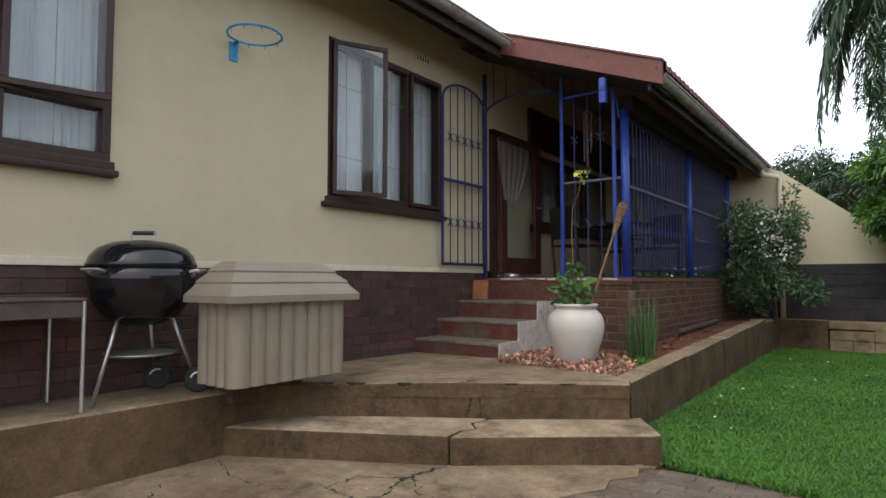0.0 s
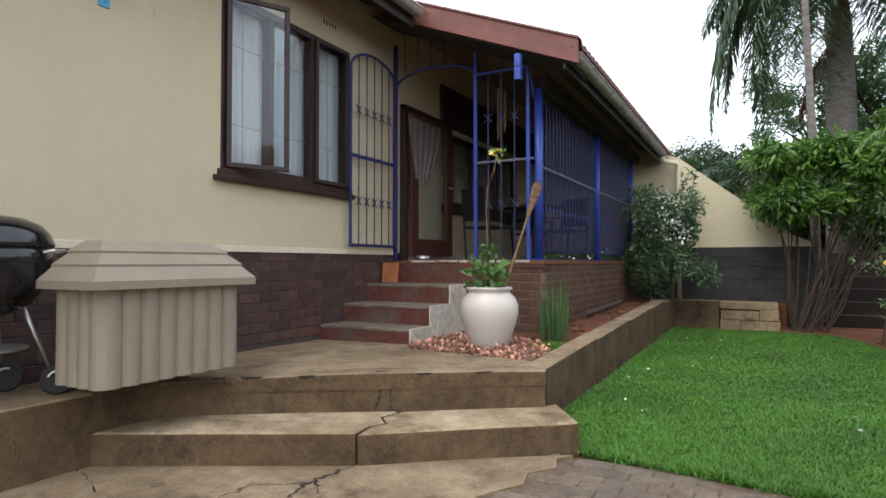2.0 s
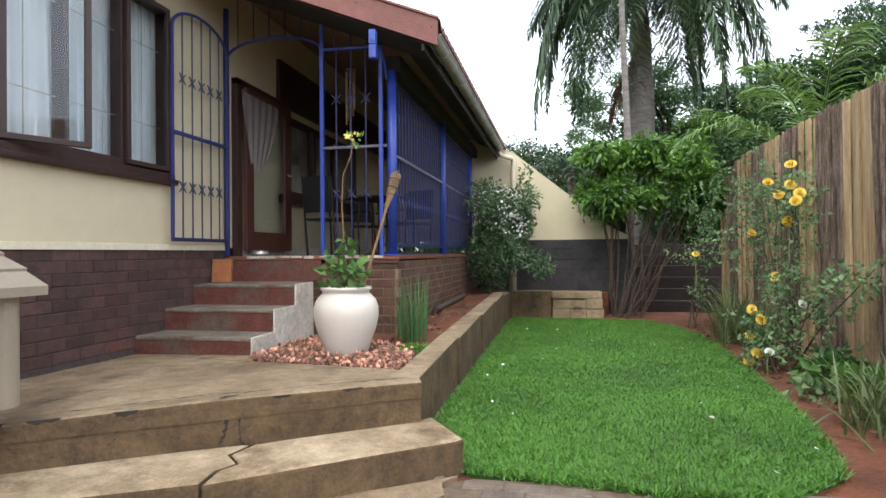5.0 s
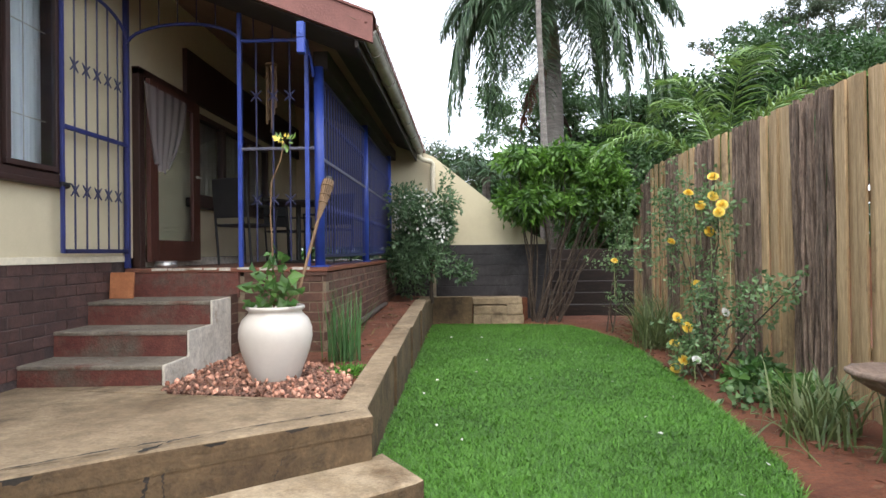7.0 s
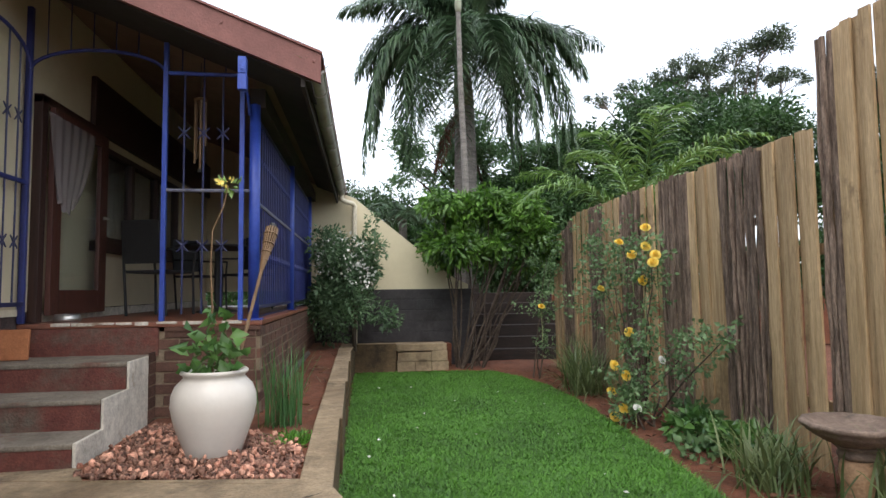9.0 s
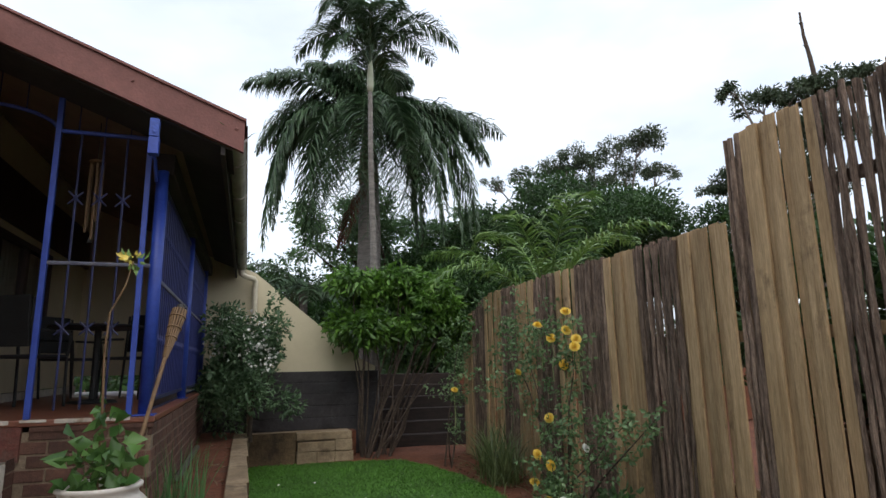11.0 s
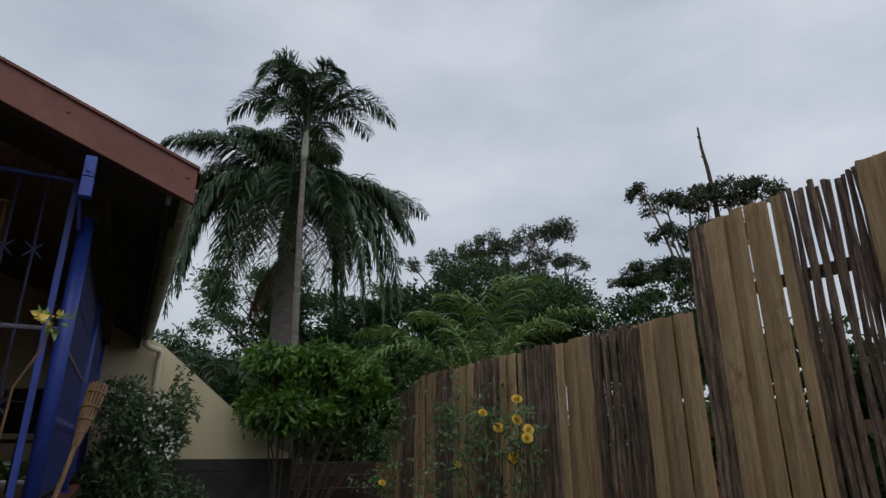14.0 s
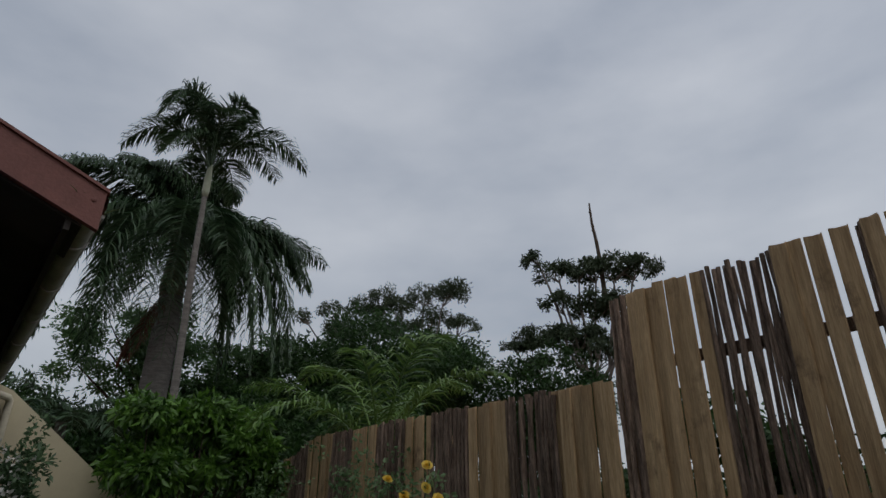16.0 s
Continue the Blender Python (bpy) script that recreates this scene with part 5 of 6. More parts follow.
# the slender palm in front of it
slim = thing("palm_tree", "slender tall palm with thin grey trunk", "palm tree")
SX, SY = 4.33, 11.7
part("trunk", tube([(SX + 0.14, SY, -0.1), (SX + 0.10, SY, 3.0), (SX + 0.02, SY, 5.2), (SX, SY, 6.5)], [0.075, 0.062, 0.050, 0.042], 14), PALM_TRUNK, slim, smooth=True)
part("crownshaft", tube([(SX, SY, 6.47), (SX, SY, 6.6), (SX, SY, 6.85), (SX, SY, 7.2)], [0.046, 0.064, 0.060, 0.025], 12), CROWNSHAFT, slim, smooth=True)
SLIM = [(-0.95, -0.3, 0.55, 0.5, 2.3), (-0.25, 0.2, 1.45, 0.3, 1.2), (0.75, 0.4, 1.25, 0.3, 1.8), (1.62, -0.2, 0.5, 0.45, 1.75), (-1.3, 0.6, 0.25, 0.5, 1.4), (1.35, 0.5, 0.5, 0.45, 1.5), (-0.75, 0.5, 0.9, 0.4, 1.9), (0.35, -0.5, 1.2, 0.3, 1.6),
        (-0.85, -0.6, -0.3, 0.6, 0.9), (0.65, 0.6, -0.2, 0.6, 0.9), (-0.2, -0.9, 0.6, 0.4, 1.4), (0.3, 0.9, 1.1, 0.4, 1.5), (-0.5, 0.5, 1.5, 0.3, 1.8)]
fr = []
for dx, dy, dz, reach, rise in SLIM:
    fr.append(arched_frond((SX, SY, 7.02), (1.06 * dx, dy, 1.04 * dz), reach, rise, 0.55, rng, 84, 0.6, 0.020))
palm_crown("crown", fr, L_PALM, slim)

# small fan-like palm in the dark behind the end wall
small = thing("palm_tree", "small dark palm behind the garden wall", "palm tree")
part("trunk", tube([(3.5, 15.2, -0.1), (3.5, 15.2, 3.0)], [0.12, 0.1], 10), PALM_TRUNK, small)
palm_crown("crown", [frond((3.5, 15.2, 3.0), 2 * math.pi * i / 12, rng.uniform(0.1, 1.0), 1.5, 0.5, 1.5, rng, 30, 0.6, 0.04) for i in range(12)], L_PALM, small)


def areca(x, y, z, n, ln, seed):
    g = np.random.default_rng(seed)
    t = thing("areca_palm", "bushy yellow-green areca palm behind the fence", "palm tree", "areca palms")
    bmt = bmesh.new()
    frs = []
    for i in range(n):
        a, r = 2 * math.pi * i / n + g.uniform(-0.25, 0.25), g.uniform(0.03, 0.2)
        bx, by, top = x + r * math.cos(a), y + r * math.sin(a), z + g.uniform(-0.4, 0.1)
        tube([(bx, by, -0.1), (bx, by, top)], [0.035, 0.025], 6, bmt)
        frs.append(frond((bx, by, top), a, g.uniform(0.75, 1.25), ln * g.uniform(0.85, 1.15), 0.50, g.uniform(1.5, 2.1), g, 44, 0.45, 0.030))
    part("trunk", bmt, STEM_GREEN, t)
    palm_crown("crown", frs, L_ARECA, t)


areca(6.6, 9.3, 2.45, 8, 2.2, 31)


def broad_tree(name, label, x, y, trunk_h, lumps, leaves, leaf, material, seed, trunk_r=0.2, bark=BRANCH, hang=0.2, hollow=0.35):
    """A tree: tapered trunk, a limb to each lump of the crown, and leaves in uneven lumps."""
    rnd = random.Random(seed)
    t = thing(name, label, "tree")
    bmt = tube(wobble((x, y, -0.1), (x, y, trunk_h), 4, 0.06, rnd), [trunk_r, trunk_r * 0.9, trunk_r * 0.8, trunk_r * 0.7, trunk_r * 0.55], 10)
    part("trunk", bmt, bark, t, smooth=True)
    bml = bmesh.new()
    for lx, ly, lz, *_ in lumps:
        tube(wobble((x, y, trunk_h * rnd.uniform(0.75, 0.98)), (lx, ly, lz), 4, 0.12, rnd), [trunk_r * 0.5, trunk_r * 0.4, trunk_r * 0.3, trunk_r * 0.2, trunk_r * 0.08], 6, bml)
    part("branchwork", bml, bark, t)
    g = np.random.default_rng(seed)
    # each lump breaks up into smaller ones for an uneven outline
    fine = []
    for lx, ly, lz, rx, ry, rz in lumps:
        for _ in range(9):
            d = unit(g.normal(size=3))
            k = g.uniform(0.28, 0.5)
            fine.append((lx + d[0] * rx * 0.75, ly + d[1] * ry * 0.75, lz + d[2] * rz * 0.75, rx * k, ry * k, rz * k))
    leaf_mass("crown", fine, leaves, leaf, leaf * 0.42, material, t, seed, hang, hollow)
    return t


def lumps_round(cx, cy, cz, spread, count, size, seed, flat=0.7):
    g = np.random.default_rng(seed)
    out = []
    for _ in range(count):
        d = unit(g.normal(size=3)) * g.uniform(0.3, 1.0)
        s = size * g.uniform(0.7, 1.3)
        out.append((cx + d[0] * spread[0], cy + d[1] * spread[1], cz + d[2] * spread[2], s, s, s * flat))
    return out


broad_tree("broadleaf_tree", "dense dark green garden tree beyond the fence", 14.2, 18.6, 3.0, lumps_round(13.7, 18.6, 5.3, (4.5, 3.0, 1.7), 34, 1.4, 41), 60000, 0.155, L_TREE, 41, 0.3)
broad_tree("broadleaf_tree", "dense dark green tree beyond the fence", 18.3, 16.5, 2.6, lumps_round(18.0, 16.8, 4.5, (2.6, 3.0, 1.5), 18, 1.3, 42), 30000, 0.155, L_TREE, 42, 0.25)
broad_tree("broadleaf_tree", "dark green tree behind the palms", 10.6, 20.5, 2.6, lumps_round(10.4, 20.0, 3.6, (3.0, 2.0, 1.5), 20, 1.1, 43), 28000, 0.15, L_TREE, 43, 0.25)
broad_tree("feathery_tree", "feathery light green tree behind the palm", 7.7, 21.0, 3.0, lumps_round(7.2, 20.5, 5.2, (3.4, 1.5, 2.2), 34, 1.05, 44, 0.5), 36000, 0.13, L_FEATHER, 44, 0.2, BRANCH, 0.1, 0.1)
broad_tree("broadleaf_tree", "leafy dark shrub tree behind the garden wall", 3.9, 19.5, 1.6, lumps_round(4.6, 19.0, 2.7, (1.5, 1.2, 1.1), 20, 0.8, 45), 22000, 0.16, L_TREE, 45, 0.16)
broad_tree("broadleaf_tree", "rounded green tree beyond the garden wall", 1.7, 28.0, 2.6, lumps_round(1.9, 28, 4.4, (2.6, 1.5, 1.6), 14, 1.2, 46), 12000, 0.20, L_TREE, 46, 0.22)
broad_tree("broadleaf_tree", "dark green tree beside the palm", 6.3, 15.0, 1.4, lumps_round(6.2, 14.9, 2.3, (1.7, 1.0, 1.2), 18, 0.7, 47), 17000, 0.14, L_TREE, 47, 0.14)

broad_tree("broadleaf_tree", "dense dark green tree beyond the fence", 9.6, 14.6, 2.0, lumps_round(9.8, 15.0, 3.0, (2.3, 1.2, 1.3), 24, 0.75, 48), 24000, 0.15, L_TREE, 48, 0.16)
broad_tree("broadleaf_tree", "dense dark green shrub tree at the foot of the palms", 8.6, 17.6, 1.6, lumps_round(8.5, 17.6, 3.2, (2.3, 1.0, 1.5), 22, 0.8, 50), 22000, 0.15, L_TREE, 50, 0.16)
broad_tree("broadleaf_tree", "tangled dark shrub tree close behind the tall fence", 6.9, 5.3, 0.8, lumps_round(6.75, 4.6, 1.55, (0.55, 1.5, 0.75), 26, 0.34, 49), 9000, 0.10, L_TREE, 49, 0.06)


def gum_tree(label, x, y, clusters, seed, leaves=260, trunk_h=4.0, r=0.16):
    """A gum: pale bare limbs that fork and end in flat umbrella clumps of hanging leaves."""
    rnd = random.Random(seed)
    g = np.random.default_rng(seed)
    t = thing("gum_tree", label, "tree", "gum trees")
    part("trunk", tube(wobble((x, y, -0.1), (x, y, trunk_h), 5, 0.08, rnd), [r, r * 0.9, r * 0.8, r * 0.7, r * 0.6, r * 0.5], 10), EUC_BARK, t)
    bml, tips = bmesh.new(), []
    for cx, cy, cz, rx in clusters:
        low = Vector((x + (cx - x) * 0.5, y + (cy - y) * 0.5, trunk_h + (cz - trunk_h) * 0.35))
        fork = Vector((x + (cx - x) * 0.9, y + (cy - y) * 0.9, cz - 0.9 * rx))
        tube(wobble((x, y, trunk_h - 0.15), low, 3, 0.15, rnd) + wobble(low, fork, 3, 0.12, rnd)[1:], [r * 0.45, r * 0.4, r * 0.36, r * 0.32, r * 0.28, r * 0.24, r * 0.18], 6, bml)
        for j in range(16):
            a, q = g.uniform(0, 6.283), rx * math.sqrt(g.uniform(0.02, 1.2))
            tip = Vector((cx + q * math.cos(a), cy + q * math.sin(a), cz + 0.40 * rx * (1 - (q / rx) ** 2) - 0.15 * rx + g.uniform(-0.38, 0.22) * rx))
            if j < 5:
                tube(wobble(fork, tip, 3, 0.07, rnd), [r * 0.16, r * 0.12, r * 0.08, r * 0.03], 5, bml)
            k = rx * g.uniform(0.22, 0.40)
            tips.append((*tip, k, k, k * 0.75))
    part("branchwork", bml, EUC_BARK, t)
    leaf_mass("crown", tips, leaves * len(clusters), 0.14, 0.055, L_EUC, t, seed, 0.4, 0.1)
    return t


def polar(az, el, dist, x=2.1, y=1.6, z=1.42):
    """A place at an azimuth right of +y and an elevation, seen from the middle of the walk."""
    a, e = radians(az), radians(el)
    return (x + dist * math.sin(a), y + dist * math.cos(a), z + dist * math.tan(e))


gum_tree("tall gum tree with flat umbrella tops beyond the fence", *polar(34, 0, 30)[:2], [(*polar(az, el, 30), rr) for az, el, rr in ((23.8, 17.2, 0.6), (26.7, 17.9, 0.7), (29.6, 18.1, 1.0), (31.6, 19.0, 1.1), (33.8, 18.4, 0.9), (36.1, 19.8, 0.9), (38.2, 20.1, 1.1), (39.8, 16.9, 0.8), (35.1, 16.6, 1.2), (37.0, 17.6, 1.0), (31, 16.8, 1.3), (28, 16.2, 1.1))], 51, 1700, 4.6, 0.2)
gum_tree("tall gum tree with a dead bare leader beyond the fence", *polar(52.0, 0, 21)[:2], [(*polar(az, el, 21), rr) for az, el, rr in ((46.9, 22.9, 0.45), (48.9, 21.9, 0.7), (51.0, 21.7, 0.6), (52.8, 21.6, 0.7), (54.7, 21.8, 0.75), (56.7, 21.6, 0.7), (49.2, 18.7, 0.6), (50.4, 16.1, 0.9), (52.2, 18.6, 0.8), (54.5, 18, 0.9), (52, 14.5, 1.0))], 52, 1500, 5.0, 0.17)
gum_tree("young gum tree beyond the fence", *polar(46.4, 0, 21)[:2], [(*polar(az, el, 21), rr) for az, el, rr in ((44.5, 15.0, 0.4), (46.1, 15.8, 0.5), (47.5, 15.2, 0.5), (46.6, 13.2, 0.45), (45.6, 12.4, 0.35), (49.1, 15.8, 0.5))], 53, 800, 4.2, 0.09)
gum_tree("small gum tree far behind the wall", 1.0, 27.0, [(0.4, 27, 5.7, 0.7), (1.2, 27, 6.1, 0.8), (1.9, 27, 5.8, 0.6)], 54, 200, 4.0, 0.12)
lead = [Vector(polar(az, el, 21)) for az, el in ((53.5, 17.5), (53.4, 20.5), (53.35, 22.2), (53.2, 24.0), (52.95, 25.8), (52.9, 27.6))]
dead_leader = part("dead_branch", tube(lead, [0.09, 0.085, 0.075, 0.065, 0.05, 0.03], 8), BRANCH)
tagged(dead_leader, "bare dead leader rising from the gum tree", "branch")
for n_k, (f, dx) in enumerate(((2, 0.12), (3, -0.14), (4, 0.10), (4, -0.08))):
    part("stub", tube([lead[f].lerp(lead[f + 1], 0.4), lead[f].lerp(lead[f + 1], 0.4) + Vector((dx, 0.02, 0.12))], [0.03, 0.016], 6), BRANCH, dead_leader)
# far woods that close the horizon
g = np.random.default_rng(60)
woods = []
for i in range(90):
    az = -25 + 110 * i / 90
    p = polar(az, 0, g.uniform(34, 44))
    hgt = g.uniform(2.2, 4.2)
    woods.append((p[0], p[1], hgt * 0.5, g.uniform(1.2, 2.2), g.uniform(1.2, 2.2), hgt * 0.55))
tagged(leaf_mass("far_woods", woods, 26000, 0.5, 0.3, L_TREE, None, 60, 0.2, 0.5), "far dark green woods along the horizon", "woods", kind="stuff")


# multi-stemmed shrub before the end wall
shrub = thing("shrub", "tall multi-stemmed shrub with bright green glossy leaves", "shrub")
rnd = random.Random(5)
tips = []
for i in range(26):
    a = rnd.uniform(0, 6.283)
    bx, by = 4.28 + 0.22 * math.cos(a), 10.75 + 0.14 * math.sin(a)
    tx, ty, tz = 4.5 + rnd.uniform(-0.95, 1.0), 10.75 + rnd.uniform(-0.5, 0.4), rnd.uniform(1.7, 2.75)
    part("stem", tube(wobble((bx, by, 0.0), (tx, ty, tz), 5, 0.05, rnd), [0.015, 0.013, 0.012, 0.010, 0.008, 0.005], 6), BRANCH, shrub)
    tips.append((tx, ty, tz))
lumps = [(x + rnd.uniform(-0.1, 0.1), y, z + 0.05, rnd.uniform(0.14, 0.30), rnd.uniform(0.16, 0.30), rnd.uniform(0.10, 0.22)) for x, y, z in tips]
lumps += [(x + rnd.uniform(-0.3, 0.3), y + rnd.uniform(-0.2, 0.2), z + rnd.uniform(-0.15, 0.2), 0.17, 0.17, 0.13) for x, y, z in tips * 2]
lumps += [(4.0, 10.5, 1.95, 0.38, 0.35, 0.35), (3.75, 10.7, 2.05, 0.3, 0.3, 0.35), (4.6, 10.6, 2.72, 0.42, 0.35, 0.25), (5.0, 10.7, 2.6, 0.4, 0.35, 0.25), (5.3, 10.75, 2.35, 0.4, 0.4, 0.35), (4.2, 10.6, 2.6, 0.38, 0.3, 0.25)]
leaf_mass("crown", lumps, 11500, 0.13, 0.052, L_SHRUB, shrub, 6, 0.6, 0.3)
# white-flowered bush in the bed
bush = thing("shrub", "rounded bush with small white flowers by the veranda", "shrub")
rnd = random.Random(7)
part("stem", tube(wobble((2.42, 10.25, 0.38), (2.42, 10.22, 1.0), 3, 0.02, rnd), [0.035, 0.03, 0.028, 0.022], 8), BRANCH, bush)
for i in range(14):
    part("branch", tube(wobble((2.42, 10.22, 0.9), (2.30 + rnd.uniform(-0.5, 0.5), 10.2 + rnd.uniform(-0.45, 0.4), rnd.uniform(1.0, 2.2)), 4, 0.04, rnd), [0.018, 0.014, 0.011, 0.008, 0.004], 5), BRANCH, bush)
bl = [(2.25 + rnd.uniform(-0.36, 0.40), 10.15 + rnd.uniform(-0.4, 0.35), rnd.uniform(0.95, 2.0), rnd.uniform(0.18, 0.3), rnd.uniform(0.2, 0.3), rnd.uniform(0.2, 0.3)) for _ in range(26)]
bl += [(2.68, 10.1, 2.25, 0.10, 0.1, 0.28), (2.78, 10.1, 0.95, 0.28, 0.25, 0.16), (2.95, 10.05, 0.85, 0.2, 0.2, 0.14), (2.1, 10.2, 0.75, 0.3, 0.3, 0.3), (1.95, 10.2, 1.2, 0.2, 0.3, 0.4)]
leaf_mass("crown", bl, 7500, 0.08, 0.036, L_WHITE, bush, 8, 0.15, 0.25)
leaf_mass("blossom", [(2.25, 9.95, 1.85, 0.4, 0.28, 0.3), (2.0, 9.9, 1.7, 0.15, 0.15, 0.2), (2.5, 9.9, 1.5, 0.2, 0.2, 0.2)], 260, 0.055, 0.045, P_WHITE, bush, 9, 0, 0.6, "small white blossoms")


# roses on the fence side
def bloom_mesh(material, seed, size):
    """A full rose: rings of cupped petals."""
    g = np.random.default_rng(seed)
    bmq = bmesh.new()
    for ring, (count, r, lift) in enumerate(((5, 0.25, 0.95), (6, 0.5, 0.8), (8, 0.8, 0.5), (8, 1.0, 0.2))):
        for i in range(count):
            a = 2 * math.pi * i / count + ring * 0.4 + g.uniform(-0.1, 0.1)
            c, s = math.cos(a), math.sin(a)
            def p(rad, off, z):
                return (size * (rad * c - off * s), size * (rad * s + off * c), size * z)
            w = 0.36 + 0.12 * ring
            v = [bmq.verts.new(q) for q in (p(0.1, 0, 0), p(r * 0.75, -w, lift * 0.7), p(r * 1.02, -w * 0.5, lift), p(r * 1.08, w * 0.5, lift * 0.96), p(r * 0.75, w, lift * 0.7))]
            bmq.faces.new(v)
    me = bpy.data.meshes.new("bloom")
    bmq.to_mesh(me)
    bmq.free()
    me.materials.append(material)
    return me


YELLOW = [bloom_mesh(P_YELLOW, 70 + i, 0.048) for i in range(3)]
WHITE = bloom_mesh(P_WHITE, 75, 0.04)


def rose_bush(label, foot, canes, blooms, leaves, lumps, seed):
    rnd = random.Random(seed)
    t = thing("rose_bush", label, "rose bush", "roses along the fence")
    for tip in canes:
        b0 = (foot[0] + rnd.uniform(-0.12, 0.12), foot[1] + rnd.uniform(-0.2, 0.2), -0.02)
        part("cane", tube(wobble(b0, tip, 5, 0.05, rnd), [0.012, 0.010, 0.009, 0.007, 0.005, 0.003], 6), BRANCH, t)
    for x, y, z, _ in blooms:
        part("flower_stalk", tube(wobble((x + rnd.uniform(-0.08, 0.12), y + rnd.uniform(-0.1, 0.1), max(z - rnd.uniform(0.3, 0.5), 0)), (x, y, z), 3, 0.02, rnd), [0.006, 0.005, 0.004, 0.004], 5), STEM_GREEN, t)
    g = np.random.default_rng(seed)
    cs = []
    for lx, ly, lz, rx, ry, rz in lumps:
        for _ in range(int(28 * (rx + rz) / 0.5)):
            cs.append((lx + g.normal() * rx * 0.6, ly + g.normal() * ry * 0.6, lz + g.normal() * rz * 0.6))
    for tip in canes:
        for _ in range(12):
            f = g.uniform(0.35, 1.0)
            cs.append((foot[0] + (tip[0] - foot[0]) * f + g.normal() * 0.07, foot[1] + (tip[1] - foot[1]) * f + g.normal() * 0.07, tip[2] * f + g.normal() * 0.06))
    clump_mass("foliage", cs, leaves, (0.07, 0.07, 0.06), 0.05, 0.031, L_ROSE, t, seed, 0.15)
    for n_r, (x, y, z, c) in enumerate(blooms):
        ob = new("bloom", YELLOW[n_r % 3] if c == "y" else WHITE)
        ob.parent = t
        ob["label"] = "open yellow rose" if c == "y" else "white rose"
        ob.matrix_basis = pose(x, y, z, rnd.uniform(30, 75), rnd.uniform(-20, 20), rnd.uniform(-50, 20))
    return t


rose_bush("climbing rose bush with yellow blooms against the fence", (5.4, 6.9),
          [(5.3, 6.5, 1.9), (5.35, 7.2, 1.85), (5.4, 7.7, 1.6), (5.35, 8.2, 1.9), (5.3, 6.45, 1.6)],
          [(5.3, 6.54, 1.874, "y"), (5.3, 6.553, 1.691, "y"), (5.28, 6.37, 1.528, "y"), (5.33, 6.42, 1.60, "y"), (5.3, 7.16, 1.778, "y"), (5.3, 6.637, 1.359, "y"), (5.3, 7.709, 1.277, "y"), (5.32, 6.9, 1.63, "y")],
          9, [(5.4, 7.6, 1.6, 0.3, 0.5, 0.4), (5.35, 6.55, 1.55, 0.16, 0.2, 0.3), (5.4, 8.2, 1.9, 0.25, 0.4, 0.35), (5.4, 8.0, 1.2, 0.3, 0.5, 0.4), (5.4, 7.2, 1.7, 0.2, 0.3, 0.2)], 81)
rose_bush("low rose bush with yellow and white blooms on the bed edge", (5.15, 6.4),
          [(5.3, 7.0, 0.8), (5.35, 6.3, 0.62), (5.0, 6.7, 0.5), (5.0, 6.4, 0.45), (5.45, 5.8, 0.9), (5.5, 5.5, 0.95), (4.95, 6.6, 0.25)],
          [(5.3, 6.981, 0.828, "y"), (5.3, 6.319, 0.612, "w"), (5.0, 6.70, 0.527, "y"), (5.0, 6.437, 0.464, "y"), (5.0, 6.776, 0.26, "y"), (4.96, 6.42, 0.16, "y"), (4.93, 6.55, 0.06, "y"), (5.0, 6.22, 0.2, "w")],
          9, [(5.3, 6.3, 0.75, 0.3, 0.35, 0.16), (5.1, 6.5, 0.35, 0.22, 0.25, 0.2), (5.45, 5.8, 0.85, 0.18, 0.3, 0.12), (5.0, 6.3, 0.2, 0.2, 0.3, 0.12)], 82)
rose_bush("tall rose with pale grey-green leaves before the terrace", (5.1, 9.4), [(5.0, 9.1, 1.05), (5.2, 9.4, 1.7), (5.4, 9.8, 1.8)],
          [(5.0, 9.066, 1.04, "y")], 9, [(5.25, 9.6, 1.7, 0.3, 0.35, 0.3), (5.0, 9.2, 1.1, 0.2, 0.25, 0.2)], 83)


def blade_clump(name, label, category, x, y, z, count, ln, width, spread, material, seed, lean=0.9, bend=1.4):
    """Long strap leaves arching out of one crown."""
    g = np.random.default_rng(seed)
    vs, fns, lps, off = [], [], [], 0
    for _ in range(count):
        a, l = g.uniform(0, 6.283), ln * g.uniform(0.55, 1.1)
        ang = math.pi / 2 - abs(g.normal()) * lean * 0.5
        p = np.array([x + g.normal() * spread, y + g.normal() * spread, z])
        h = np.array([math.cos(a), math.sin(a), 0])
        sd = np.array([-math.sin(a), math.cos(a), 0])
        pts = []
        bd = bend * g.uniform(0.4, 1.2)
        for i in range(6):
            pts.append(p.copy())
            p = p + (h * math.cos(ang) + np.array([0, 0, math.sin(ang)])) * l / 5
            ang -= bd * (0.3 + i * 0.35) / 5
        w = width * np.array([0.7, 1.0, 0.95, 0.75, 0.45, 0.05])[:, None] / 2
        pts = np.array(pts)
        pts[:, 2] = np.maximum(pts[:, 2], z + 0.004)
        vs.append(np.stack([pts - sd * w, pts + sd * w], 1).reshape(-1, 3))
        lps.append(np.array([[off + 2 * i, off + 2 * i + 1, off + 2 * i + 3, off + 2 * i + 2] for i in range(5)]).ravel())
        fns.append(np.full(5, 4))
        off += 12
    t = thing(name, label, category)
    fast_mesh("foliage", np.concatenate(vs), np.concatenate(fns), np.concatenate(lps), material, t)
    return t


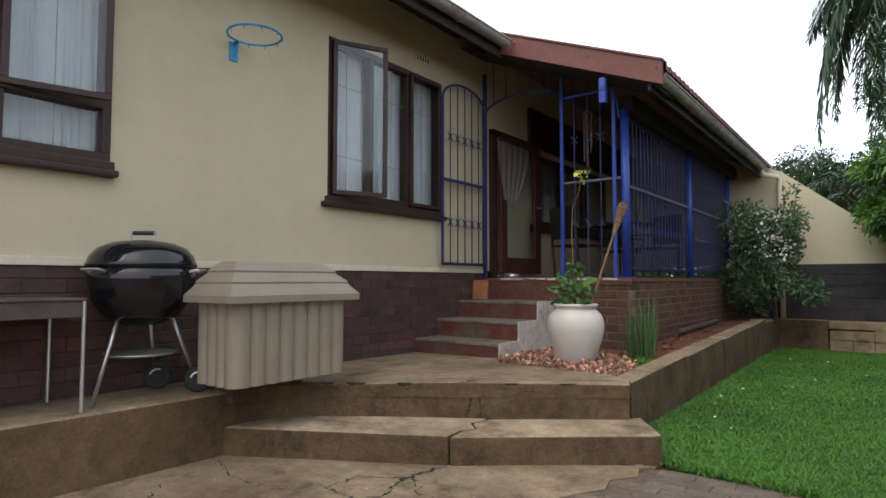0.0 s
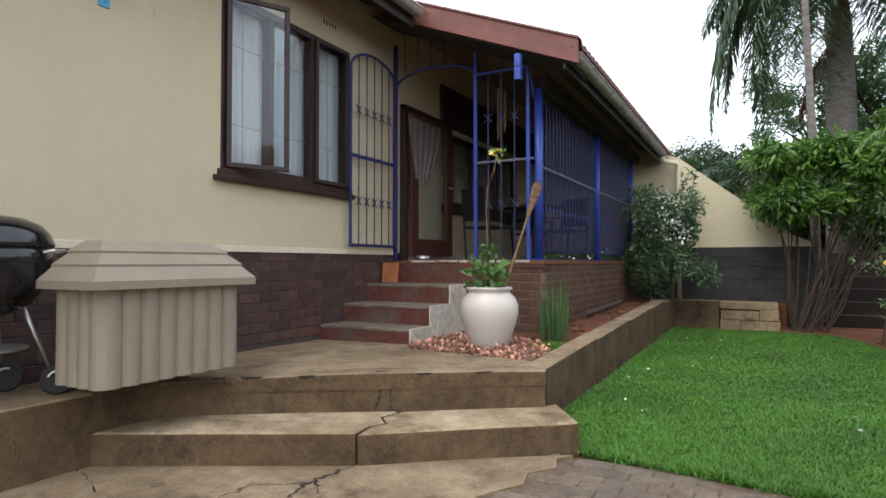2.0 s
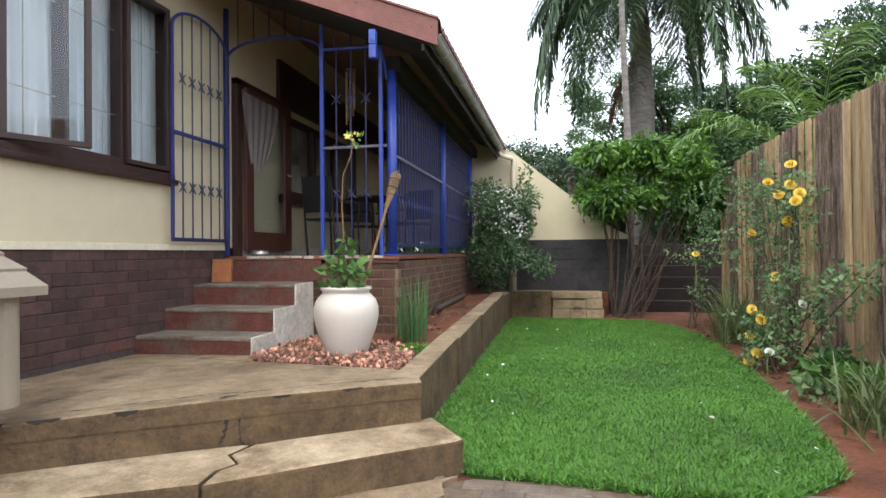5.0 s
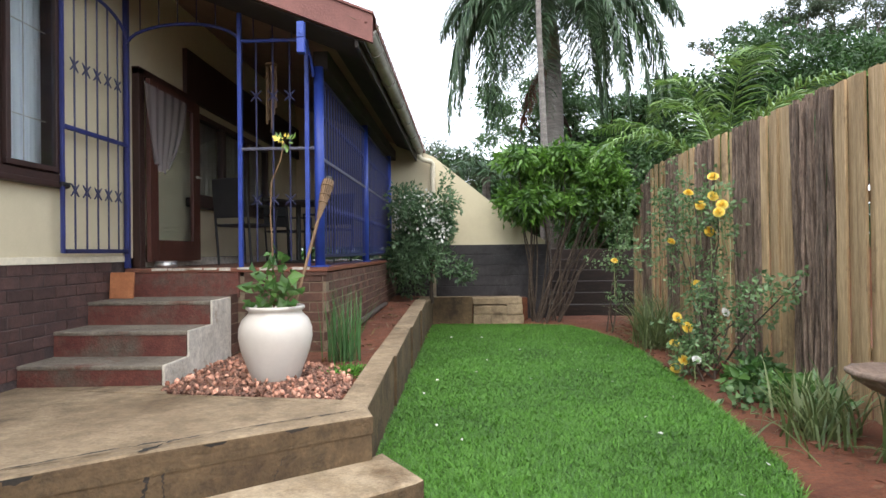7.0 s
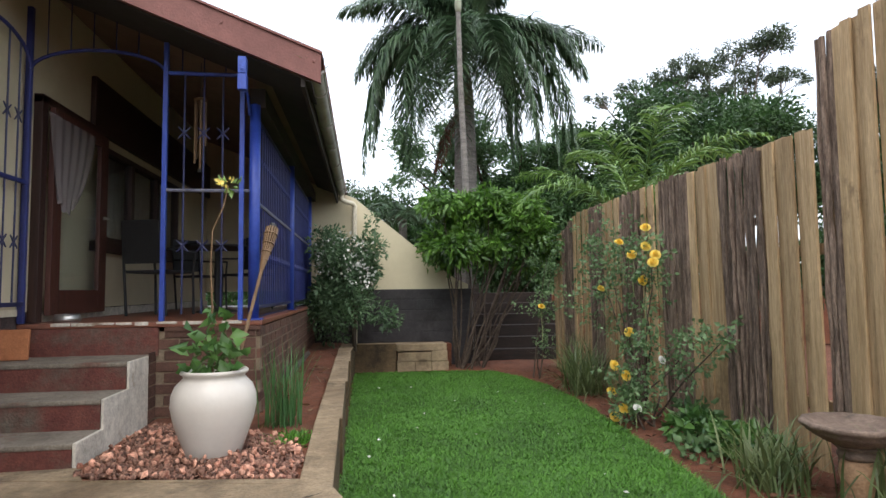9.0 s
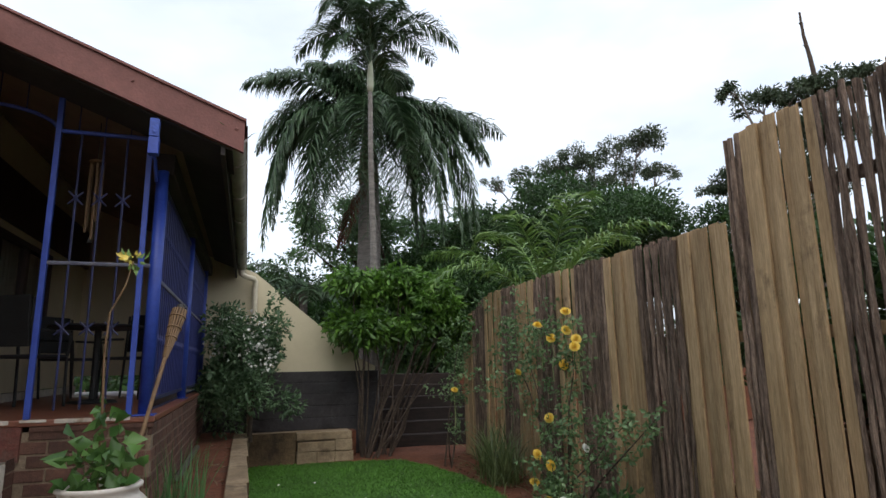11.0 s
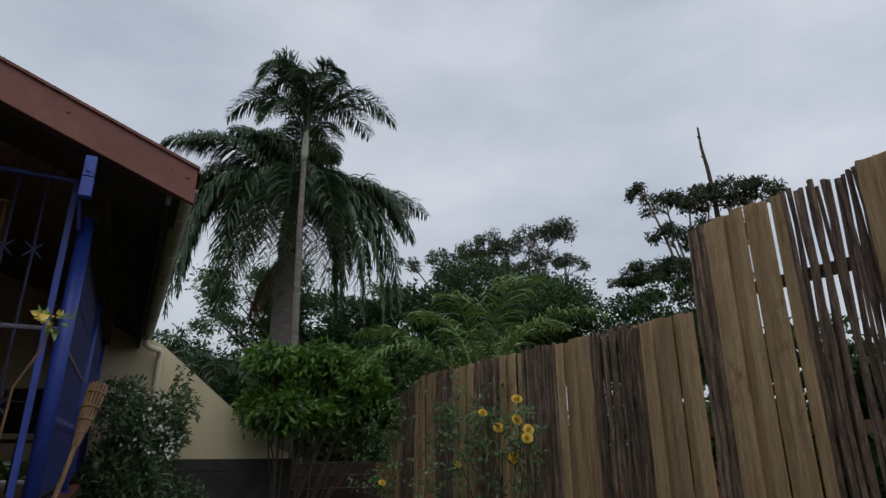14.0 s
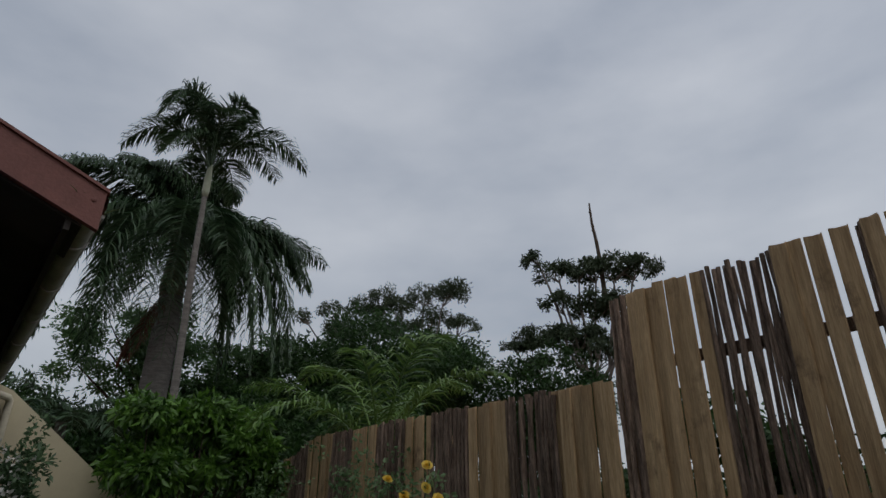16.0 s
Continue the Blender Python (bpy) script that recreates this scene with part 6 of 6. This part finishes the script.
blade_clump("grass_clump", "arching clump of long grassy leaves by the roses", "ornamental grass", 5.22, 8.1, -0.02, 230, 0.95, 0.014, 0.10, L_STRAP, 91, 1.3, 1.8)
blade_clump("grass_clump", "arching clump of long grassy leaves on the bed", "ornamental grass", 5.35, 8.6, -0.02, 90, 0.8, 0.018, 0.1, L_STRAP, 92, 1.2, 1.8)
blade_clump("strap_plant", "clump of broad strappy green leaves under the bird bath", "plant", 5.22, 4.72, -0.02, 95, 0.56, 0.017, 0.13, L_STRAP, 93, 1.1, 1.5)
blade_clump("strap_plant", "clump of broad strappy green leaves on the soil bed", "plant", 5.02, 4.5, -0.02, 60, 0.44, 0.016, 0.12, L_STRAP, 94, 1.3, 1.5)
blade_clump("strap_plant", "clump of strappy green leaves along the fence", "plant", 5.5, 4.0, -0.02, 80, 0.6, 0.018, 0.16, L_STRAP, 95, 1.0, 1.2)
blade_clump("reed_clump", "upright clump of thin green reeds beside the veranda base", "reeds", 1.99, 5.45, 0.34, 75, 0.60, 0.011, 0.06, L_REED, 96, 0.38, 0.4)
blade_clump("reed_clump", "few dry reed blades leaning by the veranda base", "reeds", 1.9, 5.7, 0.34, 14, 0.6, 0.010, 0.05, L_STRAP, 97, 0.8, 0.4)
blade_clump("grass_clump", "dry weed sprouting from the gutter end", "weed", 2.22, 5.46, 2.88, 9, 0.24, 0.010, 0.015, L_STRAP, 105, 0.9, 1.8)
ground_cover = thing("ground_cover", "low leafy grey-green plants at the foot of the fence", "plant")
leaf_mass("foliage", [(5.3, 5.7, 0.12, 0.24, 0.34, 0.13), (5.4, 5.3, 0.11, 0.22, 0.3, 0.12)], 520, 0.095, 0.055, L_POT, ground_cover, 98, 0.1, 0.3)
leaf_mass("foliage", [(5.08, 5.4, 0.06, 0.18, 0.22, 0.06), (5.45, 6.0, 0.15, 0.18, 0.26, 0.15)], 240, 0.09, 0.055, L_ROSE, ground_cover, 104, 0.1, 0.3)
sprigs = thing("ground_cover", "small patch of low green sprigs by the pebbles", "plant")
leaf_mass("foliage", [(2.1, 5.0, 0.35, 0.16, 0.22, 0.02), (2.05, 4.85, 0.35, 0.12, 0.1, 0.02)], 900, 0.035, 0.012, L_GRASS, sprigs, 99, -0.6, 0.2)

# the plant in the urn
pp = thing("pot_plant", "leafy green pot plant with one tall thin flower stem", "plant")
part("stem", tube([(PX - 0.01, PY, 0.82), (PX - 0.02, PY + 0.01, 1.20), (PX - 0.035, PY + 0.02, 1.45), (PX - 0.03, PY + 0.03, 1.66), (PX + 0.03, PY + 0.03, 1.80), (PX + 0.055, PY + 0.04, 1.93)], [0.007, 0.006, 0.0055, 0.005, 0.0045, 0.004], 8), BAMBOO, pp)
leaf_mass("foliage", [(PX, PY, 1.0, 0.16, 0.15, 0.14), (PX + 0.06, PY - 0.02, 0.92, 0.12, 0.1, 0.1), (PX - 0.08, PY, 0.9, 0.1, 0.1, 0.1), (PX, PY, 1.2, 0.07, 0.06, 0.05)], 110, 0.092, 0.062, L_POT, pp, 101, 0.35, 0.3)
fl = leaf_mass("flower_head", [(PX + 0.045, PY + 0.04, 1.95, 0.05, 0.05, 0.02)], 14, 0.04, 0.025, P_YELLOW, pp, 102, 0.0, 0.4, "small yellow-green flower head")
fl["kind"] = "stuff"
leaf_mass("top_foliage", [(PX + 0.05, PY + 0.04, 1.93, 0.06, 0.05, 0.03)], 12, 0.05, 0.026, L_ARECA, pp, 103, 0.0, 0.4)

# bamboo garden torch leaning in the pot
torch = thing("garden_torch", "weathered bamboo garden torch standing askew in the urn", "torch")
t0, t1 = Vector((1.80, 4.72, 0.818)), Vector((1.905, 5.03, 1.47))
part("pole", tube([t0, t0.lerp(t1, 0.5), t1], 0.011, 8), BAMBOO, torch)
way_t = (t1 - t0).normalized()
t2 = t1 + way_t * 0.28
side_t = way_t.orthogonal().normalized()
for i in range(14):
    a = 2 * math.pi * i / 14
    o = math.cos(a) * side_t + math.sin(a) * way_t.cross(side_t)
    part("basket_strip", tube([t1 - way_t * 0.03 + o * 0.008, t1.lerp(t2, 0.4) + o * 0.026, t1.lerp(t2, 0.8) + o * 0.037, t2 + o * 0.036], 0.0065, 5), BAMBOO, torch)
for f, r in ((0.12, 0.018), (0.34, 0.029), (0.56, 0.036), (0.82, 0.042)):
    c = t1.lerp(t2, f)
    part("band", tube([c + r * (math.cos(q) * side_t + math.sin(q) * way_t.cross(side_t)) for q in [2 * math.pi * i / 14 for i in range(15)]], 0.006, 5), BAMBOO, torch)
part("wick_can", tube([t1.lerp(t2, 0.6), t2 + way_t * 0.03], 0.024, 12), BLACK_MATT, torch)

# bird bath
bath = thing("bird_bath", "weathered cement bird bath on a sandy pedestal", "bird bath")
BX, BY = 5.35, 4.18
rim = bmesh.new()
prof_b = [(0.07, 0.375), (0.10, 0.38), (0.15, 0.40), (0.20, 0.435), (0.225, 0.455), (0.222, 0.468), (0.245, 0.475), (0.255, 0.49), (0.252, 0.508), (0.235, 0.512), (0.215, 0.497), (0.15, 0.468), (0.0, 0.46)]
rings_b = []
for r, z in [(1.1 * r, z) for r, z in prof_b]:
    rings_b.append([rim.verts.new((BX + r * (1 + 0.022 * (r > 0.2) * math.cos(12 * a)) * math.cos(a), BY + r * (1 + 0.022 * (r > 0.2) * math.cos(12 * a)) * math.sin(a), z)) for a in [2 * math.pi * j / 72 for j in range(72)]])
for a, b in zip(rings_b, rings_b[1:]):
    for j in range(72):
        rim.faces.new((a[j], a[(j + 1) % 72], b[(j + 1) % 72], b[j]))
rim.faces.new(rings_b[0][::-1])
part("bowl", rim, STONE, bath, smooth=True)
part("neck", lathe([(0.085, 0.30), (0.10, 0.315), (0.10, 0.335), (0.08, 0.345), (0.10, 0.36), (0.12, 0.376)], (BX, BY, 0), 28), STONE, bath, smooth=True)
part("pedestal", lathe([(0.13, -0.02), (0.13, 0.02), (0.10, 0.035), (0.075, 0.06), (0.07, 0.10), (0.085, 0.16), (0.096, 0.21), (0.092, 0.26), (0.075, 0.301)], (BX, BY, 0), 28), STONE_ORANGE, bath, smooth=True)

# lawn blades
g = np.random.default_rng(111)
N = 290000
lx, ly = g.uniform(2.38, 5.02, N), 3.36 + (10.5 - 3.36) * g.random(N) ** 1.35
inside = np.zeros(N, bool)
for (xa, ya), (xb, yb) in zip(LAWN, LAWN[1:] + LAWN[:1]):
    hit = ((ya > ly) != (yb > ly)) & (lx < (xb - xa) * (ly - ya) / (yb - ya + 1e-12) + xa)
    inside ^= hit
lx, ly = lx[inside] + g.normal(size=inside.sum()) * 0.02, ly[inside] + g.normal(size=inside.sum()) * 0.02
m = len(lx)
hgt = g.uniform(0.012, 0.042, m) * (0.9 + 0.15 * np.sin(lx * 17 + 3 * np.sin(ly * 9)) * np.sin(ly * 15))
a, ln2 = g.uniform(0, 6.283, m), g.uniform(0.4, 2.4, m)
b0 = np.stack([lx, ly, np.full(m, -0.004)], 1)
sd = np.stack([-np.sin(a), np.cos(a), np.zeros(m)], 1) * (0.0042 + 0.0005 * np.maximum(ly - 3.5, 0))[:, None]
tipv = b0 + np.stack([np.cos(a) * ln2 * hgt, np.sin(a) * ln2 * hgt, hgt], 1)
gvx = np.stack([b0 - sd, b0 + sd, tipv], 1).reshape(-1, 3)
tagged(fast_mesh("lawn_grass", gvx, np.full(m, 3), np.arange(3 * m), L_GRASS), "bright green mown lawn grass", "grass", kind="stuff")
g = np.random.default_rng(112)
pc = np.stack([g.uniform(2.5, 4.6, 22), g.uniform(3.6, 9.0, 22), np.full(22, 0.03)], 1)
v, fn, lp = leaf_arrays(pc, g.normal(size=(22, 3)) * np.array([1, 1, 0.2]), g.uniform(0.02, 0.04, 22), g.uniform(0.012, 0.024, 22), g)
tagged(fast_mesh("fallen_petals", v, fn, lp, P_WHITE), "pale fallen petals scattered on the lawn", "petals", kind="stuff")
# litter and crumbs of earth on the bed along the fence
g = np.random.default_rng(114)
pc = np.stack([g.uniform(4.85, 5.6, 420), g.uniform(3.4, 10.2, 420), np.full(420, 0.055)], 1)
keep = pc[:, 0] > 4.72 + 0.055 * np.clip(pc[:, 1] - 3.5, 0, 4)
pc = pc[keep]
v, fn, lp = leaf_arrays(pc, g.normal(size=(len(pc), 3)) * np.array([1, 1, 0.15]), g.uniform(0.02, 0.075, len(pc)), g.uniform(0.01, 0.03, len(pc)), g)
tagged(fast_mesh("dry_leaves", v, fn, lp, DEAD_LEAF), "dry brown leaf litter on the fence bed", "leaves", kind="stuff")
# dry leaves and twigs in the soil bed
g = np.random.default_rng(113)
pc = np.stack([g.uniform(1.78, 2.2, 60), g.uniform(5.3, 9.4, 60), np.full(60, 0.0)], 1)
pc[:, 2] = np.minimum(0.30 + (pc[:, 1] - 4) * 0.024, 0.44) + 0.035
v, fn, lp = leaf_arrays(pc, g.normal(size=(60, 3)) * np.array([1, 1, 0.2]), g.uniform(0.05, 0.1, 60), g.uniform(0.02, 0.03, 60), g)
tagged(fast_mesh("dry_leaves", v, fn, lp, BAMBOO), "dry fallen leaves on the soil bed", "leaves", kind="stuff")
tagged(part("fallen_pipe", tube([(1.80, 7.3, 0.44), (1.82, 9.2, 0.47)], 0.03, 10), TABLE_GREY), "grey pipe lying along the veranda base", "pipe")

tagged(part("offcut_strip", box(1.592, 1.614, 5.862, 5.874, 1.078, 1.25, 0.002), WHITE_PAINT), "small white painted strip standing by the post foot", "strip")

# ---- fence ----
fence = thing("fence", "tall garden fence of pine planks and split bark poles", "fence", kind="structure")
FX = 5.70


def plank_mesh(w, h, seed):
    rnd = random.Random(seed)
    bmp = box(-0.011, 0.011, -w / 2, w / 2, 0.0, h, 0.005)
    for v in bmp.verts:
        v.co.x += 0.006 * math.sin(v.co.z * 1.7 + seed)
        if v.co.z > h - 0.01:
            v.co.z += rnd.uniform(-0.012, 0.012)
    me = bpy.data.meshes.new("plank")
    bmp.to_mesh(me)
    bmp.free()
    me.materials.append(PLANK)
    return me


def pole_mesh(r, h, seed):
    rnd = random.Random(seed)
    pts, n = [], 12
    ox, oy = 0.0, 0.0
    for i in range(n + 1):
        ox = ox * 0.8 + rnd.uniform(-0.012, 0.012)
        oy = oy * 0.8 + rnd.uniform(-0.012, 0.012)
        pts.append((ox, oy, h * i / n))
    bmp = tube(pts, [r * rnd.uniform(0.82, 1.15) for _ in pts], 7)
    me = bpy.data.meshes.new("pole")
    bmp.to_mesh(me)
    bmp.free()
    me.materials.append(BARK)
    return me


rnd = random.Random(120)
flip = 1
LOW, TALL = 2.43, 3.06
planks = {(k, t): plank_mesh(w * (0.86 if t else 0.96), h, 7 * k + t) for t, h in ((0, LOW), (1, TALL)) for k, w in enumerate((0.108, 0.115, 0.098, 0.12))}
poles = {(k, t): pole_mesh(r * (0.72 if t else 0.74), h, 50 + 3 * k + t) for t, h in ((0, LOW), (1, TALL)) for k, r in enumerate((0.021, 0.026, 0.018, 0.023, 0.029))}
SECTIONS = [(0.6, 1.2, "b", 1), (1.2, 1.75, "p", 1), (1.75, 2.35, "b", 1), (2.35, 2.95, "p", 1), (2.95, 3.05, "b", 1), (3.05, 3.46, "p", 1), (3.46, 3.98, "b", 1), (3.98, 4.60, "p", 1), (4.60, 4.76, "b", 1),
            (4.78, 5.36, "p", 0), (5.36, 5.90, "b", 0), (5.90, 6.42, "p", 0), (6.42, 6.98, "b", 0), (6.98, 7.45, "p", 0), (7.45, 8.0, "b", 0),
            (8.0, 8.5, "p", 0), (8.5, 9.0, "b", 0), (9.0, 9.6, "p", 0), (9.6, 10.1, "b", 0), (10.1, 10.6, "p", 0)]
for y0, y1, kind_s, tall in SECTIONS:
    y = y0
    while y < y1 - 0.02:
        k = rnd.randrange(4 if kind_s == "p" else 5)
        if kind_s == "p":
            w = (0.108, 0.115, 0.098, 0.12)[k] * (0.86 if tall else 0.96)
            ob = new("plank", planks[k, tall])
            gap = (rnd.uniform(-0.004, 0.004) if y > 3.9 else rnd.uniform(0.016, 0.024)) if tall else rnd.uniform(-0.006, 0.0005)
            flip = -flip
        else:
            w = 2 * (0.021, 0.026, 0.018, 0.023, 0.029)[k] * (0.72 if tall else 0.74)
            ob = new("pole", poles[k, tall])
            gap = rnd.uniform(-0.006, 0.007) if tall else rnd.uniform(-0.018, -0.010)
        ob.parent = fence
        fall = max(0.0, (y - 9.4)) * 0.30
        ob.matrix_basis = pose(FX + rnd.uniform(-0.006, 0.006) + (0.013 * flip if kind_s == "p" else rnd.uniform(-0.014, 0.014)) + (0.03 if (kind_s == "b" and tall) else 0), y + w / 2, -0.03 - fall + rnd.uniform(-0.03, 0.03) * (1 if kind_s == "b" else 0.4), rnd.uniform(-0.4, 0.4), 0, rnd.uniform(0, 360) if kind_s == "b" else rnd.uniform(-2, 2))
        y += w + gap
for z in (0.45, 1.55):
    part("rail", box(FX + 0.045, FX + 0.09, 0.6, 10.6, z - 0.04, z + 0.04, 0.005), PLANK, fence)
part("backing_board", box(FX + 0.20, FX + 0.225, 0.6, 4.76, -0.1, 0.95, 0.004), BARK, fence, "dark low board behind the fence")
part("rail", box(FX + 0.06, FX + 0.10, 0.6, 4.75, 2.44, 2.52, 0.005), BARK, fence)
for y in (0.9, 2.9, 4.74, 6.9, 8.9, 10.55):
    part("post", box(FX + 0.095, FX + 0.18, y - 0.045, y + 0.045, -0.2, 2.9 if y < 4.8 else 2.2, 0.006), PLANK, fence)

# ---- pebbles, pavers and bricks ----
pebbles = thing("pebble_bed", "bed of pink and white quartz pebbles round the urn", "pebbles", kind="structure")


def stone_mesh(seed):
    g = np.random.default_rng(seed)
    bms = bmesh.new()
    bmesh.ops.create_icosphere(bms, subdivisions=1, radius=1.0)
    sc = (g.uniform(0.8, 1.3), g.uniform(0.7, 1.1), g.uniform(0.5, 0.8))
    for v in bms.verts:
        v.co = Vector((v.co.x * sc[0], v.co.y * sc[1], v.co.z * sc[2])) * g.uniform(0.62, 1.25)
    me = bpy.data.meshes.new("stone")
    bms.to_mesh(me)
    bms.free()
    me.materials.append(PEBBLE)
    return me


stones = [stone_mesh(130 + i) for i in range(6)]
PEB = [(1.045, 4.40), (1.6, 4.24), (2.2, 4.12), (2.22, 4.5), (2.16, 4.85), (1.9, 5.15), (1.5, 5.5), (1.06, 5.6)]


def in_plan(x, y, plan):
    c = False
    for (xa, ya), (xb, yb) in zip(plan, plan[1:] + plan[:1]):
        if (ya > y) != (yb > y) and x < (xb - xa) * (y - ya) / (yb - ya) + xa:
            c = not c
    return c


rnd = random.Random(140)
done = 0
while done < 290:
    x, y = rnd.uniform(1.04, 2.24), rnd.uniform(4.12, 5.3)
    if not in_plan(x, y, PEB) or (x - PX) ** 2 + (y - PY) ** 2 < 0.15 ** 2:
        continue
    s = rnd.uniform(0.011, 0.024)
    ob = new("stone", stones[rnd.randrange(6)])
    ob.parent = pebbles
    near = math.hypot(x - PX, y - PY)
    ob.matrix_basis = Matrix.LocRotScale((x, y, 0.365 + 0.03 * max(0, 1 - near / 0.6) + rnd.uniform(0, 0.025)), Euler((rnd.uniform(0, 6), rnd.uniform(0, 6), rnd.uniform(0, 6))), (s, s, s))
    done += 1
sv, sfn, slp, off = [], [], [], 0
base_s = [(np.array([v.co[:] for v in me.vertices]), np.array([p.vertices[:] for p in me.polygons])) for me in stones]
g = np.random.default_rng(141)
while off < 12 * 3600:
    x, y = g.uniform(1.03, 2.25), g.uniform(4.1, 5.6)
    if not in_plan(x, y, PEB) or (x - PX) ** 2 + (y - PY) ** 2 < 0.13 ** 2:
        continue
    vv, ff = base_s[g.integers(6)]
    q = np.array(Euler(g.uniform(0, 6, 3)).to_matrix())
    near = math.hypot(x - PX, y - PY)
    sv.append((vv * g.uniform(0.009, 0.018)) @ q.T + np.array([x, y, 0.352 + 0.03 * max(0, 1 - near / 0.6) + g.uniform(0, 0.012)]))
    slp.append((ff + off).ravel())
    sfn.append(np.full(len(ff), 3))
    off += len(vv)
small_p = fast_mesh("small_stones", np.concatenate(sv), np.concatenate(sfn), np.concatenate(slp), PEBBLE, pebbles)
small_p["kind"] = "stuff"


def brick_mesh(name, sx, sy, sz, material, seed, bevel=0.004):
    rnd = random.Random(seed)
    bmb = bmesh.new()
    c = bmesh.ops.create_cube(bmb, size=1.0)["verts"]
    bmesh.ops.scale(bmb, vec=(sx, sy, sz), verts=c)
    bmesh.ops.bevel(bmb, geom=bmb.edges[:], offset=bevel, segments=1, affect="EDGES")
    for v in bmb.verts:
        v.co += Vector((rnd.uniform(-1, 1), rnd.uniform(-1, 1), rnd.uniform(-1, 1))) * 0.0009
    me = bpy.data.meshes.new(name)
    bmb.to_mesh(me)
    bmb.free()
    me.materials.append(material)
    return me


pav = thing("paving", "grey clay brick paving beside the apron", "paving", kind="structure")
part("bedding", prism([(2.2, -3), (5.62, -3), (5.62, 2.9), (4.9, 3.5), (2.8, 3.45), (2.72, 3.4), (2.2, 2.3)], -0.12, -0.008), SAND, pav)
pm = [brick_mesh("paver", 0.196, 0.096, 0.05, PAVER, 150 + i, 0.006) for i in range(3)]
rnd = random.Random(151)
plan_a = [(0.45, -3), (0.5, 1.3), (0.56, 2.15), (1.76, 2.8)] + APRON_EDGE
for r in range(14):
    for c in range(14):
        x, y = 2.46 + c * 0.2 + (0.1 if r % 2 else 0), 2.16 + r * 0.1
        if any(in_plan(x + dx, y + dy, plan_a) for dx in (-0.09, 0.09) for dy in (-0.04, 0.04)) or any(in_plan(x + dx, y + 0.05, LAWN) for dx in (-0.08, 0.08)):
            continue
        ob = new("paver", pm[rnd.randrange(3)])
        ob.parent = pav
        ob.matrix_basis = pose(x, y, -0.0255 + rnd.uniform(-0.003, 0.003), rnd.uniform(-0.6, 0.6), rnd.uniform(-0.6, 0.6), rnd.uniform(-1, 1))

# bricks of the house base
hb = [brick_mesh("brick", 0.03, 0.2215, 0.0785, BRICK_DARK, 160 + i) for i in range(3)]
rnd = random.Random(161)
for r in range(9):
    z = 0.425 + r * 0.0845
    for c in range(27):
        y = -0.15 + c * 0.2285 + (0.114 if r % 2 else 0)
        if y > 5.74 or (y > 4.5 and z < 0.36 + (y - 4.61) * 0.4):
            continue
        ob = new("brick", hb[rnd.randrange(3)])
        ob.parent = plinth
        ob.matrix_basis = pose(-0.0125 + rnd.uniform(-0.0015, 0.0015), y, z, 0, 0, rnd.uniform(-0.3, 0.3))
# bricks of the veranda base
vf = [brick_mesh("brick", 0.218, 0.03, 0.074, BRICK_BROWN, 170 + i) for i in range(3)]
vs_ = [brick_mesh("brick", 0.03, 0.218, 0.074, BRICK_BROWN, 180 + i) for i in range(3)]
for r in range(9):
    z = 0.31 + r * 0.0845
    for c in range(4):
        x = 1.15 + c * 0.2285 - (0.114 if r % 2 else 0)
        if x > 1.66:
            continue
        ob = new("brick", vf[rnd.randrange(3)])
        ob.parent = vbase
        ob.matrix_basis = pose(x, 5.892, z)
    if r % 2:
        part("brick", box(1.609, 1.719, 5.877, 5.907, z - 0.037, z + 0.037, 0.004), BRICK_BROWN, vbase)
    for c in range(23):
        y = 5.99 + c * 0.2285 + (0.114 if r % 2 else 0)
        ob = new("brick", vs_[rnd.randrange(3)])
        ob.parent = vbase
        ob.matrix_basis = pose(1.738, y, z, 0, 0, rnd.uniform(-0.3, 0.3))
